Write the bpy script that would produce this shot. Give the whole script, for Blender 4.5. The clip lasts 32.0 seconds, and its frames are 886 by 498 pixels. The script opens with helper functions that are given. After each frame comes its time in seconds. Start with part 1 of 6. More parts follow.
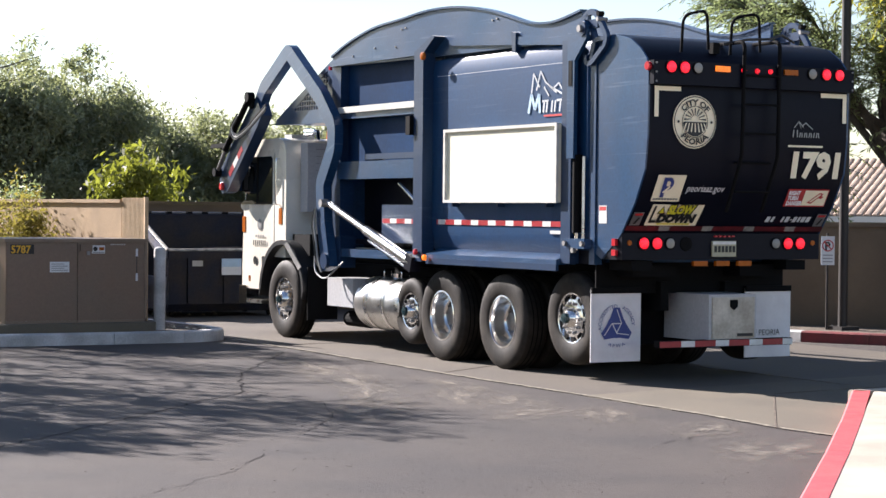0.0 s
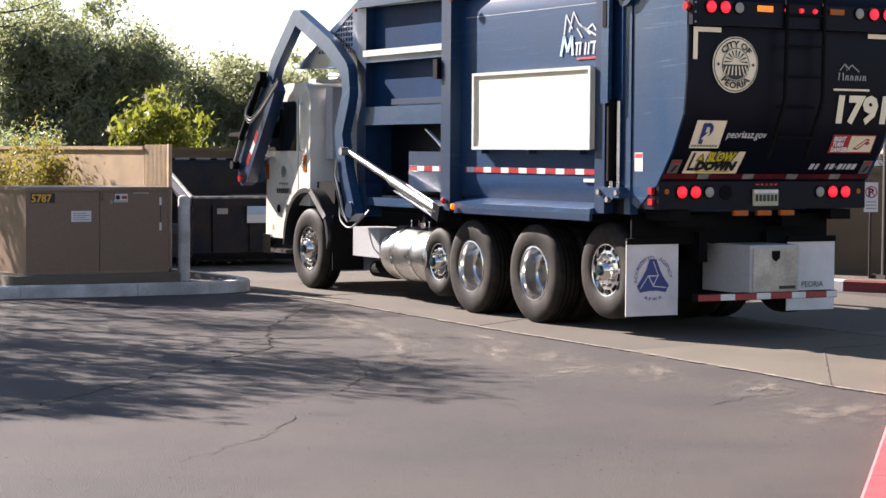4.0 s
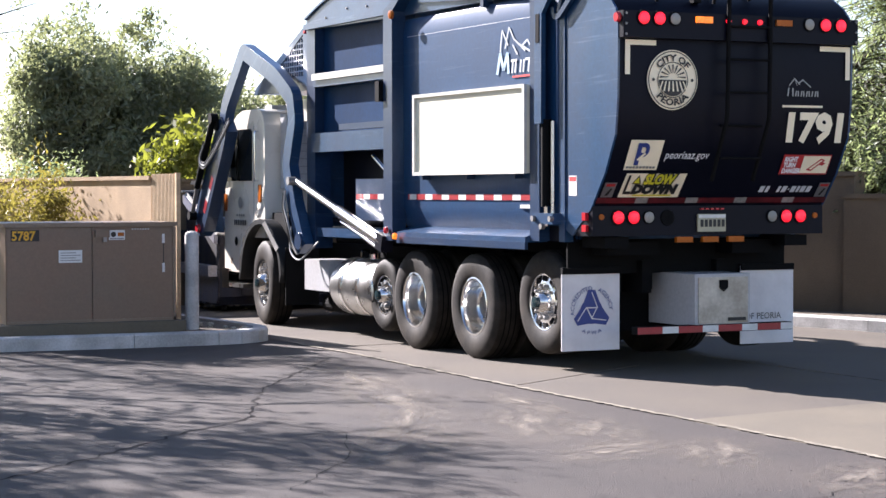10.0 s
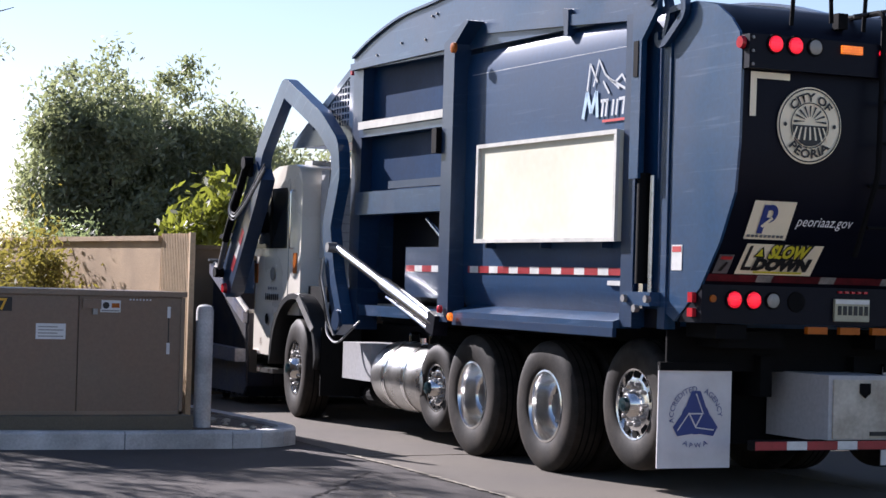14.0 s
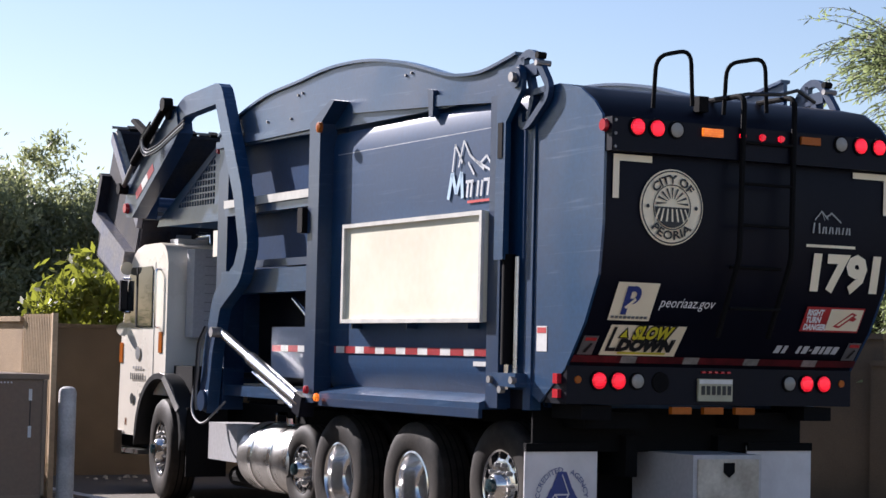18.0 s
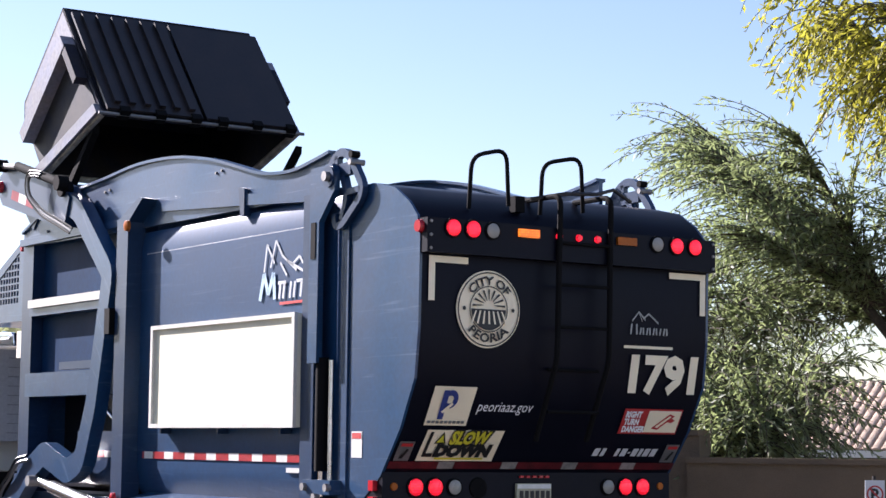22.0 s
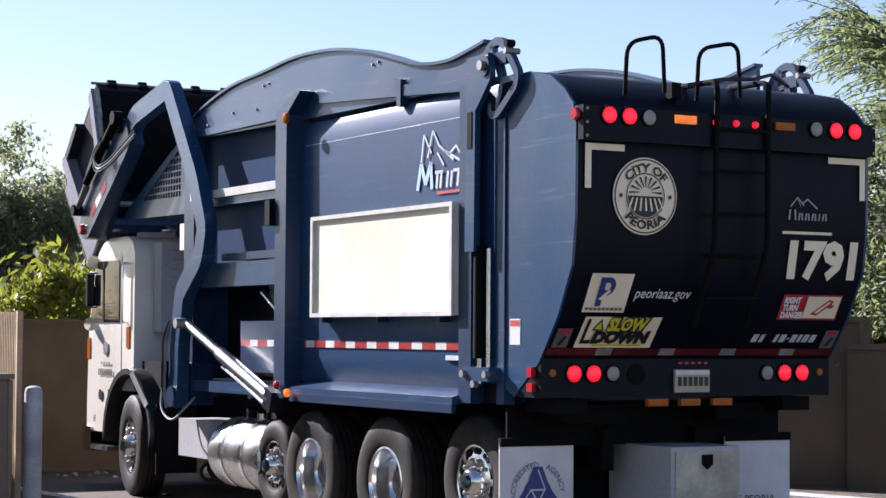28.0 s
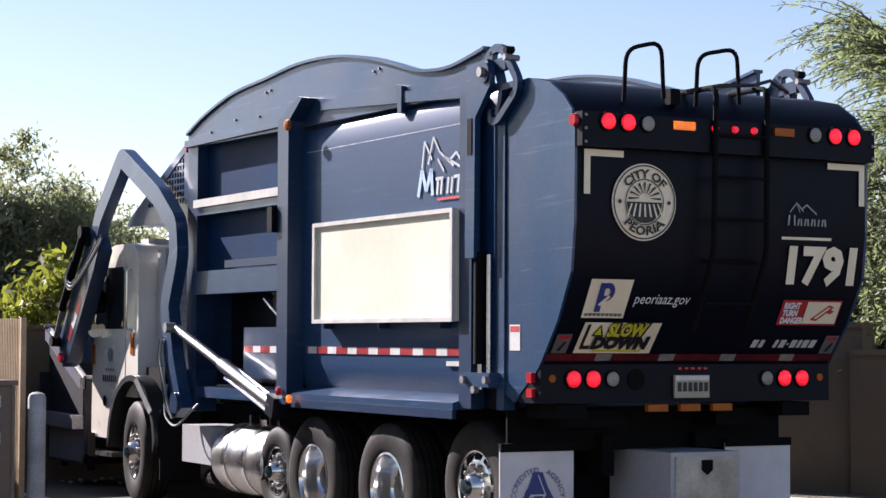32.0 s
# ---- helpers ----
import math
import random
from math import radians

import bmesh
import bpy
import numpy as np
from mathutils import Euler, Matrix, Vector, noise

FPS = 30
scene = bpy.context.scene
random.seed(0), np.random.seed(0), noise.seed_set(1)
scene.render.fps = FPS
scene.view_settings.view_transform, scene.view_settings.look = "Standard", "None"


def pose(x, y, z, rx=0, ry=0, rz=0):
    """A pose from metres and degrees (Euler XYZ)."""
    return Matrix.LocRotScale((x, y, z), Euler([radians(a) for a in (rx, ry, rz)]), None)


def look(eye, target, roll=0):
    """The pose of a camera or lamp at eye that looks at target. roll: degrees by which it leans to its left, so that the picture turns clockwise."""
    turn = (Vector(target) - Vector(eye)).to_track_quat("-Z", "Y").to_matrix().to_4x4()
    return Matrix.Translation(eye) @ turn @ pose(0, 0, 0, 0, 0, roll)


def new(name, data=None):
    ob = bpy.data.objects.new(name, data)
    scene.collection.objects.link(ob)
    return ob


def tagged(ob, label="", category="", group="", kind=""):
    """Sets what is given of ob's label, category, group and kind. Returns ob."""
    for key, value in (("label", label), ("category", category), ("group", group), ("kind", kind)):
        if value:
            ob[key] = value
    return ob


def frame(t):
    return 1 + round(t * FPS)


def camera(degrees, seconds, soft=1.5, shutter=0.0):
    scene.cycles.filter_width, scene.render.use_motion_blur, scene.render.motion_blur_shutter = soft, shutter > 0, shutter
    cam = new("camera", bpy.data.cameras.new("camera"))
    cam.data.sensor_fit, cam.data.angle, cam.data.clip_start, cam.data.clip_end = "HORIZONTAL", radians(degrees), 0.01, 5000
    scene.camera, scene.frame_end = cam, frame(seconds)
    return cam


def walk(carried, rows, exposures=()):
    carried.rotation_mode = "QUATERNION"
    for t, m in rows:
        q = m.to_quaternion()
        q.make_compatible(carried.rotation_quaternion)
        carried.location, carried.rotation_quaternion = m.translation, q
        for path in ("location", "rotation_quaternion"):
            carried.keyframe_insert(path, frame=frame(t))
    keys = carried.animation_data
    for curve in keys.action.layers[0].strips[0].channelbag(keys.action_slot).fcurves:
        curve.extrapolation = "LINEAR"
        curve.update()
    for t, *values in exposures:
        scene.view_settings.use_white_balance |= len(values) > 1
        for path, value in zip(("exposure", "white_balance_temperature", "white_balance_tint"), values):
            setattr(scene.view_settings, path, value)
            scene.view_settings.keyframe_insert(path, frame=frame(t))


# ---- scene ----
# ---- camera ----
cam = camera(25.0, 32.0, soft=1.5)
walk(cam, [
    (0, look((-13.233, -18.904, 1.725), (-8.145, -10.297, 1.537), 0.55)),
    (0.5, look((-13.243, -18.918, 1.712), (-8.167, -10.305, 1.518), 0.51)),
    (1, look((-13.218, -18.915, 1.710), (-8.179, -10.279, 1.506), 0.52)),
    (1.5, look((-13.173, -18.807, 1.713), (-8.156, -10.160, 1.485), 0.46)),
    (2, look((-13.089, -18.596, 1.717), (-8.081, -9.945, 1.449), 0.39)),
    (2.5, look((-13.025, -18.441, 1.718), (-8.028, -9.785, 1.411), 0.34)),
    (4.5, look((-12.935, -18.103, 1.784), (-7.947, -9.452, 1.257), 0.46)),
    (5, look((-12.888, -17.970, 1.765), (-7.890, -9.328, 1.201), 0.57)),
    (5.5, look((-12.794, -17.833, 1.745), (-7.785, -9.199, 1.140), 0.51)),
    (6, look((-12.641, -17.661, 1.734), (-7.609, -9.043, 1.090), 0.44)),
    (6.5, look((-12.434, -17.504, 1.735), (-7.380, -8.901, 1.064), 0.31)),
    (7, look((-12.119, -17.307, 1.742), (-7.089, -8.690, 1.068), 0.08)),
    (7.5, look((-11.778, -17.048, 1.751), (-6.768, -8.420, 1.082), -0.18)),
    (8, look((-11.510, -16.719, 1.742), (-6.525, -8.076, 1.077), -0.29)),
    (8.5, look((-11.255, -16.388, 1.729), (-6.360, -7.693, 1.066), -0.40)),
    (9, look((-11.004, -15.942, 1.700), (-6.229, -7.181, 1.046), -0.32)),
    (9.5, look((-10.806, -15.531, 1.675), (-6.142, -6.703, 1.122), -0.25)),
    (10, look((-10.644, -15.445, 1.664), (-6.110, -6.536, 1.374), -0.12)),
    (10.5, look((-10.584, -15.503, 1.649), (-6.131, -6.552, 1.437), 0.17)),
    (11, look((-10.463, -15.413, 1.635), (-6.068, -6.432, 1.465), 0.60)),
    (11.5, look((-10.020, -14.229, 1.623), (-5.732, -5.195, 1.557), 1.01)),
    (12, look((-9.469, -12.868, 1.598), (-5.307, -3.776, 1.629), 1.21)),
    (12.5, look((-9.021, -11.957, 1.576), (-4.958, -2.820, 1.667), 1.47)),
    (13, look((-8.769, -11.518, 1.551), (-4.724, -2.373, 1.688), 1.64)),
    (13.5, look((-8.712, -11.496, 1.531), (-4.593, -2.386, 1.684), 1.55)),
    (14, look((-8.704, -11.431, 1.506), (-4.469, -2.373, 1.660), 1.64)),
    (14.5, look((-8.710, -11.390, 1.465), (-4.355, -2.390, 1.630), 1.69)),
    (16.5, look((-8.637, -11.353, 1.578), (-4.023, -2.490, 1.985), 1.37)),
    (17, look((-8.641, -11.386, 1.591), (-3.982, -2.549, 2.054), 1.39)),
    (17.5, look((-8.643, -11.404, 1.597), (-3.926, -2.601, 2.093), 1.38)),
    (18, look((-8.649, -11.417, 1.588), (-3.855, -2.657, 2.111), 1.31)),
    (18.5, look((-8.642, -11.403, 1.595), (-3.756, -2.694, 2.134), 1.27)),
    (19, look((-8.637, -11.399, 1.612), (-3.649, -2.751, 2.179), 1.23)),
    (19.5, look((-8.630, -11.381, 1.630), (-3.526, -2.805, 2.262), 1.05)),
    (20, look((-8.609, -11.332, 1.656), (-3.376, -2.840, 2.371), 1.00)),
    (20.5, look((-8.567, -11.267, 1.680), (-3.210, -2.861, 2.482), 0.98)),
    (21, look((-8.537, -11.224, 1.694), (-3.069, -2.898, 2.578), 0.76)),
    (21.5, look((-8.509, -11.171, 1.709), (-2.970, -2.899, 2.651), 0.77)),
    (22, look((-8.482, -11.139, 1.714), (-2.919, -2.887, 2.690), 0.67)),
    (22.5, look((-8.475, -11.127, 1.725), (-2.913, -2.876, 2.708), 0.52)),
    (23, look((-8.459, -11.127, 1.735), (-2.922, -2.857, 2.708), 0.45)),
    (23.5, look((-8.453, -11.141, 1.746), (-2.969, -2.833, 2.698), 0.36)),
    (24, look((-8.460, -11.154, 1.754), (-3.097, -2.766, 2.683), 0.33)),
    (24.5, look((-8.466, -11.178, 1.759), (-3.295, -2.666, 2.657), 0.38)),
    (25, look((-8.482, -11.193, 1.743), (-3.507, -2.562, 2.610), 0.31)),
    (25.5, look((-8.484, -11.192, 1.725), (-3.668, -2.467, 2.545), 0.32)),
    (27.5, look((-8.494, -11.204, 1.695), (-3.596, -2.500, 2.200), 0.36)),
    (28, look((-8.513, -11.189, 1.685), (-3.591, -2.494, 2.115), 0.35)),
    (28.5, look((-8.486, -11.224, 1.695), (-3.591, -2.513, 2.091), 0.35)),
    (29, look((-8.483, -11.230, 1.696), (-3.593, -2.518, 2.145), 0.25)),
    (29.5, look((-8.478, -11.224, 1.696), (-3.592, -2.516, 2.244), 0.29)),
    (30, look((-8.475, -11.233, 1.691), (-3.596, -2.526, 2.316), 0.23)),
    (30.5, look((-8.469, -11.236, 1.688), (-3.595, -2.528, 2.327), 0.31)),
    (31, look((-8.473, -11.240, 1.684), (-3.597, -2.530, 2.280), 0.27)),
    (31.5, look((-8.481, -11.242, 1.680), (-3.597, -2.532, 2.213), 0.32)),
    (32, look((-8.477, -11.258, 1.681), (-3.597, -2.542, 2.143), 0.27)),
], exposures=[
    (0.0, 1.59, 6250, 18), (2.0, 1.59, 6400, 19), (4.5, 1.69, 6600, 21), (8.0, 1.78, 6650, 23), (9.0, 1.88, 6450, 22), (10.0, 1.92, 6100, 21), (11.0, 1.90, 5900, 20), (12.0, 1.44, 6000, 20), (13.0, 1.40, 5900, 21),
    (14.0, 1.28, 5900, 22), (17.0, 1.20, 6030, 22), (19.0, 1.22, 6130, 22), (20.5, 1.48, 6080, 23), (23.0, 1.60, 6030, 25), (25.0, 1.46, 5980, 25), (27.0, 1.38, 5930, 23), (30.0, 1.21, 5830, 23), (31.0, 1.26, 6080, 23), (32.0, 1.26, 6130, 24),
])

# the truck's place: seconds, x, y, turn in degrees
TRUCK = [
    (0, -0.377, -3.228, -1.52),
    (0.5, -0.389, -3.238, -1.56),
    (1, -0.405, -3.238, -1.57),
    (1.5, -0.406, -3.262, -1.65),
    (2, -0.411, -3.281, -1.72),
    (2.5, -0.418, -3.307, -1.75),
    (4.5, -0.505, -3.289, -1.79),
    (5, -0.445, -3.075, -1.36),
    (5.5, -0.391, -2.849, -0.88),
    (6, -0.343, -2.627, -0.38),
    (6.5, -0.300, -2.438, 0.05),
    (7, -0.285, -2.241, 0.30),
    (7.5, -0.277, -2.055, 0.34),
    (8, -0.266, -1.885, 0.24),
    (8.5, -0.261, -1.678, 0.02),
    (9, -0.244, -1.422, -0.29),
    (9.5, -0.233, -1.102, -0.57),
    (10, -0.213, -0.783, -0.67),
    (10.5, -0.186, -0.518, -0.66),
    (11, -0.166, -0.304, -0.68),
    (11.5, -0.136, -0.189, -0.75),
    (12, -0.091, -0.132, -0.89),
    (12.5, -0.052, -0.103, -0.89),
    (13, -0.018, -0.110, -0.75),
    (13.5, 0.018, -0.153, -0.62),
    (32, 0.018, -0.153, -0.62),
]
# front wheels: seconds, degrees of steer
STEER = [(0, 0), (5, 0), (7, -4), (9, -6.5), (32, -6.5)]
# lift arm: seconds, degrees of the elbow above the pivot's forward line
ARM = [(0, 66.1), (1, 63.5), (2.5, 60), (4.5, 54), (7, 51.9), (9, 51.4), (10.5, 51.2), (11.5, 51.4), (12.5, 53.1), (13.5, 53.8), (14, 54), (14.5, 57),
       (15.5, 68.6), (16.5, 79.9), (17, 82), (17.5, 85.9), (18, 92.9), (18.5, 99.5), (19, 106.1), (19.5, 114.2), (20, 122.4), (20.5, 129.3), (21, 134),
       (21.5, 136.2), (22, 136.4), (22.5, 136.4), (23, 136.4), (23.5, 134.5), (24, 129.3), (24.5, 123.8), (25, 116.9), (25.5, 110.1), (26.5, 99), (27.5, 89.4),
       (28, 84.9), (28.5, 79.9), (29, 75), (29.5, 70.7), (30, 66.1), (30.5, 61.6), (31, 57.6), (31.5, 56.6), (32, 56.3)]
# bin: seconds, y and z of its lower front edge, tilt in degrees
BIN = [(0, 10.45, 0.10, 0), (14, 10.45, 0.10, 0), (14.5, 10.45, 0.18, 1), (15.5, 10.25, 0.95, 9), (16.5, 9.98, 1.76, 18), (17, 10.02, 1.84, 19), (17.5, 10.06, 1.95, 21), (18, 10.0, 2.12, 24), (18.5, 9.75, 2.5, 28),
       (19, 9.37, 2.92, 32), (19.5, 8.9, 3.3, 39), (20, 8.42, 3.62, 48), (20.5, 7.98, 4.07, 71), (21, 7.85, 4.40, 93), (21.5, 7.62, 4.68, 118), (22, 7.57, 4.97, 139), (22.5, 7.57, 4.97, 140),
       (23, 7.57, 4.97, 139), (23.5, 7.66, 4.78, 121), (24, 7.80, 4.58, 105), (24.5, 8.2, 4.42, 95), (25, 8.79, 4.15, 88), (25.5, 9.1, 3.85, 80), (26.5, 9.65, 3.35, 66), (27.5, 10.02, 2.86, 53), (28, 10.24, 2.40, 45), (28.5, 10.36, 1.98, 31), (29, 10.40, 1.55, 18),
       (29.5, 10.44, 1.2, 11), (30, 10.46, 0.9, 5), (30.5, 10.47, 0.6, 2), (31, 10.48, 0.42, 0), (31.5, 10.48, 0.32, 0), (32, 10.48, 0.28, 0)]
PIVOT = Vector((0.0, 6.92, 1.08))
# where the truck stands while it lifts
STAND = pose(TRUCK[-1][1], TRUCK[-1][2], 0, 0, 0, TRUCK[-1][3])

# ---- light ----
SUN_AZ, SUN_EL = radians(-19), radians(29.5)
world = bpy.data.worlds.new("sky")
scene.world = world
world.use_nodes = True
wn = world.node_tree
wn.nodes.clear()
sky = wn.nodes.new("ShaderNodeTexSky")
sky.sky_type, sky.sun_disc = "NISHITA", False
sky.sun_elevation, sky.sun_rotation = SUN_EL, SUN_AZ
sky.air_density, sky.dust_density, sky.ozone_density = 1.0, 0.25, 0.8
bg = wn.nodes.new("ShaderNodeBackground")
bg.inputs["Strength"].default_value = 0.056
wo = wn.nodes.new("ShaderNodeOutputWorld")
wn.links.new(sky.outputs[0], bg.inputs[0])
wn.links.new(bg.outputs[0], wo.inputs[0])
sun = new("sun", bpy.data.lights.new("sun", "SUN"))
sun.data.energy, sun.data.angle, sun.data.color = 5.0, radians(0.53), (1.0, 0.95, 0.86)
sd = Vector((math.sin(SUN_AZ) * math.cos(SUN_EL), math.cos(SUN_AZ) * math.cos(SUN_EL), math.sin(SUN_EL)))
sun.matrix_world = look(sd * 60, (0, 0, 0))


# ---- materials ----
def mat(name, col, rough=0.6, metal=0.0, vary=0.15, scale=3.0, fine=60.0, bump=0.0, blotch=None, rvar=0.1, island=False, spec=0.5, coat=0.0, scratch=0.0):
    """Two scales of grain on a base colour: broad patches towards stain, fine speckle, and a little relief."""
    m = bpy.data.materials.new(name)
    m.use_nodes = True
    nt = m.node_tree
    b = nt.nodes["Principled BSDF"]
    b.inputs["Roughness"].default_value, b.inputs["Metallic"].default_value = rough, metal
    b.inputs["Specular IOR Level"].default_value = spec
    b.inputs["Coat Weight"].default_value = coat
    b.inputs["Coat Roughness"].default_value = 0.13
    tc = nt.nodes.new("ShaderNodeTexCoord")
    n1 = nt.nodes.new("ShaderNodeTexNoise")
    n1.inputs["Scale"].default_value, n1.inputs["Detail"].default_value = scale, 5
    n2 = nt.nodes.new("ShaderNodeTexNoise")
    n2.inputs["Scale"].default_value, n2.inputs["Detail"].default_value = fine, 3
    for n in (n1, n2):
        nt.links.new(tc.outputs["Object"], n.inputs["Vector"])
    st = blotch or tuple(c * (1 - 2.2 * vary) for c in col)
    r1 = nt.nodes.new("ShaderNodeValToRGB")
    r1.color_ramp.elements[0].position, r1.color_ramp.elements[1].position = 0.35, 0.65
    r1.color_ramp.elements[0].color = (*[max(0, c) for c in st], 1)
    r1.color_ramp.elements[1].color = (*col, 1)
    nt.links.new(n1.outputs[0], r1.inputs[0])
    mx = nt.nodes.new("ShaderNodeMix")
    mx.data_type, mx.blend_type = "RGBA", "OVERLAY"
    mx.inputs[0].default_value = min(1.0, vary * 2)
    nt.links.new(r1.outputs[0], mx.inputs[6])
    nt.links.new(n2.outputs[0], mx.inputs[7])
    last = mx.outputs[2]
    if scratch:
        mp = nt.nodes.new("ShaderNodeMapping")
        mp.inputs["Scale"].default_value = (1, 0.35, 9)
        mp.inputs["Rotation"].default_value = (0.12, 0, 0)
        ns = nt.nodes.new("ShaderNodeTexNoise")
        ns.inputs["Scale"].default_value, ns.inputs["Detail"].default_value, ns.inputs["Distortion"].default_value = 2.6, 9, 1.2
        rs = nt.nodes.new("ShaderNodeValToRGB")
        rs.color_ramp.elements[0].position, rs.color_ramp.elements[1].position = 0.60, 0.74
        ms = nt.nodes.new("ShaderNodeMix")
        ms.data_type = "RGBA"
        ml = nt.nodes.new("ShaderNodeMath")
        ml.operation = "MULTIPLY"
        ml.inputs[1].default_value = scratch
        ms.inputs[7].default_value = (0.24, 0.30, 0.40, 1)
        nt.links.new(tc.outputs["Object"], mp.inputs[0])
        nt.links.new(mp.outputs[0], ns.inputs["Vector"])
        nt.links.new(ns.outputs[0], rs.inputs[0])
        nt.links.new(rs.outputs[0], ml.inputs[0])
        nt.links.new(ml.outputs[0], ms.inputs[0])
        nt.links.new(last, ms.inputs[6])
        last = ms.outputs[2]
    if island:
        gi = nt.nodes.new("ShaderNodeNewGeometry")
        oi = nt.nodes.new("ShaderNodeObjectInfo")
        ad = nt.nodes.new("ShaderNodeMath")
        ad.operation = "ADD"
        nt.links.new(gi.outputs["Random Per Island"], ad.inputs[0])
        nt.links.new(oi.outputs["Random"], ad.inputs[1])
        mr = nt.nodes.new("ShaderNodeMapRange")
        mr.inputs[1].default_value, mr.inputs[2].default_value = 0.0, 2.0
        mr.inputs[3].default_value, mr.inputs[4].default_value = 0.6, 1.4
        nt.links.new(ad.outputs[0], mr.inputs[0])
        hs = nt.nodes.new("ShaderNodeHueSaturation")
        nt.links.new(mr.outputs[0], hs.inputs["Value"])
        nt.links.new(last, hs.inputs["Color"])
        last = hs.outputs[0]
    nt.links.new(last, b.inputs["Base Color"])
    rr = nt.nodes.new("ShaderNodeMapRange")
    rr.inputs[3].default_value, rr.inputs[4].default_value = max(0.02, rough - rvar), min(1, rough + rvar)
    nt.links.new(n1.outputs[0], rr.inputs[0])
    nt.links.new(rr.outputs[0], b.inputs["Roughness"])
    if bump:
        bp = nt.nodes.new("ShaderNodeBump")
        bp.inputs["Strength"].default_value, bp.inputs["Distance"].default_value = bump, 0.02
        nt.links.new(n2.outputs[0], bp.inputs["Height"])
        nt.links.new(bp.outputs[0], b.inputs["Normal"])
    return m


def glow(name, col, power):
    m = mat(name, col, 0.3, vary=0.05)
    b = m.node_tree.nodes["Principled BSDF"]
    b.inputs["Emission Color"].default_value, b.inputs["Emission Strength"].default_value = (*col, 1), power
    # diodes show as bright dots
    nt = m.node_tree
    tc = nt.nodes.new("ShaderNodeTexCoord")
    vo = nt.nodes.new("ShaderNodeTexVoronoi")
    vo.inputs["Scale"].default_value, vo.inputs["Randomness"].default_value = 56, 0.2
    rg = nt.nodes.new("ShaderNodeMapRange")
    rg.inputs[1].default_value, rg.inputs[2].default_value = 0.12, 0.5
    rg.inputs[3].default_value, rg.inputs[4].default_value = power * 2.4, power * 0.22
    nt.links.new(tc.outputs["Object"], vo.inputs["Vector"])
    nt.links.new(vo.outputs["Distance"], rg.inputs[0])
    nt.links.new(rg.outputs[0], b.inputs["Emission Strength"])
    return m


def leafy(name, col, thin=0.45):
    m = mat(name, col, 0.55, vary=0.2, scale=1.2, fine=9, island=True)
    nt = m.node_tree
    b = nt.nodes["Principled BSDF"]
    tr = nt.nodes.new("ShaderNodeBsdfTranslucent")
    tr.inputs[0].default_value = (col[0] * 1.35, col[1] * 1.4, col[2] * 0.95, 1)
    ms = nt.nodes.new("ShaderNodeMixShader")
    ms.inputs[0].default_value = thin
    out = nt.nodes["Material Output"]
    nt.links.new(b.outputs[0], ms.inputs[1])
    nt.links.new(tr.outputs[0], ms.inputs[2])
    nt.links.new(ms.outputs[0], out.inputs[0])
    return m


M_ASPH = mat("asphalt", (0.074, 0.060, 0.051), 0.88, vary=0.45, scale=0.7, fine=95, bump=0.6, blotch=(0.046, 0.038, 0.035))


def patchy(name, col):
    """Pale patch, as of reflected sunlight, that fades out ragged towards its edge."""
    m = mat(name, col, 0.9, vary=0.2, scale=3, fine=40)
    nt = m.node_tree
    b = nt.nodes["Principled BSDF"]
    tc = nt.nodes.new("ShaderNodeTexCoord")
    gr = nt.nodes.new("ShaderNodeTexGradient")
    gr.gradient_type = "SPHERICAL"
    nz = nt.nodes.new("ShaderNodeTexNoise")
    nz.inputs["Scale"].default_value, nz.inputs["Detail"].default_value = 3.0, 8
    mp = nt.nodes.new("ShaderNodeMapping")
    oi = nt.nodes.new("ShaderNodeObjectInfo")
    nt.links.new(oi.outputs["Location"], mp.inputs["Location"])
    nt.links.new(tc.outputs["Object"], gr.inputs[0])
    nt.links.new(tc.outputs["Object"], mp.inputs["Vector"])
    nt.links.new(mp.outputs[0], nz.inputs["Vector"])
    rg = nt.nodes.new("ShaderNodeMapRange")
    rg.inputs[1].default_value, rg.inputs[2].default_value = 0.40, 0.64
    nt.links.new(nz.outputs[0], rg.inputs[0])
    ml = nt.nodes.new("ShaderNodeMath")
    ml.operation, ml.use_clamp = "MULTIPLY", True
    nt.links.new(rg.outputs[0], ml.inputs[0])
    nt.links.new(gr.outputs["Fac"], ml.inputs[1])
    tp = nt.nodes.new("ShaderNodeBsdfTransparent")
    ms = nt.nodes.new("ShaderNodeMixShader")
    nt.links.new(ml.outputs[0], ms.inputs[0])
    nt.links.new(tp.outputs[0], ms.inputs[1])
    nt.links.new(b.outputs[0], ms.inputs[2])
    nt.links.new(ms.outputs[0], nt.nodes["Material Output"].inputs[0])
    return m


M_CRACK = mat("crack_fill", (0.028, 0.025, 0.025), 0.95, vary=0.2, spec=0.1)
M_GLEAM = patchy("reflected_sun_patch", (0.27, 0.23, 0.185))
M_EDGE = mat("crumbled_concrete_edge", (0.30, 0.26, 0.20), 0.9, vary=0.3, scale=9, fine=60, bump=0.4, blotch=(0.15, 0.13, 0.10))
M_CONC = mat("concrete", (0.152, 0.127, 0.090), 0.85, vary=0.16, scale=0.9, fine=90, bump=0.25, blotch=(0.118, 0.100, 0.074))
M_CONC2 = mat("worn_concrete", (0.118, 0.098, 0.074), 0.85, vary=0.2, scale=0.7, fine=90, bump=0.3, blotch=(0.092, 0.077, 0.062))
M_WALK = mat("pavement_concrete", (0.50, 0.44, 0.35), 0.85, vary=0.12, scale=1.5, fine=110, bump=0.25)
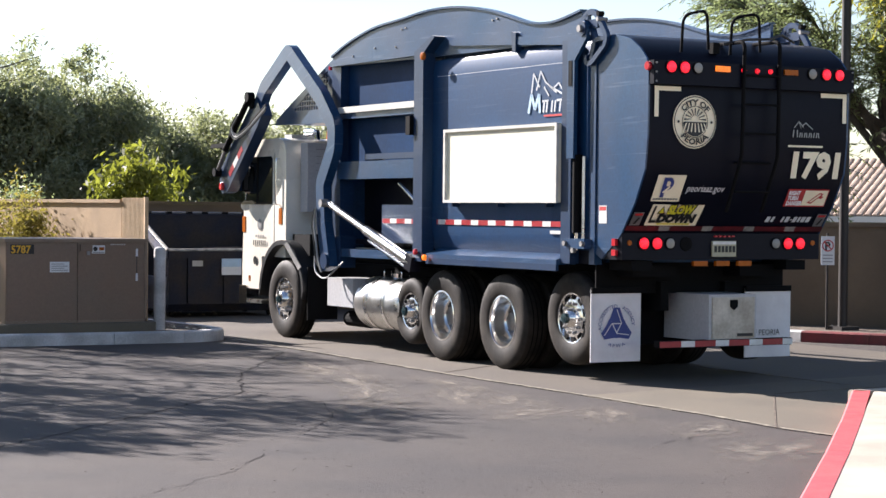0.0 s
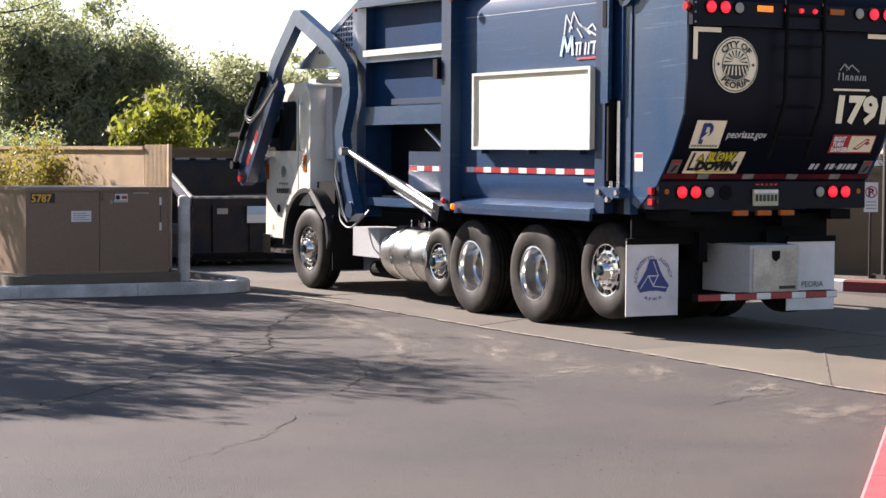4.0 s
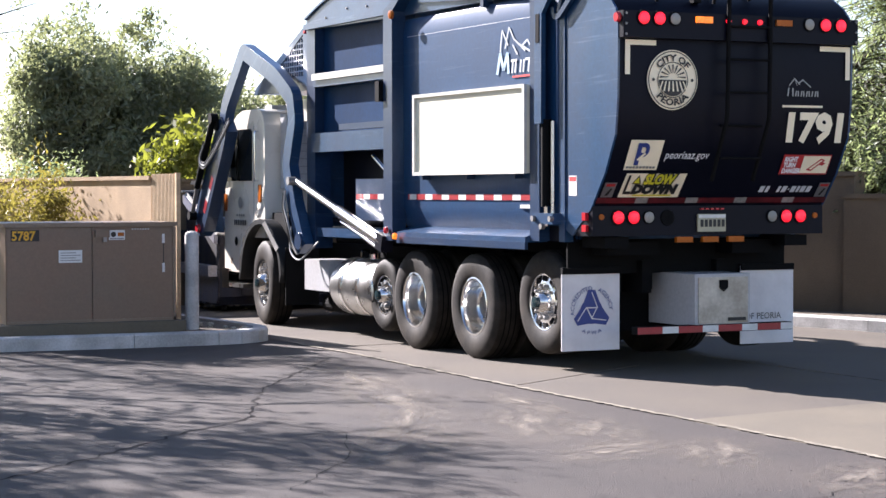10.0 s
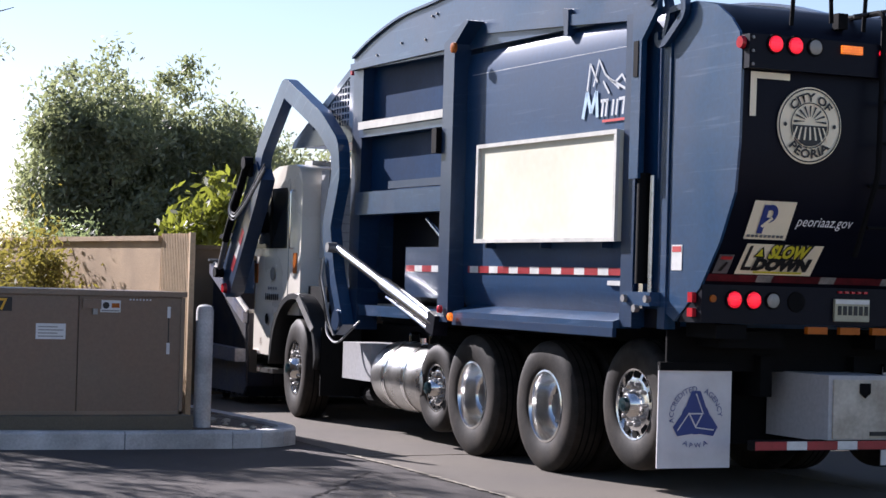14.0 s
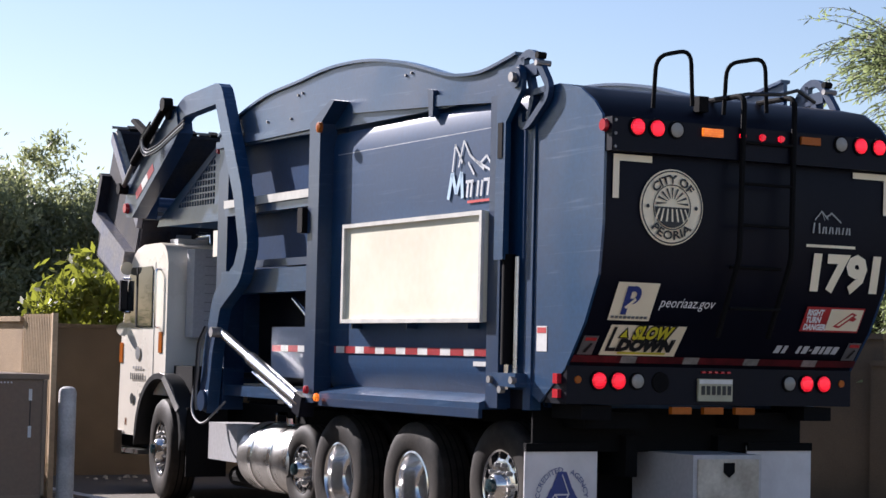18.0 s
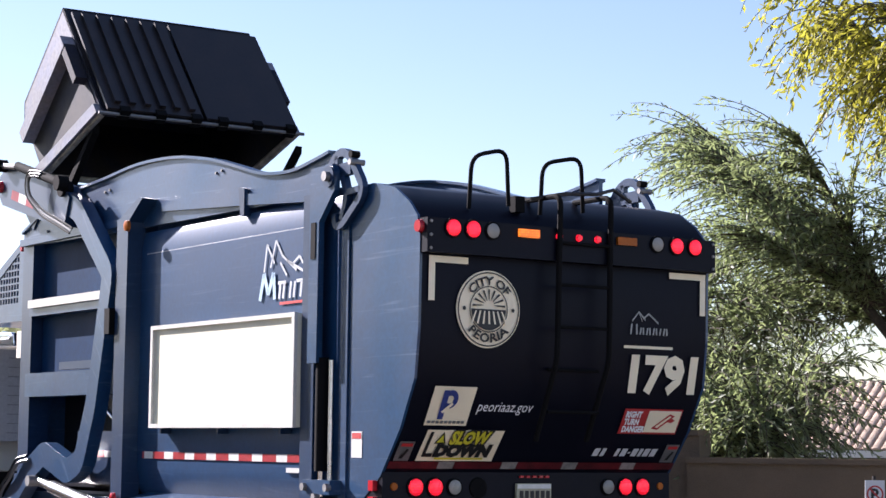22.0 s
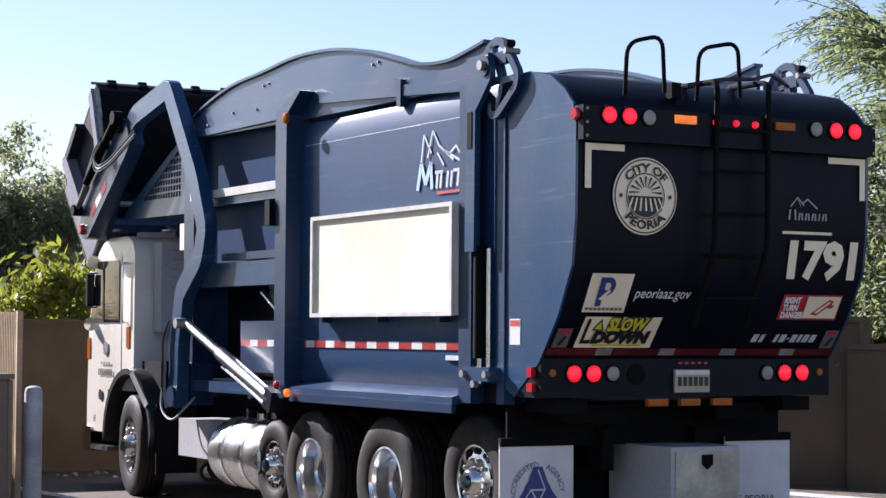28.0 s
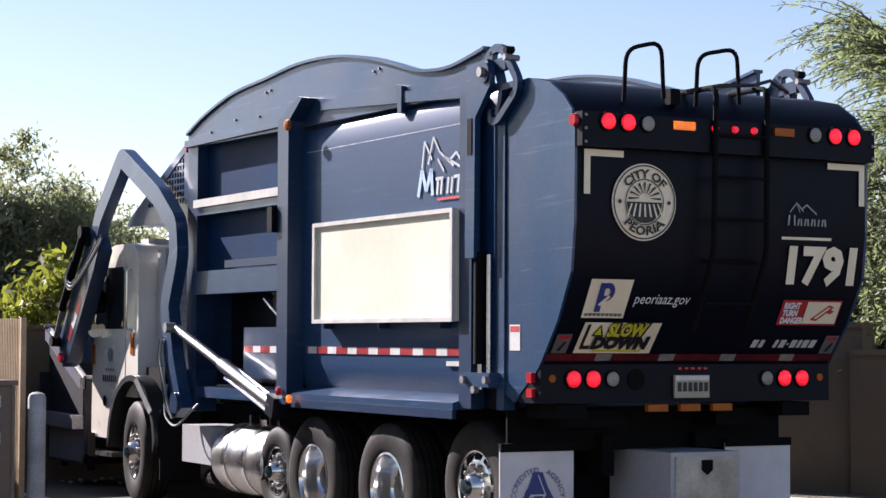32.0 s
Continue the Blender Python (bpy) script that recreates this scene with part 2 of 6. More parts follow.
M_KWHITE = mat("kerb_white_paint", (0.62, 0.61, 0.60), 0.7, vary=0.15, scale=2.5, fine=50, bump=0.3, blotch=(0.36, 0.35, 0.34))
M_KRED = mat("kerb_red_paint", (0.60, 0.075, 0.085), 0.6, vary=0.14, scale=4, fine=70, bump=0.25, blotch=(0.42, 0.10, 0.10))
M_KREDD = mat("shaded_red_kerb_paint", (0.27, 0.05, 0.05), 0.7, vary=0.2, scale=4, fine=70, bump=0.25, blotch=(0.17, 0.05, 0.045))
M_SOIL = mat("gravel_soil", (0.20, 0.16, 0.12), 0.95, vary=0.25, scale=6, fine=90, bump=0.8)
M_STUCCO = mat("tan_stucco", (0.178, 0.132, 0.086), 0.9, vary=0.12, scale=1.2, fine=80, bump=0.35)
M_STUCCO2 = mat("shaded_stucco", (0.19, 0.13, 0.075), 0.9, vary=0.12, scale=1.4, fine=80, bump=0.35)
M_GATE = mat("tan_ribbed_steel", (0.60, 0.43, 0.26), 0.6, vary=0.12, scale=3, fine=40)
M_GATEW = mat("sunlit_tan_stucco", (0.50, 0.35, 0.21), 0.9, vary=0.14, scale=1.4, fine=80, bump=0.35)
M_BOX = mat("brown_enamel", (0.205, 0.131, 0.088), 0.45, vary=0.08, scale=1.2, fine=40, rvar=0.08, blotch=(0.185, 0.132, 0.095))
M_BOXTOP = mat("brown_enamel_lid", (0.25, 0.18, 0.125), 0.45, vary=0.10, scale=2)
M_NAVY = mat("navy_paint", (0.003, 0.021, 0.062), 0.40, 0.0, vary=0.12, scale=1.1, fine=25, rvar=0.12, blotch=(0.006, 0.029, 0.080), scratch=0.08, spec=0.42, coat=0.4)
M_BODY = mat("navy_body_paint", (0.003, 0.032, 0.092), 0.48, 0.0, vary=0.14, scale=0.9, fine=25, rvar=0.12, blotch=(0.007, 0.046, 0.124), scratch=0.10, spec=0.28, coat=0.08)
M_NAVY2 = mat("navy_paint_worn", (0.003, 0.032, 0.092), 0.38, 0.0, vary=0.18, scale=1.6, fine=30, rvar=0.16, blotch=(0.009, 0.050, 0.124), scratch=0.22, spec=0.48, coat=0.5)
M_BAY = mat("dull_navy_paint", (0.003, 0.026, 0.078), 0.5, 0.0, vary=0.14, scale=0.9, fine=25, rvar=0.12, blotch=(0.006, 0.036, 0.104), spec=0.08)
M_DARK = mat("shaded_navy_paint", (0.0035, 0.0042, 0.011), 0.45, vary=0.10, scale=1.5, fine=25, spec=0.13)
M_WHITE = mat("white_cab_paint", (0.90, 0.835, 0.72), 0.30, vary=0.05, scale=1.5, fine=30, coat=0.4)
M_PANEL = mat("white_board", (0.80, 0.77, 0.60), 0.50, vary=0.06, scale=1.1, fine=14, blotch=(0.69, 0.64, 0.49))
M_FRAME = mat("board_frame", (0.66, 0.64, 0.58), 0.45, vary=0.08, scale=6)
M_CHROME = mat("chrome", (0.75, 0.75, 0.76), 0.10, 1.0, vary=0.03, rvar=0.05)
M_ALU = mat("aluminium", (0.72, 0.71, 0.69), 0.30, 1.0, vary=0.14, scale=5, fine=40, rvar=0.12)
M_STEEL = mat("bare_steel_plate", (0.30, 0.29, 0.28), 0.55, 0.7, vary=0.15, scale=3, fine=40)
M_RUBBER = mat("tyre_rubber", (0.0105, 0.0088, 0.0075), 0.66, vary=0.25, scale=5, fine=90, bump=0.08, blotch=(0.034, 0.027, 0.021), spec=0.2)
M_RIM = mat("polished_alloy", (0.80, 0.79, 0.77), 0.17, 0.96, vary=0.04, scale=6, fine=40, rvar=0.06)
M_HUB = mat("dull_alloy_hub", (0.20, 0.19, 0.185), 0.42, 0.8, vary=0.15, scale=8, fine=40)
M_RAM = mat("hard_chrome", (0.90, 0.90, 0.90), 0.26, 1.0, vary=0.02, rvar=0.04)
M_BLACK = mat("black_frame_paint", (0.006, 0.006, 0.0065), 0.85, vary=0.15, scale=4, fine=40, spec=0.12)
M_HUBCAP = mat("teal_hub_cap", (0.010, 0.030, 0.036), 0.25, vary=0.05)
M_HOSE = mat("black_hose", (0.015, 0.015, 0.016), 0.45, vary=0.1)
M_FLAP = mat("white_flap", (0.74, 0.71, 0.71), 0.55, vary=0.05, scale=3, fine=30, blotch=(0.62, 0.59, 0.59))
M_CREAM = mat("cream_vinyl", (0.90, 0.79, 0.57), 0.5, vary=0.04)
M_TEXTW = mat("white_vinyl", (0.85, 0.85, 0.85), 0.5, vary=0.03)
M_YEL = mat("yellow_vinyl", (0.62, 0.56, 0.03), 0.5, vary=0.05)
M_YNUM = mat("yellow_number", (0.80, 0.42, 0.02), 0.5, vary=0.05)
M_BLUEV = mat("blue_vinyl", (0.03, 0.05, 0.22), 0.5, vary=0.05)
M_INK = mat("black_vinyl", (0.012, 0.012, 0.012), 0.5, vary=0.05)
M_REDV = mat("red_vinyl", (0.48, 0.03, 0.03), 0.5, vary=0.06)
M_TAPER = mat("red_reflective_tape", (0.36, 0.02, 0.028), 0.35, vary=0.10, scale=9)
M_TAPED = mat("dirty_shaded_red_tape", (0.12, 0.010, 0.014), 0.4, vary=0.25, scale=9)
M_TAPEG = mat("dirty_shaded_white_tape", (0.30, 0.28, 0.26), 0.45, vary=0.2, scale=9)
M_PLATE = mat("pale_plate_sheet", (0.42, 0.40, 0.28), 0.5, vary=0.08)
M_TAPEW = mat("white_reflective_tape", (0.72, 0.71, 0.68), 0.35, vary=0.08, scale=9)
M_LOGO = mat("pale_blue_vinyl", (0.42, 0.58, 0.72), 0.45, vary=0.1)
M_SILV = mat("silver_vinyl", (0.62, 0.64, 0.66), 0.40, vary=0.1)
M_RLAMP = glow("red_lamp_lit", (1.0, 0.014, 0.03), 0.62)
M_RLENS = mat("red_lens", (0.50, 0.02, 0.03), 0.25, vary=0.05)
M_ALAMP = glow("amber_lamp_lit", (1.0, 0.22, 0.015), 0.5)
M_ALENS = mat("amber_lens", (0.42, 0.105, 0.006), 0.3, vary=0.10, spec=0.2)
M_WLENS = mat("clear_lens", (0.29, 0.28, 0.25), 0.25, vary=0.06)
M_GLASS = mat("dark_cab_glass", (0.012, 0.014, 0.016), 0.06, vary=0.03, rvar=0.02, spec=0.35)
M_DUMP = mat("dumpster_steel", (0.010, 0.012, 0.024), 0.65, 0.0, vary=0.3, scale=3, fine=25, blotch=(0.024, 0.018, 0.015), rvar=0.15, spec=0.3)
M_DUMPB = mat("dumpster_blue_side", (0.19, 0.195, 0.25), 0.42, 0.1, vary=0.25, scale=4, fine=25, blotch=(0.24, 0.22, 0.215))
M_TOOLB = mat("dusty_white_steel", (0.42, 0.42, 0.43), 0.5, vary=0.10, scale=3, fine=30, blotch=(0.42, 0.41, 0.41))
M_TOOLD = mat("cream_door_paint", (0.56, 0.51, 0.42), 0.5, vary=0.14, scale=4, fine=30, blotch=(0.36, 0.31, 0.24))
M_RUST = mat("worn_edge_steel", (0.46, 0.41, 0.34), 0.55, 0.2, vary=0.25, scale=9)
M_LID = mat("black_plastic_lid", (0.024, 0.017, 0.0155), 0.45, vary=0.2, scale=4, fine=30)
M_BAG = mat("white_plastic_bag", (0.34, 0.33, 0.34), 0.40, vary=0.12, scale=8, fine=30, bump=0.8)
M_BAGD = mat("grey_plastic_bag", (0.16, 0.145, 0.135), 0.40, vary=0.2, scale=8, fine=30, bump=0.8)
M_CARD = mat("brown_cardboard", (0.17, 0.12, 0.08), 0.8, vary=0.12, scale=4, fine=40)
M_BARK = mat("bark", (0.11, 0.085, 0.065), 0.9, vary=0.25, scale=6, fine=40, bump=0.6)
M_LEAFD = leafy("dark_olive_leaf", (0.27, 0.285, 0.185), 0.42)
M_LEAFB = leafy("bright_bush_leaf", (0.19, 0.20, 0.036), 0.5)
M_LEAFG = leafy("grey_green_leaf", (0.245, 0.285, 0.17), 0.48)
M_LEAFS = leafy("dry_shrub_leaf", (0.24, 0.20, 0.055), 0.45)
M_LEAFY = leafy("yellow_green_leaf", (0.31, 0.285, 0.05), 0.55)
M_TILE = mat("roof_tile", (0.47, 0.35, 0.26), 0.8, vary=0.18, scale=5, fine=40, island=True)
M_ROOFD = mat("roof_underlay", (0.10, 0.075, 0.06), 0.9, vary=0.1)
M_POLE = mat("brown_pole_paint", (0.028, 0.022, 0.018), 0.6, vary=0.1)
M_SIGN = mat("white_sign_sheet", (0.72, 0.72, 0.72), 0.45, vary=0.05)
M_GALV = mat("galvanised_steel", (0.33, 0.33, 0.33), 0.5, 0.8, vary=0.1)


# ---- mesh helpers ----
def part(name, bm, material, parent=None, label="", smooth=False, at=None, bevel=0.0):
    if bevel:
        bmesh.ops.bevel(bm, geom=[e for e in bm.edges if len(e.link_faces) == 2 and e.calc_face_angle(0) > 0.6], offset=bevel, segments=2, affect="EDGES", clamp_overlap=True)
    bmesh.ops.recalc_face_normals(bm, faces=bm.faces)
    me = bpy.data.meshes.new(name)
    bm.to_mesh(me)
    bm.free()
    if smooth:
        me.polygons.foreach_set("use_smooth", [not (bevel and p.loop_total > 4) for p in me.polygons])
        me.set_sharp_from_angle(angle=radians(38))
    me.materials.append(material)
    ob = new(name, me)
    if parent:
        ob.parent = parent
    if at is not None:
        ob.matrix_basis = at
    if label:
        ob["label"] = label
    return ob


def box(x0, x1, y0, y1, z0, z1, bm=None):
    bm = bm or bmesh.new()
    v = [bm.verts.new(p) for p in ((x0, y0, z0), (x1, y0, z0), (x1, y1, z0), (x0, y1, z0), (x0, y0, z1), (x1, y0, z1), (x1, y1, z1), (x0, y1, z1))]
    for f in ((0, 3, 2, 1), (4, 5, 6, 7), (0, 1, 5, 4), (1, 2, 6, 5), (2, 3, 7, 6), (3, 0, 4, 7)):
        bm.faces.new([v[i] for i in f])
    return bm


def prism(pts, axis, a0, a1, bm=None):
    """A polygon swept along an axis: x takes (y, z), y takes (x, z), z takes (x, y)."""
    bm = bm or bmesh.new()
    put = {"x": lambda p, a: (a, p[0], p[1]), "y": lambda p, a: (p[0], a, p[1]), "z": lambda p, a: (p[0], p[1], a)}[axis]
    lo, hi = [bm.verts.new(put(p, a0)) for p in pts], [bm.verts.new(put(p, a1)) for p in pts]
    n = len(pts)
    bm.faces.new(lo)
    bm.faces.new(hi[::-1])
    for i in range(n):
        bm.faces.new((lo[i], hi[i], hi[(i + 1) % n], lo[(i + 1) % n]))
    return bm


def tube(path, r, n=8, bm=None, ends=True):
    bm = bm or bmesh.new()
    path = [Vector(p) for p in path]
    rs = r if isinstance(r, (list, tuple)) else [r] * len(path)
    rings, ref = [], None
    for i, p in enumerate(path):
        d = (path[min(i + 1, len(path) - 1)] - path[max(i - 1, 0)]).normalized()
        if ref is None:
            ref = d.orthogonal().normalized()
        ref = (ref - d * ref.dot(d)).normalized()
        s = d.cross(ref)
        rings.append([bm.verts.new(p + (ref * math.cos(2 * math.pi * k / n) + s * math.sin(2 * math.pi * k / n)) * rs[i]) for k in range(n)])
    for a, b in zip(rings, rings[1:]):
        for k in range(n):
            bm.faces.new((a[k], a[(k + 1) % n], b[(k + 1) % n], b[k]))
    if ends:
        bm.faces.new(rings[0][::-1])
        bm.faces.new(rings[-1])
    return bm


def lathe(prof, n=40, bm=None, axis="x", c=(0, 0, 0), closed=False, caps=True):
    """Turn a profile of (along, radius) about an axis through c."""
    bm = bm or bmesh.new()
    rings = []
    for a, r in prof:
        ring = []
        for k in range(n):
            u, v = r * math.cos(2 * math.pi * k / n), r * math.sin(2 * math.pi * k / n)
            ring.append(bm.verts.new({"x": (c[0] + a, c[1] + u, c[2] + v), "y": (c[0] + u, c[1] + a, c[2] + v), "z": (c[0] + u, c[1] + v, c[2] + a)}[axis]))
        rings.append(ring)
    if closed:
        rings.append(rings[0])
    for a, b in zip(rings, rings[1:]):
        for k in range(n):
            bm.faces.new((a[k], a[(k + 1) % n], b[(k + 1) % n], b[k]))
    if not closed and caps:
        for ring in (rings[0], rings[-1]):
            bm.faces.new(ring)
    return bm


def bend(pts, n=5, r=0.06):
    """Round the corners of a polyline."""
    pts = [Vector(p) for p in pts]
    out = [pts[0]]
    for a, b, c in zip(pts, pts[1:], pts[2:]):
        d1, d2 = (a - b), (c - b)
        k = min(r, d1.length / 2, d2.length / 2)
        p, q = b + d1.normalized() * k, b + d2.normalized() * k
        for i in range(n + 1):
            t = i / n
            out.append(p * (1 - t) ** 2 + b * 2 * t * (1 - t) + q * t * t)
    out.append(pts[-1])
    return out


def thing(name, label, category, group="", at=None):
    ob = new(name)
    ob.empty_display_size = 0.3
    if at is not None:
        ob.matrix_basis = at
    return tagged(ob, label, category, group)


def letters(text, size, place, name, material, parent, italic=0.0, label="", arc=None, thick=0.0):
    """Words in the built-in font as a flat mesh. place(u, v) gives the point for width u and height v. arc=(radius, angle of the middle, +1 above or -1 below) sets them round a circle."""
    cu = bpy.data.curves.new(name, "FONT")
    cu.body, cu.size, cu.shear, cu.align_x, cu.resolution_u = text, size, italic, "LEFT", 2
    cu.offset = thick
    tmp = new("tmp", cu)
    dg = bpy.context.evaluated_depsgraph_get()
    me = bpy.data.meshes.new_from_object(tmp.evaluated_get(dg))
    bpy.data.objects.remove(tmp)
    xs = [v.co.x for v in me.vertices]
    w = max(xs) - min(xs)
    for v in me.vertices:
        u, h = v.co.x - min(xs), v.co.y
        if arc:
            rad, mid, side = arc
            if side > 0:
                a = mid - (u - w / 2) / rad
                q = (rad + h) * math.cos(a), (rad + h) * math.sin(a)
            else:
                a = mid + (u - w / 2) / rad
                q = (rad + size * 0.7 - h) * math.cos(a), (rad + size * 0.7 - h) * math.sin(a)
            v.co = place(*q)
        else:
            v.co = place(u, h)
    me.materials.append(material)
    ob = new(name, me)
    ob.parent = parent
    if label:
        ob["label"] = label
    return ob, w


def decal(quad, place, name, material, parent, rows=1, label=""):
    """A flat patch on a surface: quad corners (u, v), rows of faces so that it follows a bent surface."""
    bm = bmesh.new()
    (a, b, c, d) = [Vector(q) for q in quad]
    prev = None
    for i in range(rows + 1):
        t = i / rows
        l, r = a.lerp(d, t), b.lerp(c, t)
        cur = (bm.verts.new(place(*l)), bm.verts.new(place(*r)))
        if prev:
            bm.faces.new((prev[0], prev[1], cur[1], cur[0]))
        prev = cur
    return part(name, bm, material, parent, label)


def ring_patch(cu, cv, r0, r1, place, name, material, parent, n=48, a0=0.0, a1=2 * math.pi, label=""):
    bm = bmesh.new()
    full = abs(a1 - a0 - 2 * math.pi) < 1e-6
    k = n if full else n + 1
    an = [a0 + (a1 - a0) * i / n for i in range(k)]
    out = [bm.verts.new(place(cu + r1 * math.cos(a), cv + r1 * math.sin(a))) for a in an]
    if r0 > 0:
        inn = [bm.verts.new(place(cu + r0 * math.cos(a), cv + r0 * math.sin(a))) for a in an]
        for i in range(n if full else n):
            j = (i + 1) % k
            bm.faces.new((inn[i], out[i], out[j], inn[j]))
    else:
        bm.faces.new(out)
    return part(name, bm, material, parent, label)




# ---- ground, kerbs, walls ----
def slab(name, pts, z0, z1, material, label, bevel=0.0):
    ob = part(name, prism(pts, "z", z0, z1), material, None, "", bevel=bevel)
    return tagged(ob, label, kind="structure")


def build_ground():
    bm = bmesh.new()
    n = 24
    ring0 = [bm.verts.new((60 * math.cos(2 * math.pi * k / n), 60 * math.sin(2 * math.pi * k / n), 0)) for k in range(n)]
    ring1 = [bm.verts.new((900 * math.cos(2 * math.pi * k / n), 900 * math.sin(2 * math.pi * k / n), -0.5)) for k in range(n)]
    bm.faces.new(ring0)
    for k in range(n):
        bm.faces.new((ring0[k], ring1[k], ring1[(k + 1) % n], ring0[(k + 1) % n]))
    tagged(part("ground", bm, M_ASPH), "worn grey asphalt yard with faint broad patches", kind="structure")
    # concrete apron in bays
    slab("apron_clean", [(-2.66, -7.1), (-0.95, -5.3), (4.4, -5.0), (4.4, -2.4), (-2.52, -3.4), (-2.55, -4.0)], -0.1, 0.006, M_CONC, "pale concrete apron beside the asphalt")
    slab("apron_worn", [(-2.52, -3.4), (4.4, -2.4), (4.4, 12.3), (-3.4, 12.3), (-3.0, 8.6), (-2.1, 8.5), (-2.2, 4.0), (-2.42, -1.0)], -0.1, 0.006, M_CONC2, "tyre-stained darker concrete apron")
    for (a, b) in (((-2.70, -6.40), (-0.75, -4.05)), ((-2.42, -0.6), (-0.4, 0.6)), ((-2.2, 4.0), (1.0, 4.3)), ((-0.75, -4.05), (4.4, -3.6)), ((0.6, -3.9), (0.9, 9.0))):
        d = (Vector(b) - Vector(a)).normalized()
        w = Vector((-d.y, d.x)) * 0.008
        tagged(part("joint", prism([(a[0] - w.x, a[1] - w.y), (b[0] - w.x, b[1] - w.y), (b[0] + w.x, b[1] + w.y), (a[0] + w.x, a[1] + w.y)], "z", 0.0, 0.010), M_SOIL), "dark joint in the concrete", kind="structure")
    # ragged pale edge between concrete and asphalt
    rnd = random.Random(4)
    pts = [(-2.2, 4.6), (-2.22, 3.0), (-2.35, 0.8), (-2.45, -1.5), (-2.5, -3.5), (-2.58, -5.3), (-2.70, -6.5), (-2.66, -7.1)]
    bm = bmesh.new()
    prev = None
    for (x0, y0), (x1, y1) in zip(pts, pts[1:]):
        for i in range(30):
            t = i / 30
            x, y = x0 + (x1 - x0) * t, y0 + (y1 - y0) * t
            c = (bm.verts.new((x - rnd.uniform(0.012, 0.05), y, 0.010)), bm.verts.new((x + rnd.uniform(0.0, 0.03), y, 0.011)))
            if prev:
                bm.faces.new((prev[0], prev[1], c[1], c[0]))
            prev = c
    tagged(part("apron_edge", bm, M_EDGE), "crumbling pale edge of the concrete", kind="structure")
    # cracks in the asphalt
    def crack(line, w, seed):
        r = random.Random(seed)
        b = bmesh.new()
        last = None
        for (x0, y0), (x1, y1) in zip(line, line[1:]):
            L = math.hypot(x1 - x0, y1 - y0)
            k = max(3, int(L / 0.12))
            for i in range(k + 1):
                t = i / k
                j = r.uniform(-0.035, 0.035)
                nx, ny = -(y1 - y0) / L, (x1 - x0) / L
                ww = w * r.uniform(0.15, 0.8)
                cx, cy = x0 + (x1 - x0) * t + nx * j, y0 + (y1 - y0) * t + ny * j
                c = (b.verts.new((cx - nx * ww, cy - ny * ww, 0.004)), b.verts.new((cx + nx * ww, cy + ny * ww, 0.004)))
                if last:
                    b.faces.new((last[0], last[1], c[1], c[0]))
                last = c
        tagged(part("crack", b, M_CRACK), "thin dark crack in the asphalt", kind="structure")
    crack([(-9.4, -5.6), (-7.2, -3.6), (-6.0, -2.4), (-5.34, -1.87), (-4.4, 0.2), (-3.6, 1.4), (-2.6, 2.8)], 0.022, 1)
    crack([(-5.34, -1.87), (-5.0, -2.9), (-5.6, -4.2), (-6.4, -5.2)], 0.008, 2)
    crack([(-8.6, -7.6), (-7.7, -6.9), (-7.1, -6.1)], 0.006, 3)
    crack([(-5.4, -2.9), (-4.6, -2.8), (-3.7, -2.6)], 0.009, 7)
    # loose grit
    r = np.random.RandomState(11)
    V, F = [], []
    for k in range(900):
        x, y = r.uniform(-8.8, -3.0), r.uniform(-9.2, 0.5)
        if math.sin(x * 1.7 + 0.6) + math.sin(y * 1.3 + x) < r.uniform(-1.2, 1.6):
            continue
        s = r.uniform(0.003, 0.007)
        n0 = len(V)
        V += [(x + s, y, 0.001), (x, y + s * 1.3, 0.001), (x - s * 0.8, y, 0.001), (x, y - s, 0.001), (x, y, s * 0.9)]
        F += [(n0, n0 + 1, n0 + 4), (n0 + 1, n0 + 2, n0 + 4), (n0 + 2, n0 + 3, n0 + 4), (n0 + 3, n0, n0 + 4)]
    me = bpy.data.meshes.new("grit")
    me.from_pydata(V, [], F)
    me.materials.append(M_CRACK)
    tagged(new("grit", me), "loose dark grit scattered over the asphalt", "grit", kind="stuff")
    crack([(-4.2, -6.9), (-3.2, -6.4), (-2.6, -6.4)], 0.007, 5)
    crack([(-9.0, -3.2), (-7.4, -2.4), (-6.6, -0.6)], 0.006, 6)
    # sunlight thrown down by the truck's bright parts, painted as pale patches
    def blotch(cx, cy, rx, ry, a, i):
        b = bmesh.new()
        b.faces.new([b.verts.new(p) for p in ((-1, -1, 0), (1, -1, 0), (1, 1, 0), (-1, 1, 0))])
        ob = part("dust_stain", b, M_GLEAM, at=pose(cx, cy, 0.003 + i * 0.0003, 0, 0, a) @ Matrix.Diagonal((rx, ry, 1, 1)))
        tagged(ob, "pale painted patch of reflected sunlight on the asphalt", kind="structure")
    for i, (cx, cy, rx, ry, a) in enumerate(((-3.7, -0.9, 2.0, 0.5, 78), (-4.2, -2.2, 1.6, 0.30, 62), (-3.6, -2.9, 1.4, 0.35, 66), (-3.4, -3.6, 1.0, 0.4, 70), (-3.9, -4.6, 0.7, 0.4, 30), (-3.35, -5.0, 0.9, 0.35, 60), (-3.7, -7.6, 0.9, 0.55, 40), (-3.0, -1.8, 1.2, 0.25, 84), (-3.2, 0.9, 1.6, 0.3, 82), (-4.1, -8.9, 0.9, 0.4, 40), (-4.9, -3.6, 1.5, 0.5, 55), (-3.3, -6.3, 0.8, 0.35, 50))):
        blotch(cx, cy, rx, ry, a, i)
    # fallen leaf litter
    r = random.Random(9)
    b = bmesh.new()
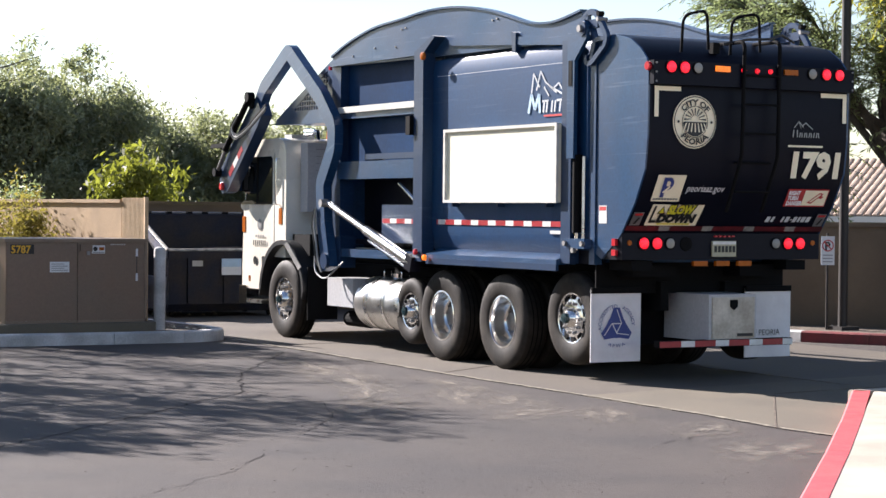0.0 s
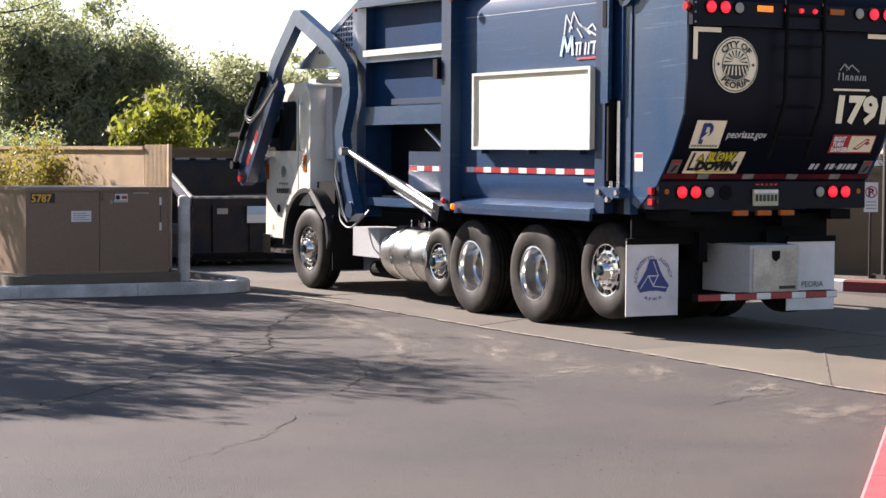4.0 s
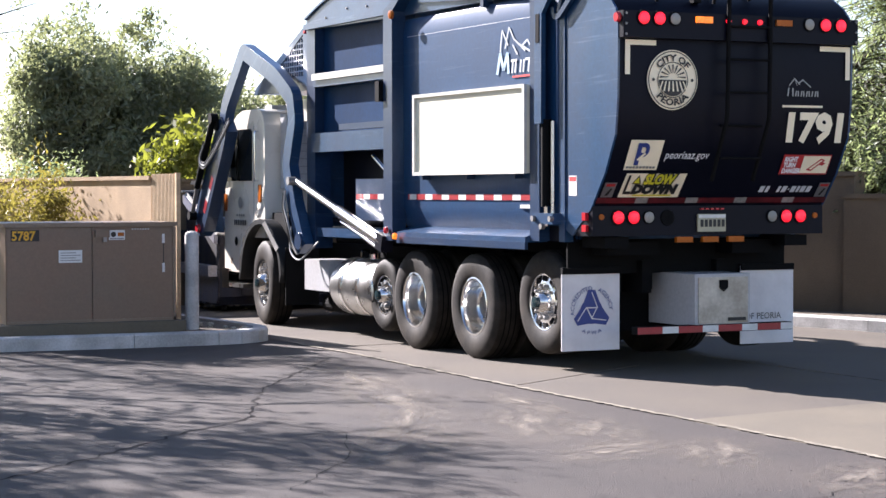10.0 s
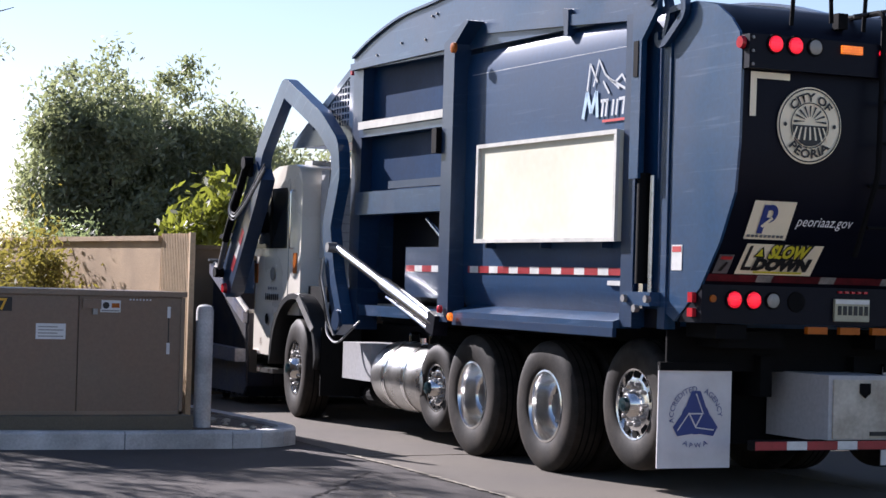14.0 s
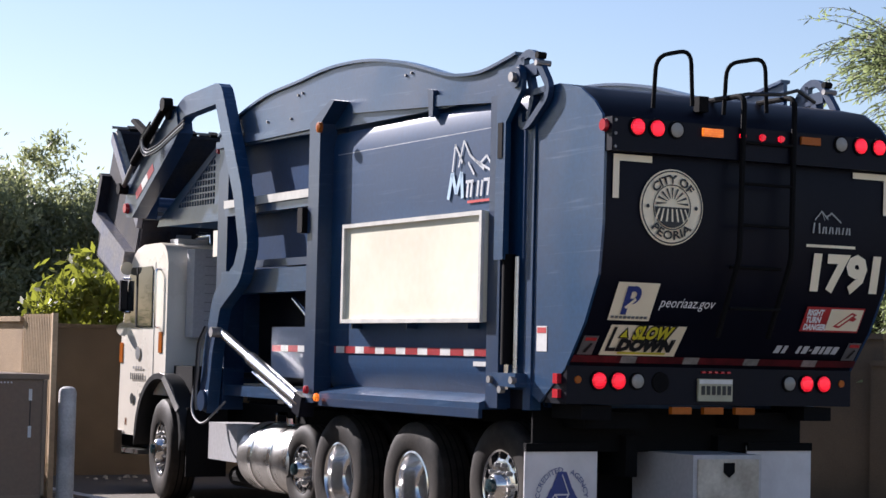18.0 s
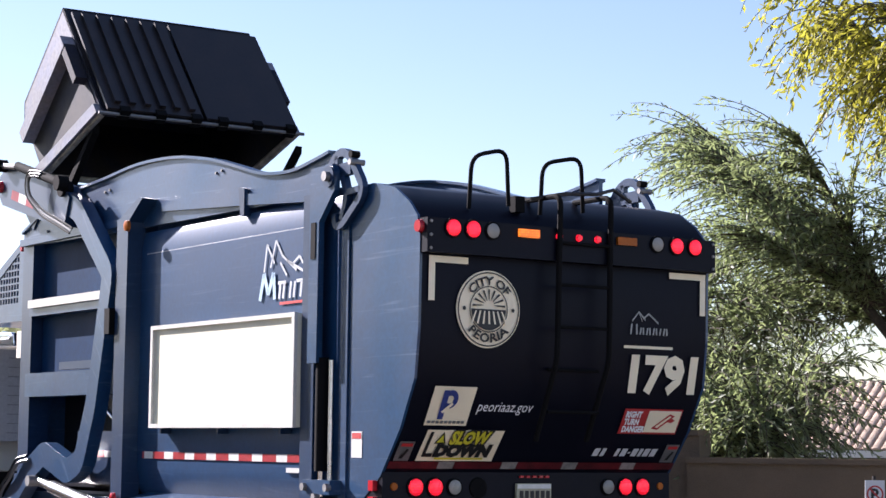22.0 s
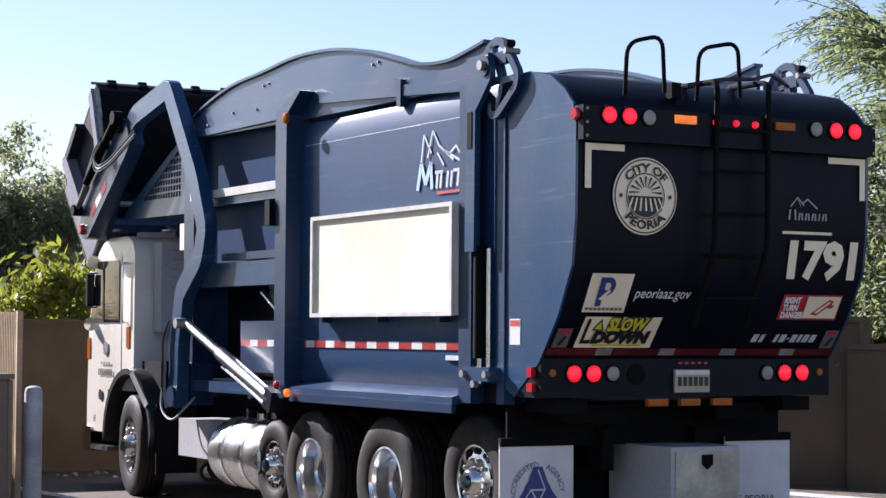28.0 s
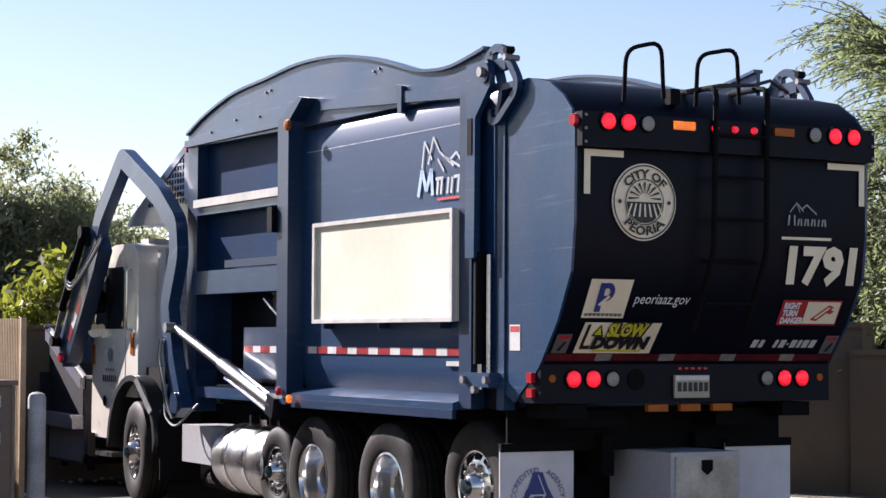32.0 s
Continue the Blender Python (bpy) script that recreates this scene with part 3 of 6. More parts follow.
    for i in range(900):
        x, y, a, s = r.uniform(-9.5, -2.9), r.uniform(-9.5, 4.6), r.uniform(0, 6.28), r.uniform(0.005, 0.018)
        c, d = math.cos(a) * s, math.sin(a) * s
        b.faces.new([b.verts.new(p) for p in ((x - c, y - d, 0.006), (x + d * 0.4, y - c * 0.4, 0.008), (x + c, y + d, 0.006), (x - d * 0.4, y + c * 0.4, 0.009))])
    tagged(part("leaf_litter", b, M_SOIL), "small dry leaves and grit scattered on the asphalt", "litter", kind="stuff")


def kerb(name, line, w, h, material, label, inside=1):
    """Kerb stones along a line, each a piece with a chamfered top edge."""
    root = None
    for i, (a, b) in enumerate(zip(line, line[1:])):
        a, b = Vector(a), Vector(b)
        d = (b - a)
        L = d.length
        d.normalize()
        nrm = Vector((-d.y, d.x)) * inside
        prof = [(0, 0), (0.0, h - 0.02), (0.02, h), (w, h), (w, 0)]
        bm = bmesh.new()
        lo, hi = [], []
        for (u, z) in prof:
            p, q = a + nrm * u, b + nrm * u
            lo.append(bm.verts.new((p.x + d.x * 0.004, p.y + d.y * 0.004, z)))
            hi.append(bm.verts.new((q.x - d.x * 0.004, q.y - d.y * 0.004, z)))
        bm.faces.new(lo)
        bm.faces.new(hi[::-1])
        for k in range(len(prof)):
            bm.faces.new((lo[k], hi[k], hi[(k + 1) % len(prof)], lo[(k + 1) % len(prof)]))
        ob = part(name if root is None else "kerb_stone", bm, material, root)
        if root is None:
            root = tagged(ob, label, kind="structure")
    return root


def build_kerbs():
    corner = [(-3.0, 4.93), (-2.72, 4.97), (-2.48, 5.08), (-2.29, 5.28), (-2.19, 5.55), (-2.17, 5.9), (-2.2, 6.5), (-2.25, 7.4), (-2.3, 8.4)]
    kerb("kerb_island", [(-12.0, 5.5), (-9.0, 5.4), (-6.9, 5.2), (-5.4, 5.08), (-3.95, 4.95), (-3.0, 4.93)] + corner[1:], 0.16, 0.15, M_KWHITE, "white painted kerb round the planter island")
    slab("island_bed", [(-12, 5.62)] + [(x - 0.05, y + 0.13) for x, y in ((-9.0, 5.4), (-6.9, 5.2), (-5.4, 5.08), (-3.0, 4.93))] + [(-2.5, 5.25), (-2.33, 5.6), (-2.35, 7.4), (-2.4, 8.6), (-12, 8.6)], 0.0, 0.125, M_SOIL, "bare soil bed of the island")
    kerb("kerb_red", [(-0.88, -5.28), (-2.48, -6.94), (-4.22, -8.71), (-6.00, -10.49), (-8.27, -12.75), (-12.5, -16.98), (-18, -22.48)], 0.165, 0.15, M_KRED, "red painted kerb of the pavement", 1)
    for i, ((a, b), (c, d)) in enumerate((((-0.76, -5.44), (-5.90, -10.60)), ((-5.90, -10.60), (-17.9, -22.60)))):
        slab("pavement" if i == 0 else "pavement_far", [(a, b), (6.0, -5.2 if i == 0 else -10.9), (6.0, -10.9 if i == 0 else -24.1)] + ([(-17.9, -24.1)] if i else []) + [(c, d)], 0.0, 0.146, M_WALK, "pale concrete pavement")
    kerb("kerb_end", [(6.0, -5.12), (2.5, -5.16), (-0.9, -5.25)], 0.16, 0.15, M_WALK, "plain kerb end of the pavement")
    kerb("kerb_far", [(4.75, 1.95), (4.45, 3.2), (4.15, 4.6), (3.5, 6.1), (2.5, 8.2)], 0.16, 0.15, M_KWHITE, "far white kerb by the wall", -1)
    kerb("kerb_far_red", [(9.2, -5.8), (7.4, -2.6), (5.9, 0.0), (5.2, 1.1), (4.75, 1.95)], 0.16, 0.15, M_KREDD, "far red kerb by the wall, shade in its paint", -1)
    slab("verge", [(2.66, 8.2), (3.66, 6.1), (4.3, 4.6), (4.55, 3.3), (4.85, 2.1), (5.3, 1.2), (6.0, 0.1), (7.5, -2.5), (9.3, -5.7), (14, -5.7), (14, 9.6), (3.1, 9.6)], 0.0, 0.13, M_SOIL, "bare gravel verge before the wall")
    r = random.Random(3)
    for i in range(26):
        x, y = r.choice(((r.uniform(-2.75, -2.45), r.uniform(5.4, 6.4)), (r.uniform(5.3, 6.6), r.uniform(0.0, 5.0)), (r.uniform(-1.4, 0.3), r.uniform(10.9, 11.7)), (r.uniform(-1.5, 0.5), r.uniform(11.3, 11.8))))
        s = r.uniform(0.02, 0.06)
        bm = bmesh.new()
        bmesh.ops.create_icosphere(bm, subdivisions=1, radius=s)
        for v in bm.verts:
            v.co *= r.uniform(0.7, 1.2)
            v.co.z *= 0.6
        z = 0.13 if x > 4 else (0.125 if y < 9 else 0.006)
        tagged(part("stone", bm, M_WALK, at=pose(x, y, z + s * 0.25, 0, 0, r.uniform(0, 360))), "small pale stone on the ground", "stone", "stones")


def wall_run(name, a, b, h, t, material, label, cap=0.0, z0=-0.1):
    a, b = Vector(a), Vector(b)
    d = (b - a).normalized()
    n = Vector((-d.y, d.x)) * t
    ob = part(name, prism([(a.x, a.y), (b.x, b.y), (b.x + n.x, b.y + n.y), (a.x + n.x, a.y + n.y)], "z", z0, h), material)
    tagged(ob, label, kind="structure")
    if cap:
        m = n.normalized() * 0.03
        part("coping", prism([(a.x - m.x, a.y - m.y), (b.x - m.x, b.y - m.y), (b.x + n.x + m.x, b.y + n.y + m.y), (a.x + n.x + m.x, a.y + n.y + m.y)], "z", h + 0.002, h + cap), material, ob)
    return ob


def build_walls():
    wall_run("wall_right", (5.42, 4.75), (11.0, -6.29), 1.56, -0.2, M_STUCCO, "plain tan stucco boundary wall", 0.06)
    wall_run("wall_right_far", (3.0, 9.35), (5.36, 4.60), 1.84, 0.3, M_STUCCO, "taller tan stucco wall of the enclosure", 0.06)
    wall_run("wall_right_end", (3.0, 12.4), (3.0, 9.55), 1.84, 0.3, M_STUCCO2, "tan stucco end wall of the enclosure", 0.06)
    # enclosure for the bin: shaded back wall coloured darker, sunlit side wall lighter
    wall_run("wall_back", (3.3, 12.4), (-3.75, 12.4), 1.80, 0.2, M_STUCCO2, "stucco back wall of the bin enclosure, coloured brown for shade", 0.05)
    wall_run("wall_left", (-3.55, 12.4), (-3.06, 7.0), 1.80, 0.2, M_GATEW, "tan stucco side wall of the bin enclosure, coloured as sunlit", 0.05)
    gate = thing("enclosure_gate", "tan ribbed steel gate leaf standing open", "gate")
    for i in range(17):
        t = (i + 0.5) / 17
        x, y = -3.05 + 0.09 * t, 6.98 - 0.56 * t
        part("slat", box(x - 0.014, x + 0.004, y - 0.010, y + 0.010, 0.20, 1.87), M_GATE, gate)
    part("sheet", prism([(-3.045, 6.98), (-2.955, 6.42), (-2.947, 6.42), (-3.037, 6.98)], "z", 0.20, 1.86), M_GATE, gate)
    part("stile", box(-2.975, -2.925, 6.36, 6.41, 0.125, 1.88), M_GATE, gate, bevel=0.006)
    for z in (0.3, 1.6):
        part("gate_rail", prism([(-3.035, 6.98), (-2.945, 6.42), (-2.915, 6.42), (-3.005, 6.98)], "z", z, z + 0.06), M_GATE, gate)
    # pole lamp and sign
    pole = thing("lamp_pole", "dark brown steel pole on a square base plate", "pole", at=pose(5.71, 2.19, 0.13))
    part("shaft", tube([(0, 0, 0), (0, 0, 5.2)], 0.065, 16), M_POLE, pole, smooth=True)
    part("base_plate", box(-0.16, 0.16, -0.16, 0.16, 0.0, 0.05), M_POLE, pole, bevel=0.008)
    sign = thing("parking_sign", "small white no parking sign on a grey post", "sign", at=pose(5.53, 2.32, 0.13, 0, 0, -28))
    part("post", tube([(0, 0, 0), (0, 0, 1.34)], 0.017, 8), M_POLE, sign)
    panel = part("panel", box(-0.095, 0.095, -0.03, -0.024, 0.90, 1.30), M_SIGN, sign, bevel=0.002)
    pp = lambda u, v: Vector((u, -0.033, v))
    letters("P", 0.15, lambda u, v: pp(-0.04 + u, 1.115 + v), "sign_letter", M_INK, panel, thick=0.006)
    ring_patch(0.0, 1.17, 0.066, 0.082, pp, "sign_ring", M_REDV, panel, n=32)
    decal(((-0.058, 1.217), (-0.047, 1.228), (0.058, 1.123), (0.047, 1.112)), lambda u, v: Vector((u, -0.035, v)), "sign_bar", M_REDV, panel)
    for i in range(3):
        decal(((-0.07, 1.03 - i * 0.045), (0.07, 1.03 - i * 0.045), (0.07, 1.045 - i * 0.045), (-0.07, 1.045 - i * 0.045)), pp, "unreadable_mark", M_GALV, panel)


def build_cabinet():
    cab = thing("transformer_cabinet", "brown steel transformer cabinet on a concrete pad", "cabinet")
    x0, x1, y0, y1, z0, z1 = -5.16, -3.28, 5.56, 6.75, 0.25, 1.33
    tagged(part("pad", box(-5.4, -3.22, 5.36, 6.95, 0.0, 0.25), M_CONC, bevel=0.015), "low concrete pad under the cabinet", kind="structure")
    part("body", box(x0, x1, y0 + 0.02, y1, z0, z1 - 0.04), M_BOX, cab, bevel=0.006)
    part("lid", box(x0 - 0.03, x1 + 0.03, y0 - 0.02, y1 + 0.02, z1 - 0.045, z1), M_BOXTOP, cab, bevel=0.01)
    mid = -4.22
    for a, b in ((x0 + 0.01, mid - 0.006), (mid + 0.006, x1 - 0.01)):
        part("door", box(a, b, y0, y0 + 0.018, z0 + 0.02, z1 - 0.055), M_BOX, cab, bevel=0.005)
    part("sill", box(x0 - 0.01, x1 + 0.01, y0 - 0.012, y0 + 0.03, z0, z0 + 0.03), M_BOXTOP, cab)
    part("corner_strip", box(x1 - 0.02, x1 + 0.012, y0 - 0.012, y0 + 0.03, z0, z1 - 0.05), M_BOXTOP, cab)
    lock = part("lock_hood", box(mid + 0.03, mid + 0.19, y0 - 0.035, y0, z1 - 0.16, z1 - 0.08), M_BOX, cab, bevel=0.01)
    part("padlock", box(mid + 0.12, mid + 0.16, y0 - 0.03, y0 - 0.005, z1 - 0.21, z1 - 0.16), M_GALV, lock)
    pf = lambda d: (lambda u, v: Vector((u, y0 - d, v)))
    plate = decal(((x0 + 0.05, 1.135), (x0 + 0.36, 1.135), (x0 + 0.36, 1.255), (x0 + 0.05, 1.255)), pf(0.003), "number_patch", M_INK, cab)
    letters("5787", 0.135, lambda u, v: pf(0.006)(x0 + 0.06 + u * 0.95, 1.148 + v), "equipment_number", M_YNUM, plate, thick=0.004)
    st = decal(((-4.590, 0.90), (-4.330, 0.90), (-4.330, 1.035), (-4.590, 1.035)), pf(0.003), "sticker", M_SIGN, cab, label="faded white sticker")
    for i in range(4):
        decal(((-4.570, 0.92 + i * 0.027), (-4.350 - (i % 2) * 0.05, 0.92 + i * 0.027), (-4.350 - (i % 2) * 0.05, 0.93 + i * 0.027), (-4.570, 0.93 + i * 0.027)), pf(0.005), "unreadable_mark", M_GALV, st)
    s2 = decal(((-4.030, 1.14), (-3.850, 1.14), (-3.850, 1.245), (-4.030, 1.245)), pf(0.003), "sticker", M_SIGN, cab)
    ring_patch(-3.980, 1.20, 0.0, 0.03, pf(0.005), "unreadable_mark", M_INK, s2, n=14)
    decal(((-3.930, 1.18), (-3.860, 1.18), (-3.860, 1.22), (-3.930, 1.22)), pf(0.005), "unreadable_mark", M_ALENS, s2)
    decal(((-4.020, 1.148), (-3.860, 1.148), (-3.860, 1.16), (-4.020, 1.16)), pf(0.005), "unreadable_mark", M_GALV, s2)
    for z in (1.10, 0.78):
        decal(((-3.425, z), (-3.395, z), (-3.395, z + 0.10), (-3.425, z + 0.10)), pf(0.003), "tape_strip", M_SIGN, cab)
    decal(((-3.415, 0.88), (-3.405, 0.88), (-3.405, 1.10), (-3.415, 1.10)), pf(0.003), "tape_strip", M_INK, cab)
    for i in range(7):
        decal(((-3.770 + i * 0.03, 1.248), (-3.755 + i * 0.03, 1.248), (-3.755 + i * 0.03, 1.262), (-3.770 + i * 0.03, 1.262)), pf(0.003), "unreadable_mark", M_SIGN, cab)
    bol = thing("bollard", "scuffed white steel bollard with a rounded top", "bollard", at=pose(-3.03, 5.70, 0.12))
    part("shaft", lathe([(0.0, 0.078), (1.05, 0.078), (1.085, 0.066), (1.10, 0.04), (1.105, 0.001)], 24, axis="z"), M_KWHITE, bol, smooth=True)


# ---- plants ----
def leaf_mesh(name, cents, rads, per, size, aspect, material, parent, rnd, droop=0.3, label=""):
    """A crown of separate small leaves gathered in loose clumps."""
    n = len(cents) * per
    c = np.repeat(np.array(cents), per, 0)
    r = np.repeat(np.array(rads), per)
    off = rnd.normal(0, 0.45, (n, 3)) * r[:, None]
    c = c + off
    d = rnd.normal(0, 1, (n, 3))
    d[:, 2] -= droop * 2
    d /= np.linalg.norm(d, axis=1)[:, None]
    s = np.cross(d, rnd.normal(0, 1, (n, 3)))
    s /= np.linalg.norm(s, axis=1)[:, None]
    L = size * rnd.uniform(0.6, 1.3, n)[:, None]
    w = L * aspect
    v = np.stack([c - d * L * 0.5, c + s * w * 0.5, c + d * L * 0.5, c - s * w * 0.5], 1).reshape(-1, 3)
    me = bpy.data.meshes.new(name)
    me.from_pydata(v.tolist(), [], np.arange(n * 4).reshape(n, 4).tolist())
    me.materials.append(material)
    ob = new(name, me)
    ob.parent = parent
    if label:
        ob["label"] = label
    return ob


def tree(name, x, y, h, rad, clear, material, seed, label, clumps=170, per=70, size=0.10, aspect=0.4, droop=0.2, group="", squash=1.0, trunk=0.13, lean=(0, 0), category="tree", lobed=7, shell=3, spread=0.6):
    rnd = np.random.RandomState(seed)
    root = thing(name, label, category, group, at=pose(x, y, 0))
    top = Vector((lean[0], lean[1], h * 0.75))
    wood = tube([(0, 0, -0.1), (top.x * 0.2, top.y * 0.2, h * 0.2), (top.x * 0.55, top.y * 0.55, h * 0.45), tuple(top)], [trunk, trunk * 0.85, trunk * 0.6, trunk * 0.2], 9)
    cents, rads = [], []
    part("trunk", wood, M_BARK, root, smooth=True)
    lobes = []
    for k in range(lobed):
        a = rnd.uniform(0, 2 * math.pi)
        lobes.append((math.cos(a) * rad * rnd.uniform(0.25, spread), math.sin(a) * rad * rnd.uniform(0.25, spread), clear + (h - clear) * rnd.uniform(0.3, 0.8), rad * rnd.uniform(0.35, 0.6)))
    for k, (lx, ly, lz, lr) in enumerate(lobes):
        mid = (top.x * 0.4 + lx * 0.4, top.y * 0.4 + ly * 0.4, h * 0.35 + (lz - h * 0.35) * 0.5)
        part("limb", tube([(top.x * 0.3, top.y * 0.3, h * 0.28), mid, (lx + lean[0] * 0.6, ly + lean[1] * 0.6, lz)], [trunk * 0.5, trunk * 0.32, trunk * 0.1], 7), M_BARK, root, smooth=True)
    for k in range(clumps):
        if k % shell == 0:
            u = rnd.normal(0, 1, 3)
            u /= np.linalg.norm(u)
            q = u * rnd.uniform(0.5, 1.0) ** 0.5
            p = (q[0] * rad + lean[0] * 0.6, q[1] * rad + lean[1] * 0.6, clear + (h - clear) * (0.5 + 0.5 * q[2] * squash))
        else:
            lx, ly, lz, lr = lobes[rnd.randint(len(lobes))]
            u = rnd.normal(0, 1, 3)
            u /= np.linalg.norm(u)
            u *= rnd.uniform(0.2, 1.05)
            p = (lx + u[0] * lr + lean[0] * 0.6, ly + u[1] * lr + lean[1] * 0.6, max(clear * 0.8, lz + u[2] * lr * 0.8))
        cents.append(p)
        rads.append(rnd.uniform(0.22, 0.5) * (0.6 + rad * 0.18))
    leaf_mesh("crown", cents, rads, per, size, aspect, material, root, rnd, droop)
    return root


def weeping_tree(name, x, y, h, rad, clear, material, seed, label, twigs=520, leaf=0.11, group="", rise=0.55, sag=0.06, broad=0.085, low=0.2):
    """Open crown of hanging twigs set with narrow leaves."""
    rnd = np.random.RandomState(seed)
    root = thing(name, label, "tree", group, at=pose(x, y, 0))
    part("trunk", tube([(0, 0, -0.1), (0.15, -0.1, h * 0.3), (-0.1, 0.1, h * 0.6), (0.0, 0, h * 0.8)], [0.17, 0.14, 0.09, 0.03], 9), M_BARK, root, smooth=True)
    limbs = []
    for k in range(16):
        a, e = 2 * math.pi * (k + rnd.uniform(-0.4, 0.4)) / 16 * 3, rnd.uniform(0.2, 1.0)
        reach = rnd.uniform(0.6, 1.05)
        z0 = h * rnd.uniform(low, 0.66)
        p1 = np.array([math.cos(a) * rad * 0.5 * reach, math.sin(a) * rad * 0.5 * reach, z0 + (h - z0) * 0.6 * e])
        p2 = np.array([math.cos(a + 0.2) * rad * reach, math.sin(a + 0.2) * rad * reach, z0 + (h - z0) * e])
        limbs.append((np.array([0, 0, z0]), p1, p2))
        part("limb", tube([(0, 0, z0), tuple(p1), tuple(p2)], [0.07, 0.045, 0.012], 7), M_BARK, root, smooth=True)
    tw = bmesh.new()
    V, F = [], []
    for k in range(twigs):
        a, b, c = limbs[rnd.randint(len(limbs))]
        t = rnd.uniform(0.25, 1.0)
        p = (1 - t) ** 2 * a + 2 * t * (1 - t) * b + t * t * c
        d = np.array([p[0], p[1], 0]) + rnd.normal(0, 1.0, 3)
        d[2] = rnd.uniform(-0.3, 1.2) + rise
        d /= np.linalg.norm(d)
        L = rnd.uniform(0.5, 1.5)
        pts = [p]
        for i in range(7):
            d = d + np.array([0, 0, -sag * (1 + 0.4 * i)])
            d /= np.linalg.norm(d)
            pts.append(pts[-1] + d * L / 7)
        tube([tuple(q) for q in pts], [0.010, 0.009, 0.008, 0.007, 0.006, 0.005, 0.004, 0.003], 3, tw, ends=False)
        for i in range(1, 8):
            for j in range(5):
                q = pts[i - 1] + (pts[i] - pts[i - 1]) * (j / 5)
                u = (pts[i] - pts[i - 1])
                u = u / np.linalg.norm(u) * 0.7 + rnd.normal(0, 0.5, 3) + np.array([0, 0, -0.12])
                u /= np.linalg.norm(u)
                s = np.cross(u, rnd.normal(0, 1, 3))
                s /= np.linalg.norm(s)
                l = leaf * rnd.uniform(0.7, 1.4)
                n0 = len(V)
                V += [q, q + u * l * 0.5 + s * l * broad, q + u * l, q + u * l * 0.5 - s * l * broad]
                F.append((n0, n0 + 1, n0 + 2, n0 + 3))
    part("twig", tw, M_BARK, root)
    me = bpy.data.meshes.new("leaves")
    me.from_pydata([tuple(v) for v in V], [], F)
    me.materials.append(material)
    ob = new("leaves", me)
    ob.parent = root
    return root


def build_plants():
    dark = "dense dark olive-green tree behind the enclosure"
    for i, (x, y, h, r, c) in enumerate(((-0.10, 19.8, 5.0, 1.35, 0.5), (1.25, 20.4, 4.95, 1.5, 0.4), (3.2, 23.0, 4.35, 1.7, 0.3), (5.1, 23.6, 4.25, 1.6, 0.3), (7.2, 23.0, 4.1, 1.7, 0.3), (9.6, 22.4, 4.1, 1.8, 0.3))):
        tree("shade_tree", x, y, h, r, c, M_LEAFD, 20 + i, dark, clumps=440, per=110, size=0.12, aspect=0.36, group="dark trees", lobed=13, shell=5, spread=0.85)
    for i, (x, y, h, r) in enumerate(((-0.50, 13.6, 3.05, 0.5), (0.10, 13.9, 2.95, 0.5), (0.75, 14.2, 2.4, 0.5), (-0.25, 14.6, 2.45, 0.45))):
        tree("bright_bush", x, y, h, r, 0.4, M_LEAFB, 40 + i, "sunlit yellow-green bush behind the wall", clumps=44, per=36, size=0.17, aspect=0.36, droop=0.5, group="bright bushes", trunk=0.05, category="bush")
    for i, (x, y, h, r) in enumerate(((-3.7, 8.8, 1.95, 0.42), (-3.8, 9.6, 2.1, 0.5), (-4.0, 10.6, 2.2, 0.65), (-4.7, 12.0, 2.1, 0.8), (-4.9, 9.6, 1.7, 0.6), (-5.6, 10.5, 1.6, 0.7), (-3.2, 14.2, 2.3, 0.8), (-2.2, 14.6, 2.4, 0.9))):
        tree("shrub", x, y, h, r, 0.1, M_LEAFS if i < 6 else M_LEAFG, 60 + i, "loose sunlit yellow-green shrub by the wall", clumps=72, per=50, size=0.075, aspect=0.35, droop=0.0, group="shrubs", trunk=0.03, category="shrub")
    weeping_tree("willow_acacia", 9.2, 5.0, 5.9, 3.3, 1.3, M_LEAFG, 81, "open grey-green tree with hanging narrow leaves", twigs=1900, rise=0.45, sag=0.05, leaf=0.10, broad=0.11, low=0.34)
    weeping_tree("willow_acacia", 12.6, 1.6, 5.8, 3.0, 1.5, M_LEAFG, 82, "open grey-green tree with hanging narrow leaves", twigs=1300, rise=0.3, sag=0.05, leaf=0.10, broad=0.11)
    weeping_tree("willow_acacia", 7.4, 7.9, 4.1, 1.8, 1.0, M_LEAFG, 83, "open grey-green tree with hanging narrow leaves", twigs=900, rise=0.2, sag=0.09, leaf=0.10, broad=0.11, low=0.15)
    weeping_tree("willow_acacia", 6.75, 5.55, 2.9, 0.85, 0.5, M_LEAFG, 84, "low grey-green tree with hanging narrow leaves", twigs=700, rise=0.2, sag=0.09, leaf=0.10, broad=0.11, low=0.2)
    weeping_tree("mesquite", 8.9, 2.4, 7.7, 3.1, 2.4, M_LEAFY, 90, "yellow-green spreading tree over the wall", twigs=1700, leaf=0.10, rise=0.1, sag=0.13, broad=0.15)
    # trees set out of view beside the yard, whose shade falls over the asphalt
    yard = tree("offscreen_yard_tree", -9.6, 6.6, 6.6, 2.7, 2.7, M_LEAFD, 95, "tall loose tree beside the yard, mostly out of view", clumps=280, per=32, size=0.16, aspect=0.36, droop=0.3, lean=(-0.8, -0.4))
    part("limb", tube([(1.0, 0, 3.3), (2.8, -2.1, 3.22), (4.0, -2.25, 3.4), (4.45, -2.3, 3.56)], [0.05, 0.022, 0.010, 0.003], 6), M_BARK, yard, smooth=True)
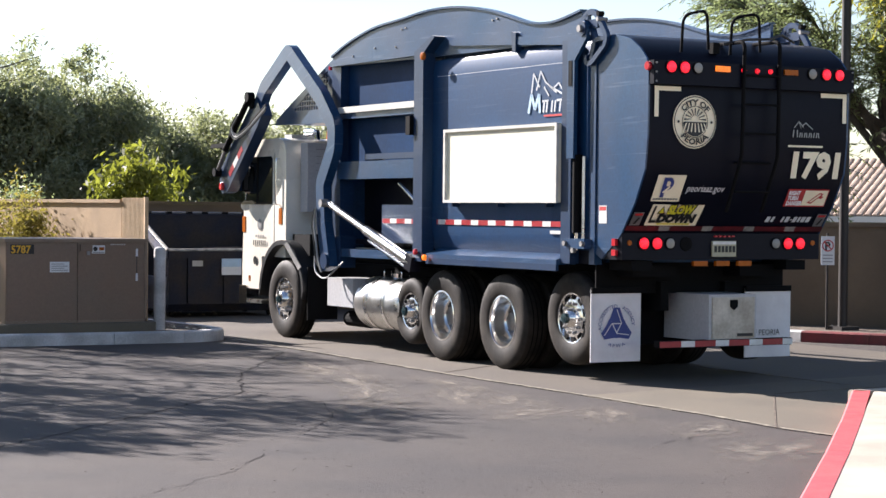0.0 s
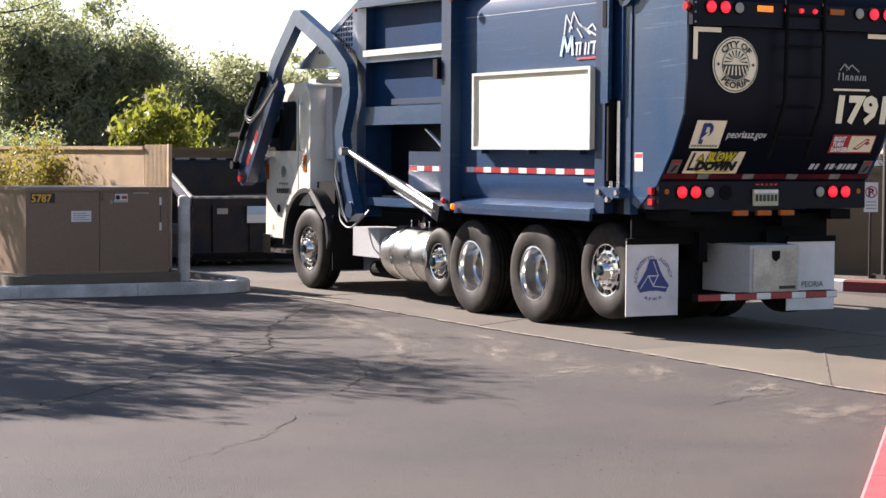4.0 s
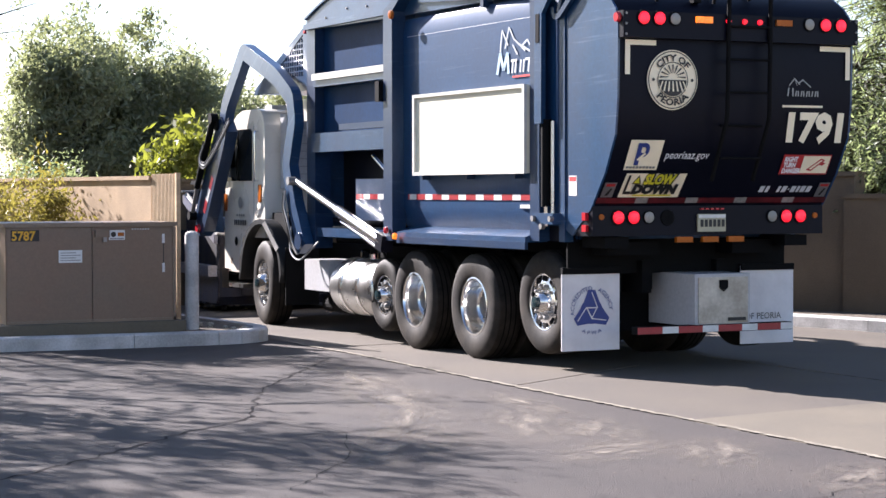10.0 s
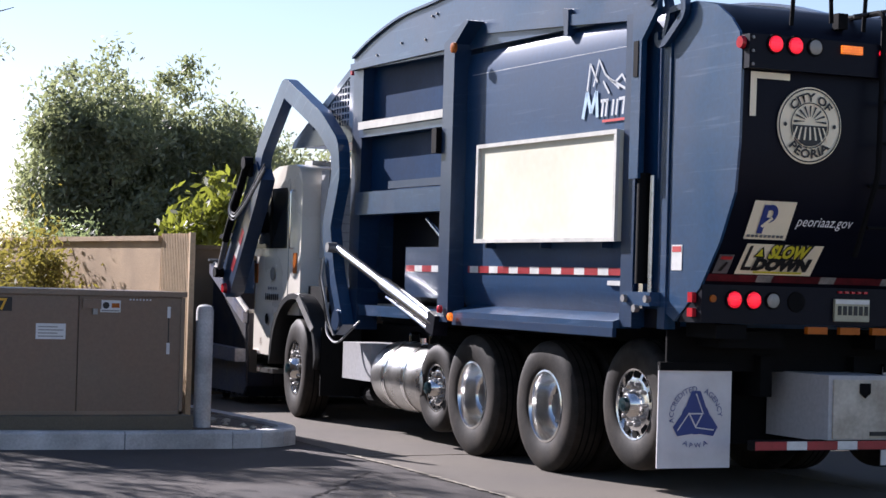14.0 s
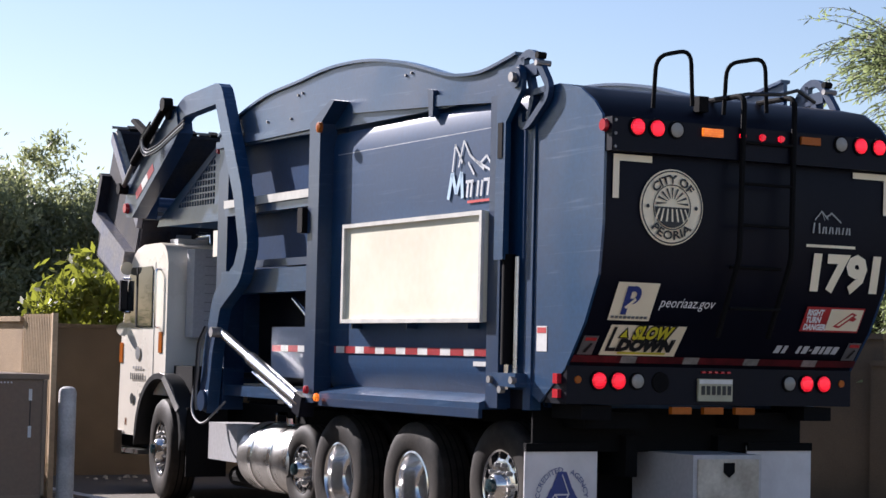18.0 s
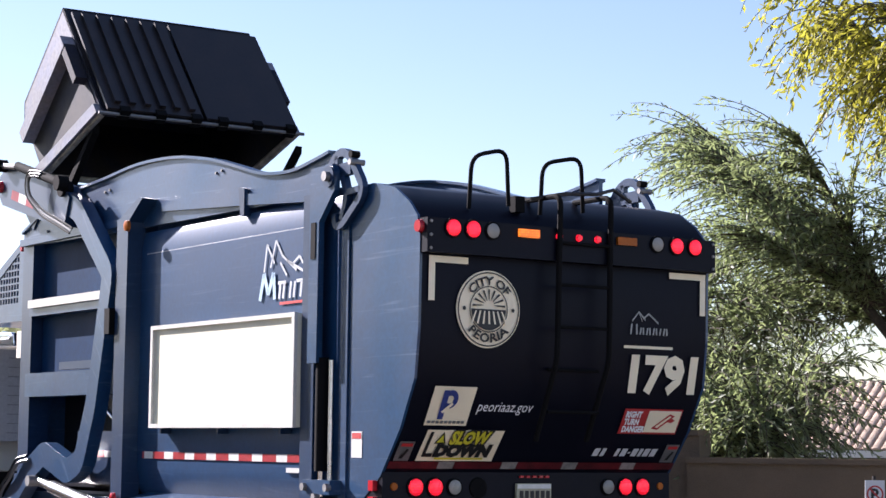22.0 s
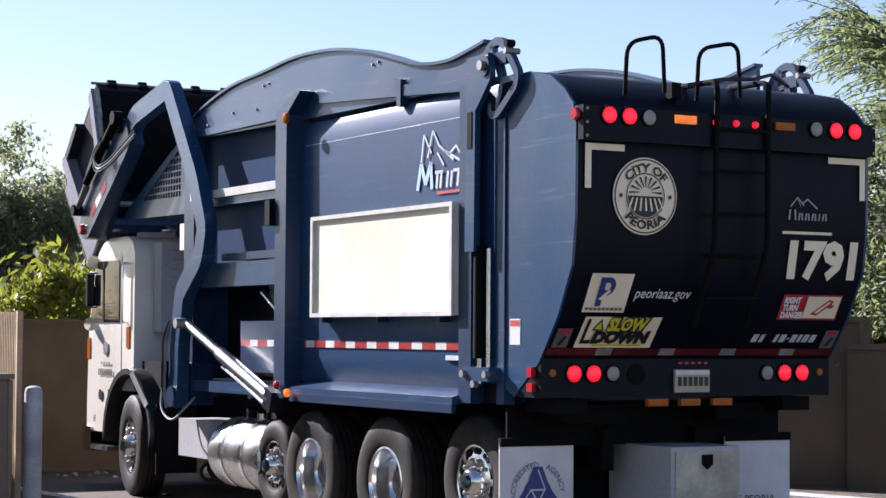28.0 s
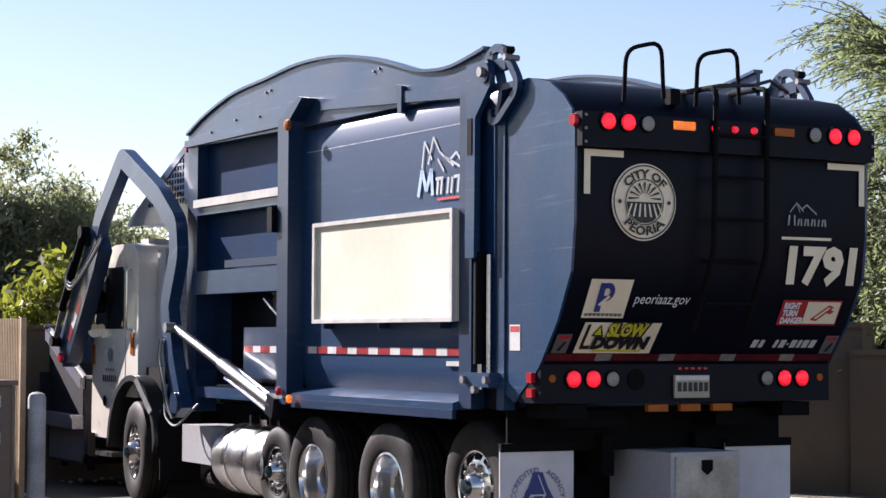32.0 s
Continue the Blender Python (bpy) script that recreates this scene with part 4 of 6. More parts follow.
    part("limb", tube([(2.8, -2.1, 3.22), (3.8, -2.25, 3.20), (4.25, -2.3, 3.27)], [0.015, 0.008, 0.003], 5), M_BARK, yard, smooth=True)
    r = np.random.RandomState(5)
    sprig = leaf_mesh("sprig", [(3.1 + 0.13 * k, -2.15 - 0.01 * k, 3.24 + 0.032 * k * (k % 2)) for k in range(11)], [0.10] * 11, 34, 0.05, 0.3, M_LEAFD, yard, r, 0.1)
    sprig["kind"] = "stuff"
    for i, (x, y, h, r, c) in enumerate(((-11.9, 4.5, 6.0, 1.7, 2.8), (-10.8, 12.6, 4.1, 2.3, 0.6), (-9.2, 17.6, 3.9, 2.1, 0.4), (-12.8, 18.6, 4.2, 2.5, 0.4), (-8.2, 23.2, 4.2, 2.2, 0.4))):
        tree("offscreen_yard_tree", x, y, h, r, c, M_LEAFD, 100 + i, "tall loose tree beside the yard, mostly out of view", clumps=230, per=60, size=0.17, aspect=0.36, droop=0.3, group="yard trees")
    tree("offscreen_yard_tree", -7.4, 11.2, 6.6, 2.3, 2.8, M_LEAFD, 96, "tall loose tree beside the yard, mostly out of view", clumps=160, per=40, size=0.15, aspect=0.35, droop=0.3)


def build_house():
    house = thing("house", "low house with a pale clay tile roof", "house", at=pose(9.3, 5.2, 0.03, 0, 0, 26.8) @ Matrix.Translation((7.8, 5.0, 0)))
    part("wall", box(10.6, 16.2, -10.0, 9.4, -0.1, 1.7), M_STUCCO, house)
    part("roof", prism([(10.2, 1.66), (13.4, 3.15), (16.6, 1.66), (16.6, 1.60), (13.4, 3.07), (10.2, 1.60)], "y", -10.4, 9.8), M_ROOFD, house)
    part("fascia", box(10.16, 10.2, -10.4, 9.8, 1.52, 1.67), M_WHITE, house)
    ang = math.atan2(1.49, 3.2)
    V, F, k = [], [], 0
    tile = bpy.data.meshes.new("tile")
    for i in range(6):
        a0, a1 = math.pi * i / 6, math.pi * (i + 1) / 6
        for a in (a0, a1):
            V += [(0, 0.1 * math.cos(a), 0.055 * math.sin(a) + 0.01), (0.40, 0.088 * math.cos(a), 0.05 * math.sin(a) + 0.035)]
        F.append((k, k + 1, k + 3, k + 2))
        k += 4
    n0 = len(V)
    V += [(0, 0.1 * math.cos(math.pi * i / 6), 0.055 * math.sin(math.pi * i / 6) + 0.01) for i in range(7)]
    F.append(tuple(range(n0, n0 + 7)))
    tile.from_pydata(V, [], F)
    tile.materials.append(M_TILE)
    count = 0
    rest = []
    for r in range(10):
        for c in range(96):
            y = -10.3 + c * 0.21
            if y > 9.7:
                continue
            u = r * 0.355
            m = pose(10.2 + u * math.cos(ang), y, 1.67 + u * math.sin(ang)) @ Matrix.Rotation(-ang, 4, "Y")
            if -0.5 < y < 6.4 and count < 300:
                ob = new("roof_tile", tile)
                ob.parent = house
                ob.matrix_basis = m
                count += 1
            else:
                rest.append(m)
    vs, fs = [], []
    for m in rest:
        b = len(vs)
        vs += [tuple(m @ Vector(v)) for v in V]
        fs += [tuple(i + b for i in f) for f in F]
    me = bpy.data.meshes.new("roof_tiles")
    me.from_pydata(vs, [], fs)
    me.materials.append(M_TILE)
    ob = new("roof_tiles", me)
    ob.parent = house
    ob["kind"] = "stuff"
    # hazy distance
    hill = bmesh.new()
    rn = random.Random(5)
    for k in range(40):
        x = -160 + k * 8
        bmesh.ops.create_icosphere(hill, subdivisions=2, radius=1.0, matrix=Matrix.Translation((x, 170 + rn.uniform(-15, 15), 0)) @ Matrix.Diagonal((rn.uniform(4, 8), 4, rn.uniform(2.5, 5.5), 1)))
    for v in hill.verts:
        v.co += noise.noise_vector(v.co * 0.6) * 0.8
    tagged(part("far_woods", hill, M_LEAFD), "line of far trees at the edge of the view", "trees", kind="stuff")


# ---- the truck ----
def rounded(line, n=4):
    """A smooth curve through the points of a line."""
    out = []
    for i in range(len(line) - 1):
        p = [Vector(line[max(0, min(len(line) - 1, k))]) for k in (i - 1, i, i + 1, i + 2)]
        for j in range(n):
            t = j / n
            q = 0.5 * (2 * p[1] + (p[2] - p[0]) * t + (2 * p[0] - 5 * p[1] + 4 * p[2] - p[3]) * t * t + (3 * p[1] - p[0] - 3 * p[2] + p[3]) * t ** 3)
            out.append((q.x, q.y))
    return out + [line[-1]]


truck = thing("garbage_truck", "navy blue front-loading garbage truck with a white cab and a tailgate coloured as in shade", "garbage truck")
SIDE = [(-1.13, 1.22), (-1.20, 1.34), (-1.235, 1.50), (-1.24, 3.27), (-1.239, 3.30), (-1.236, 3.34), (-1.231, 3.38), (-1.224, 3.42), (-1.215, 3.46), (-1.205, 3.476), (-1.05, 3.478), (-0.99, 3.48)]
ARCH = [(7.10, 3.69), (6.60, 3.84), (5.92, 3.97), (5.2, 4.02), (4.5, 4.07), (3.8, 4.05), (3.2, 3.97), (2.75, 3.87), (2.35, 3.77), (2.05, 3.73), (1.75, 3.725), (1.42, 3.77), (1.25, 3.80)]
ARCH = rounded(ARCH)
GATE_PROFILE = [(0.92, 1.31), (0.81, 1.26), (0.48, 1.50), (0.24, 1.82), (0.07, 2.15), (0.03, 2.48), (0.02, 3.10), (0.06, 3.24), (0.16, 3.34), (0.34, 3.45), (0.62, 3.51), (0.90, 3.50)]


def rear_y(z):
    pts = [(1.26, 0.81), (1.50, 0.48), (1.82, 0.24), (2.15, 0.07), (2.48, 0.03), (3.10, 0.02), (3.5, 0.3)]
    for (z0, y0), (z1, y1) in zip(pts, pts[1:]):
        if z <= z1:
            return y0 + (y1 - y0) * (z - z0) / (z1 - z0)
    return 0.3


def on_gate(u, z, d=0.014):
    return Vector((u, rear_y(z) - d, z))


def build_body():
    bm = bmesh.new()
    prof = SIDE + [(-x, z) for x, z in SIDE[::-1]]
    prism(prof, "y", 0.95, 4.45, bm)
    body = part("body", bm, M_BODY, truck, "navy painted compactor body with scuffs", smooth=True)
    # roof cover behind the hopper
    part("roof", prism([(4.4, 3.4), (4.4, 3.72), (3.2, 3.74), (2.2, 3.62), (1.3, 3.56), (0.8, 3.5), (0.8, 3.4)], "x", -1.1, 1.1), M_NAVY2, truck, bevel=0.01)
    for s in (-1, 1):
        x = 1.215 * s
        plate = part("arch_plate", prism(ARCH + [(1.25, 3.50), (4.4, 3.52), (7.10, 3.56)], "x", x - 0.018, x + 0.018), M_NAVY2, truck, "arched upper side plate")
        rim = []
        for (y, z) in ARCH:
            rim.append((x + 0.0, y, z))
        bm = bmesh.new()
        prev = None
        for (px, y, z) in rim:
            cur = [bm.verts.new((px + dx, y, z + dz)) for dx, dz in ((-0.045, -0.012), (0.045, -0.012), (0.045, 0.012), (-0.045, 0.012))]
            if prev:
                for k in range(4):
                    bm.faces.new((prev[k], prev[(k + 1) % 4], cur[(k + 1) % 4], cur[k]))
            else:
                bm.faces.new(cur[::-1])
            prev = cur
        bm.faces.new(prev)
        part("flange", bm, M_NAVY2, plate)
        for (y, z) in ((6.5, 3.66), (5.9, 3.72), (5.35, 3.70), (5.2, 3.9), (5.1, 3.91), (3.05, 3.84), (2.95, 3.85), (3.1, 3.62), (3.0, 3.62)):
            part("bolt", lathe([(-0.012, 0.012), (0.010, 0.012)], 8, axis="x", c=(x + 0.022 * s, y, z)), M_STEEL, plate)
        # rail under the arch
        part("rail", box(x - 0.05, x + 0.05, 4.62, 7.12, 3.56, 3.625), M_NAVY2, truck, bevel=0.008)
        part("rail", prism([(4.0, 3.69), (4.0, 3.62), (2.5, 3.53), (1.45, 3.46), (1.45, 3.52), (2.5, 3.62)], "x", x - 0.045, x + 0.045), M_NAVY2, truck)
        part("bracket", prism([(2.56, 3.45), (2.50, 3.45), (2.50, 3.66), (2.60, 3.68)], "x", x - 0.06, x + 0.05), M_NAVY, truck)
        # main post
        post = part("post", prism([(4.62, 1.14), (4.40, 1.14), (4.40, 3.56), (4.13, 3.735), (4.20, 3.75), (4.62, 3.58)], "x", min(x, 1.375 * s), max(x, 1.375 * s)), M_NAVY, truck, bevel=0.006)
        # hopper wall set back, with its beams
        xw = 0.78 * s
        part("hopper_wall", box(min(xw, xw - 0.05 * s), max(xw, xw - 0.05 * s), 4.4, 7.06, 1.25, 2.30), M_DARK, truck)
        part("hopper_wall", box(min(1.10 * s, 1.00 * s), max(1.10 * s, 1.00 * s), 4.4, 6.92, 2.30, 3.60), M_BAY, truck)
        part("front_column", box(min(x, x - 0.2 * s), max(x, x - 0.2 * s), 6.89, 7.14, 1.2, 3.64), M_NAVY, truck, bevel=0.008)
        a, b = sorted((1.25 * s, 1.05 * s))
        part("beam", box(a, b, 4.69, 6.92, 2.12, 2.34), M_NAVY2, truck, bevel=0.012)
        part("beam", box(a, b, 4.69, 6.92, 1.14, 1.24), M_NAVY2, truck, bevel=0.01)
        part("beam", box(a + 0.02, b - 0.02, 4.69, 6.92, 2.88, 2.96), M_NAVY2, truck, bevel=0.008)
        part("marker_strip", box(min(1.262 * s, 1.25 * s), max(1.262 * s, 1.25 * s), 4.72, 6.88, 2.955, 3.03), M_FRAME, truck, "pale strip of worn reflective vinyl")
        part("step_panel", box(min(1.2 * s, 1.06 * s), max(1.2 * s, 1.06 * s), 4.72, 5.75, 1.34, 1.80), M_NAVY, truck, bevel=0.01)
        part("tool_pocket", box(min(1.21 * s, 1.15 * s), max(1.21 * s, 1.15 * s), 4.74, 6.2, 2.36, 2.43), M_NAVY, truck)
        # deck along the lower side
        part("deck", prism([(1.16 * s, 1.30), (1.36 * s, 1.235), (1.36 * s, 1.185), (1.12 * s, 1.185)], "y", 1.5, 4.32), M_NAVY2, truck, bevel=0.006)
        part("deck_edge", box(min(1.365 * s, 1.33 * s), max(1.365 * s, 1.33 * s), 1.5, 4.32, 1.12, 1.187), M_NAVY, truck)
        # weld line
        part("weld", tube([(1.236 * s, 1.55, 3.285), (1.236 * s, 4.3, 3.285)], 0.005, 6), M_SILV, truck)
        part("weld", tube([(1.165 * s, 1.5, 1.302), (1.165 * s, 4.3, 1.302)], 0.0045, 6), M_SILV, truck)
        # rear column with the tailgate hinge and cylinder
        col = part("rear_column", box(min(1.16 * s, 1.31 * s), max(1.16 * s, 1.31 * s), 1.32, 1.50, 1.2, 3.5), M_NAVY, truck, bevel=0.008)
        part("rear_column", box(min(1.18 * s, 1.27 * s), max(1.18 * s, 1.27 * s), 0.92, 1.02, 1.2, 3.45), M_NAVY2, truck, bevel=0.006)
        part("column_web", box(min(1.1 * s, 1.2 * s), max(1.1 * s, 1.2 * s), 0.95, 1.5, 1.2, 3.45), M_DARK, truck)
        a, b = sorted((1.315 * s, 1.36 * s))
        lever = part("hinge_lever", prism([(1.33, 2.28), (1.20, 2.28), (1.19, 3.28), (0.98, 3.49), (0.98, 3.62), (1.02, 3.68), (1.32, 3.67)], "x", a, b), M_NAVY2, truck, bevel=0.008)
        part("slot", box(min(1.358 * s, 1.366 * s), max(1.358 * s, 1.366 * s), 1.23, 1.295, 3.02, 3.28), M_BLACK, lever)
        part("pin", lathe([(-0.05, 0.036), (0.05, 0.036)], 16, axis="x", c=(1.36 * s, 1.05, 3.59)), M_STEEL, lever)
        part("pin_washer", lathe([(-0.01, 0.075), (0.01, 0.075)], 18, axis="x", c=(1.365 * s, 1.05, 3.59)), M_NAVY, lever)
        a, b = sorted((1.265 * s, 1.31 * s))
        ear = part("hinge_ear", ribbon([(1.20, 3.60), (1.10, 3.725), (0.98, 3.77), (0.88, 3.73), (0.70, 3.50), (0.72, 3.42), (0.97, 3.24), (1.07, 3.24), (1.075, 3.33)], (0.03, 0.026), a, b), M_NAVY, truck, "navy hinge plate with cut-outs")
        part("hinge_web", ribbon([(0.89, 3.47), (0.72, 3.48)], (0.022, 0.022), a, b), M_NAVY, ear)
        part("hinge_web", ribbon([(1.05, 3.62), (1.05, 3.74)], (0.02, 0.02), a, b), M_NAVY, ear)
        part("hinge_web", ribbon([(1.2, 3.62), (0.85, 3.64)], (0.045, 0.045), a, b), M_NAVY, ear)
        part("hinge_web", ribbon([(0.98, 3.62), (0.90, 3.44), (0.98, 3.28)], (0.03, 0.02), a, b), M_NAVY, ear)
        part("hinge_pin", lathe([(-0.035, 0.026), (0.035, 0.026)], 12, axis="x", c=(1.29 * s, 0.83, 3.73)), M_BLACK, ear)
        part("hinge_pin", lathe([(-0.06, 0.022), (0.06, 0.022)], 10, axis="x", c=(1.29 * s, 0.80, 3.67)), M_STEEL, ear)
        ram = part("tailgate_ram", tube([(1.29 * s, 1.22, 1.52), (1.29 * s, 1.22, 2.32)], 0.05, 14), M_BLACK, truck, "black hydraulic ram", smooth=True)
        part("rod", tube([(1.29 * s, 1.22, 1.34), (1.29 * s, 1.22, 1.55)], 0.025, 10), M_CHROME, ram)
        part("guide", tube([(1.29 * s, 1.10, 1.45), (1.29 * s, 1.10, 2.30)], 0.018, 8), M_ALU, ram)
        clamp = part("clamp", box(min(1.26 * s, 1.36 * s), max(1.26 * s, 1.36 * s), 0.98, 1.36, 1.36, 1.46), M_NAVY2, truck, bevel=0.01)
        for y, z in ((1.0, 1.41), (1.32, 1.41), (1.16, 1.34)):
            part("bolt", lathe([(-0.02, 0.028), (0.02, 0.028)], 10, axis="x", c=(1.37 * s, y, z)), M_STEEL, clamp)
        # side tape, blocks alternately red and white
        y = 1.58
        k = 0
        while y < 4.25:
            w = 0.165 if k % 2 else 0.215
            part("reflective_tape", box(min(1.246 * s, 1.238 * s), max(1.246 * s, 1.238 * s), y, min(y + w, 4.28), 1.575, 1.632), M_TAPER if k % 2 == 0 else M_TAPEW, truck)
            y += w
            k += 1
        y, k = 4.76, 0
        while y < 5.7:
            w = 0.165 if k % 2 else 0.215
            part("reflective_tape", box(min(1.206 * s, 1.2 * s), max(1.206 * s, 1.2 * s), y, min(y + w, 5.72), 1.575, 1.632), M_TAPER if k % 2 == 0 else M_TAPEW, truck)
            y += w
            k += 1
        part("label_plate", box(min(1.25 * s, 1.24 * s), max(1.25 * s, 1.24 * s), 1.56, 1.8, 1.5, 1.535), M_TAPEW, truck)
        # advertising board, blank
        board = part("board", box(min(1.25 * s, 1.338 * s), max(1.25 * s, 1.338 * s), 1.515, 3.915, 1.83, 2.65), M_PANEL, truck, "blank white advertising board in a pale frame", bevel=0.004)
        a, b = sorted((1.338 * s, 1.366 * s))
        for (y0, y1, z0, z1) in ((1.51, 3.92, 1.825, 1.858), (1.51, 3.92, 2.622, 2.655), (1.51, 1.55, 1.8585, 2.6215), (3.88, 3.92, 1.8585, 2.6215)):
            part("board_frame", box(a, b, y0, y1, z0, z1), M_FRAME, board, "pale grey frame bar", bevel=0.005)
        for y in (1.75, 2.75, 3.75):
            part("board_foot", box(min(1.24 * s, 1.33 * s), max(1.24 * s, 1.33 * s), y, y + 0.03, 1.78, 1.85), M_NAVY, board)
        # marker lamps
        for (y, z, m) in ((4.36, 3.52, M_ALENS), (4.28, 1.19, M_ALAMP), (4.50, 1.25, M_RLENS)):
            r = 0.048 if z > 3 else 0.036
            part("marker_lamp", lathe([(-0.02, r), (0.008, r * 0.92), (0.016, r * 0.4)] if s > 0 else [(0.02, r), (-0.008, r * 0.92), (-0.016, r * 0.4)], 16, axis="x", c=(1.41 * s, y, z)), m, truck, smooth=True)
        part("work_lamp", box(min(1.3 * s, 1.42 * s), max(1.3 * s, 1.42 * s), 4.64, 4.74, 2.62, 2.84), M_BLACK, truck, "small black side camera housing", bevel=0.02)
        # tie pipe inside the bay
        part("strut", tube([(1.12 * s, 4.9, 1.78), (1.12 * s, 5.45, 2.06)], 0.022, 10), M_CHROME, truck, smooth=True)
        # guard with a grid in front of the hopper
        guard = bmesh.new()
        gx = 1.14 * s
        prism([(7.14, 2.86), (9.05, 2.88), (8.98, 2.96), (8.42, 3.05), (7.14, 3.04)], "x", gx - 0.014, gx + 0.014, guard)
        prism([(8.42, 3.05), (8.98, 2.96), (8.42, 3.20)], "x", gx - 0.0135, gx + 0.0135, guard)
        prism([(7.14, 3.60), (7.40, 3.54), (8.42, 3.08), (8.42, 3.20), (7.14, 3.72)], "x", gx - 0.013, gx + 0.013, guard)
        prism([(7.14, 3.03), (7.40, 3.03), (7.40, 3.56), (7.14, 3.62)], "x", gx - 0.015, gx + 0.015, guard)
        for i in range(1, 14):
            y = 7.40 + i * 0.072
            top = 3.54 - (y - 7.40) * 0.45
            prism([(y, 3.02), (y + 0.02, 3.02), (y + 0.02, top), (y, top)], "x", gx - 0.006, gx + 0.006, guard)
        for i in range(1, 8):
            z = 3.03 + i * 0.066
            far = min(7.40 + (3.56 - z) / 0.45, 8.44)
            prism([(7.38, z), (far, z), (far, z + 0.018), (7.38, z + 0.018)], "x", gx - 0.0055, gx + 0.0055, guard)
        part("guard", guard, M_NAVY2, truck, "navy mesh guard over the cab")
        part("marker_lamp", lathe([(-0.02, 0.03), (0.016, 0.026)] if s > 0 else [(0.02, 0.03), (-0.016, 0.026)], 14, axis="x", c=(1.18 * s, 7.27, 3.56)), M_RLENS, truck, smooth=True)
        part("grid_lamp", box(min(1.08 * s, 1.12 * s), max(1.08 * s, 1.12 * s), 7.55, 7.67, 3.10, 3.32), M_BLACK, truck, bevel=0.01)
    part("canopy", prism([(7.10, 3.68), (9.0, 2.93), (9.0, 2.89), (7.10, 3.62)], "x", -1.12, 1.12), M_NAVY2, truck, "sloping shield over the cab")
    part("front_bulkhead", box(-1.05, 1.05, 7.05, 7.11, 1.25, 3.55), M_NAVY2, truck)
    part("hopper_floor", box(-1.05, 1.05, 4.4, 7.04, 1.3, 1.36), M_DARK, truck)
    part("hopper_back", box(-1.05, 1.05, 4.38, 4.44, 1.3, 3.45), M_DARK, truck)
    # tailgate and lamp bars, near-black as their shade is in the colour
    gate = part("tailgate", prism(GATE_PROFILE, "x", -1.235, 1.235), M_DARK, truck, "bulging navy tailgate, its shade put into the paint", smooth=True)
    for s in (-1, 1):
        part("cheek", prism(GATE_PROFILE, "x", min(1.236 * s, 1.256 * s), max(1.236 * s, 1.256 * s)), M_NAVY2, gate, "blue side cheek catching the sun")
        for z in (3.19, 3.10, 3.01):
            part("bolt", lathe([(-0.012, 0.011), (0.008, 0.011)], 8, axis="y", c=(1.225 * s, -0.06, z)), M_STEEL, gate)
        part("warning_label", box(min(1.257 * s, 1.260 * s), max(1.257 * s, 1.260 * s), 0.72, 0.86, 1.62, 1.80), M_TAPEW, gate)
        part("warning_band", box(min(1.2605 * s, 1.262 * s), max(1.2605 * s, 1.262 * s), 0.73, 0.85, 1.75, 1.79), M_REDV, gate)
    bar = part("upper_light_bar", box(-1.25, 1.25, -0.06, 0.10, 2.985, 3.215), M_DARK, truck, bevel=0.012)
    for x, m, r in ((-1.05, M_RLAMP, 0.056), (-0.89, M_RLAMP, 0.056), (-0.73, M_WLENS, 0.05), (0.70, M_WLENS, 0.05), (0.88, M_RLAMP, 0.056), (1.05, M_RLAMP, 0.056)):
        lamp = part("lamp", lathe([(0.0, r), (-0.018, r), (-0.026, r * 0.7)], 24, axis="y", c=(x, -0.06, 3.155)), m, bar, smooth=True)
        part("bezel", lathe([(0.0, r), (0.0, r + 0.012), (-0.012, r + 0.012), (-0.012, r)], 24, axis="y", c=(x, -0.061, 3.155), closed=True), M_BLACK, lamp)
    for x in (-0.17, 0.0, 0.165):
        part("clearance_lamp", lathe([(0.0, 0.026), (-0.02, 0.022)], 14, axis="y", c=(x, -0.06, 3.155)), M_RLAMP, bar)
    for x, m in ((-0.43, M_ALAMP), (0.42, M_ALENS)):
        part("strobe", box(x - 0.085, x + 0.085, -0.082, -0.058, 3.13, 3.185), m, bar, bevel=0.006)
    for s in (-1, 1):
        part("side_marker", lathe([(0.0, 0.045), (0.03 * s, 0.04)], 16, axis="x", c=(1.25 * s, 0.02, 3.16)), M_RLENS, bar)
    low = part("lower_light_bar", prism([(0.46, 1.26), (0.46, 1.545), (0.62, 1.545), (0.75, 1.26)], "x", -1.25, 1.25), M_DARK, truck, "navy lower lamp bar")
    for x, m, r in ((-0.99, M_RLAMP, 0.058), (-0.83, M_RLAMP, 0.058), (-0.67, M_WLENS, 0.05), (0.67, M_WLENS, 0.05), (0.83, M_RLAMP, 0.058), (0.99, M_RLAMP, 0.058)):
        lamp = part("lamp", lathe([(0.0, r), (-0.018, r), (-0.026, r * 0.7)], 24, axis="y", c=(x, 0.46, 1.425)), m, low, smooth=True)
        part("bezel", lathe([(0.0, r), (0.0, r + 0.012), (-0.012, r + 0.012), (-0.012, r)], 24, axis="y", c=(x, 0.459, 1.425), closed=True), M_BLACK, lamp)
    part("speaker", lathe([(0.0, 0.075), (-0.012, 0.07)], 20, axis="y", c=(-0.47, 0.46, 1.42)), M_BLACK, low)
    for s in (-1, 1):
        part("reflector", lathe([(0.0, 0.028), (-0.01, 0.026)], 12, axis="y", c=(1.16 * s, 0.46, 1.43)), M_ALENS, low)
        part("side_lamp", box(min(1.25 * s, 1.285 * s), max(1.25 * s, 1.285 * s), 0.53, 0.59, 1.40, 1.47), M_RLENS, low, bevel=0.01)
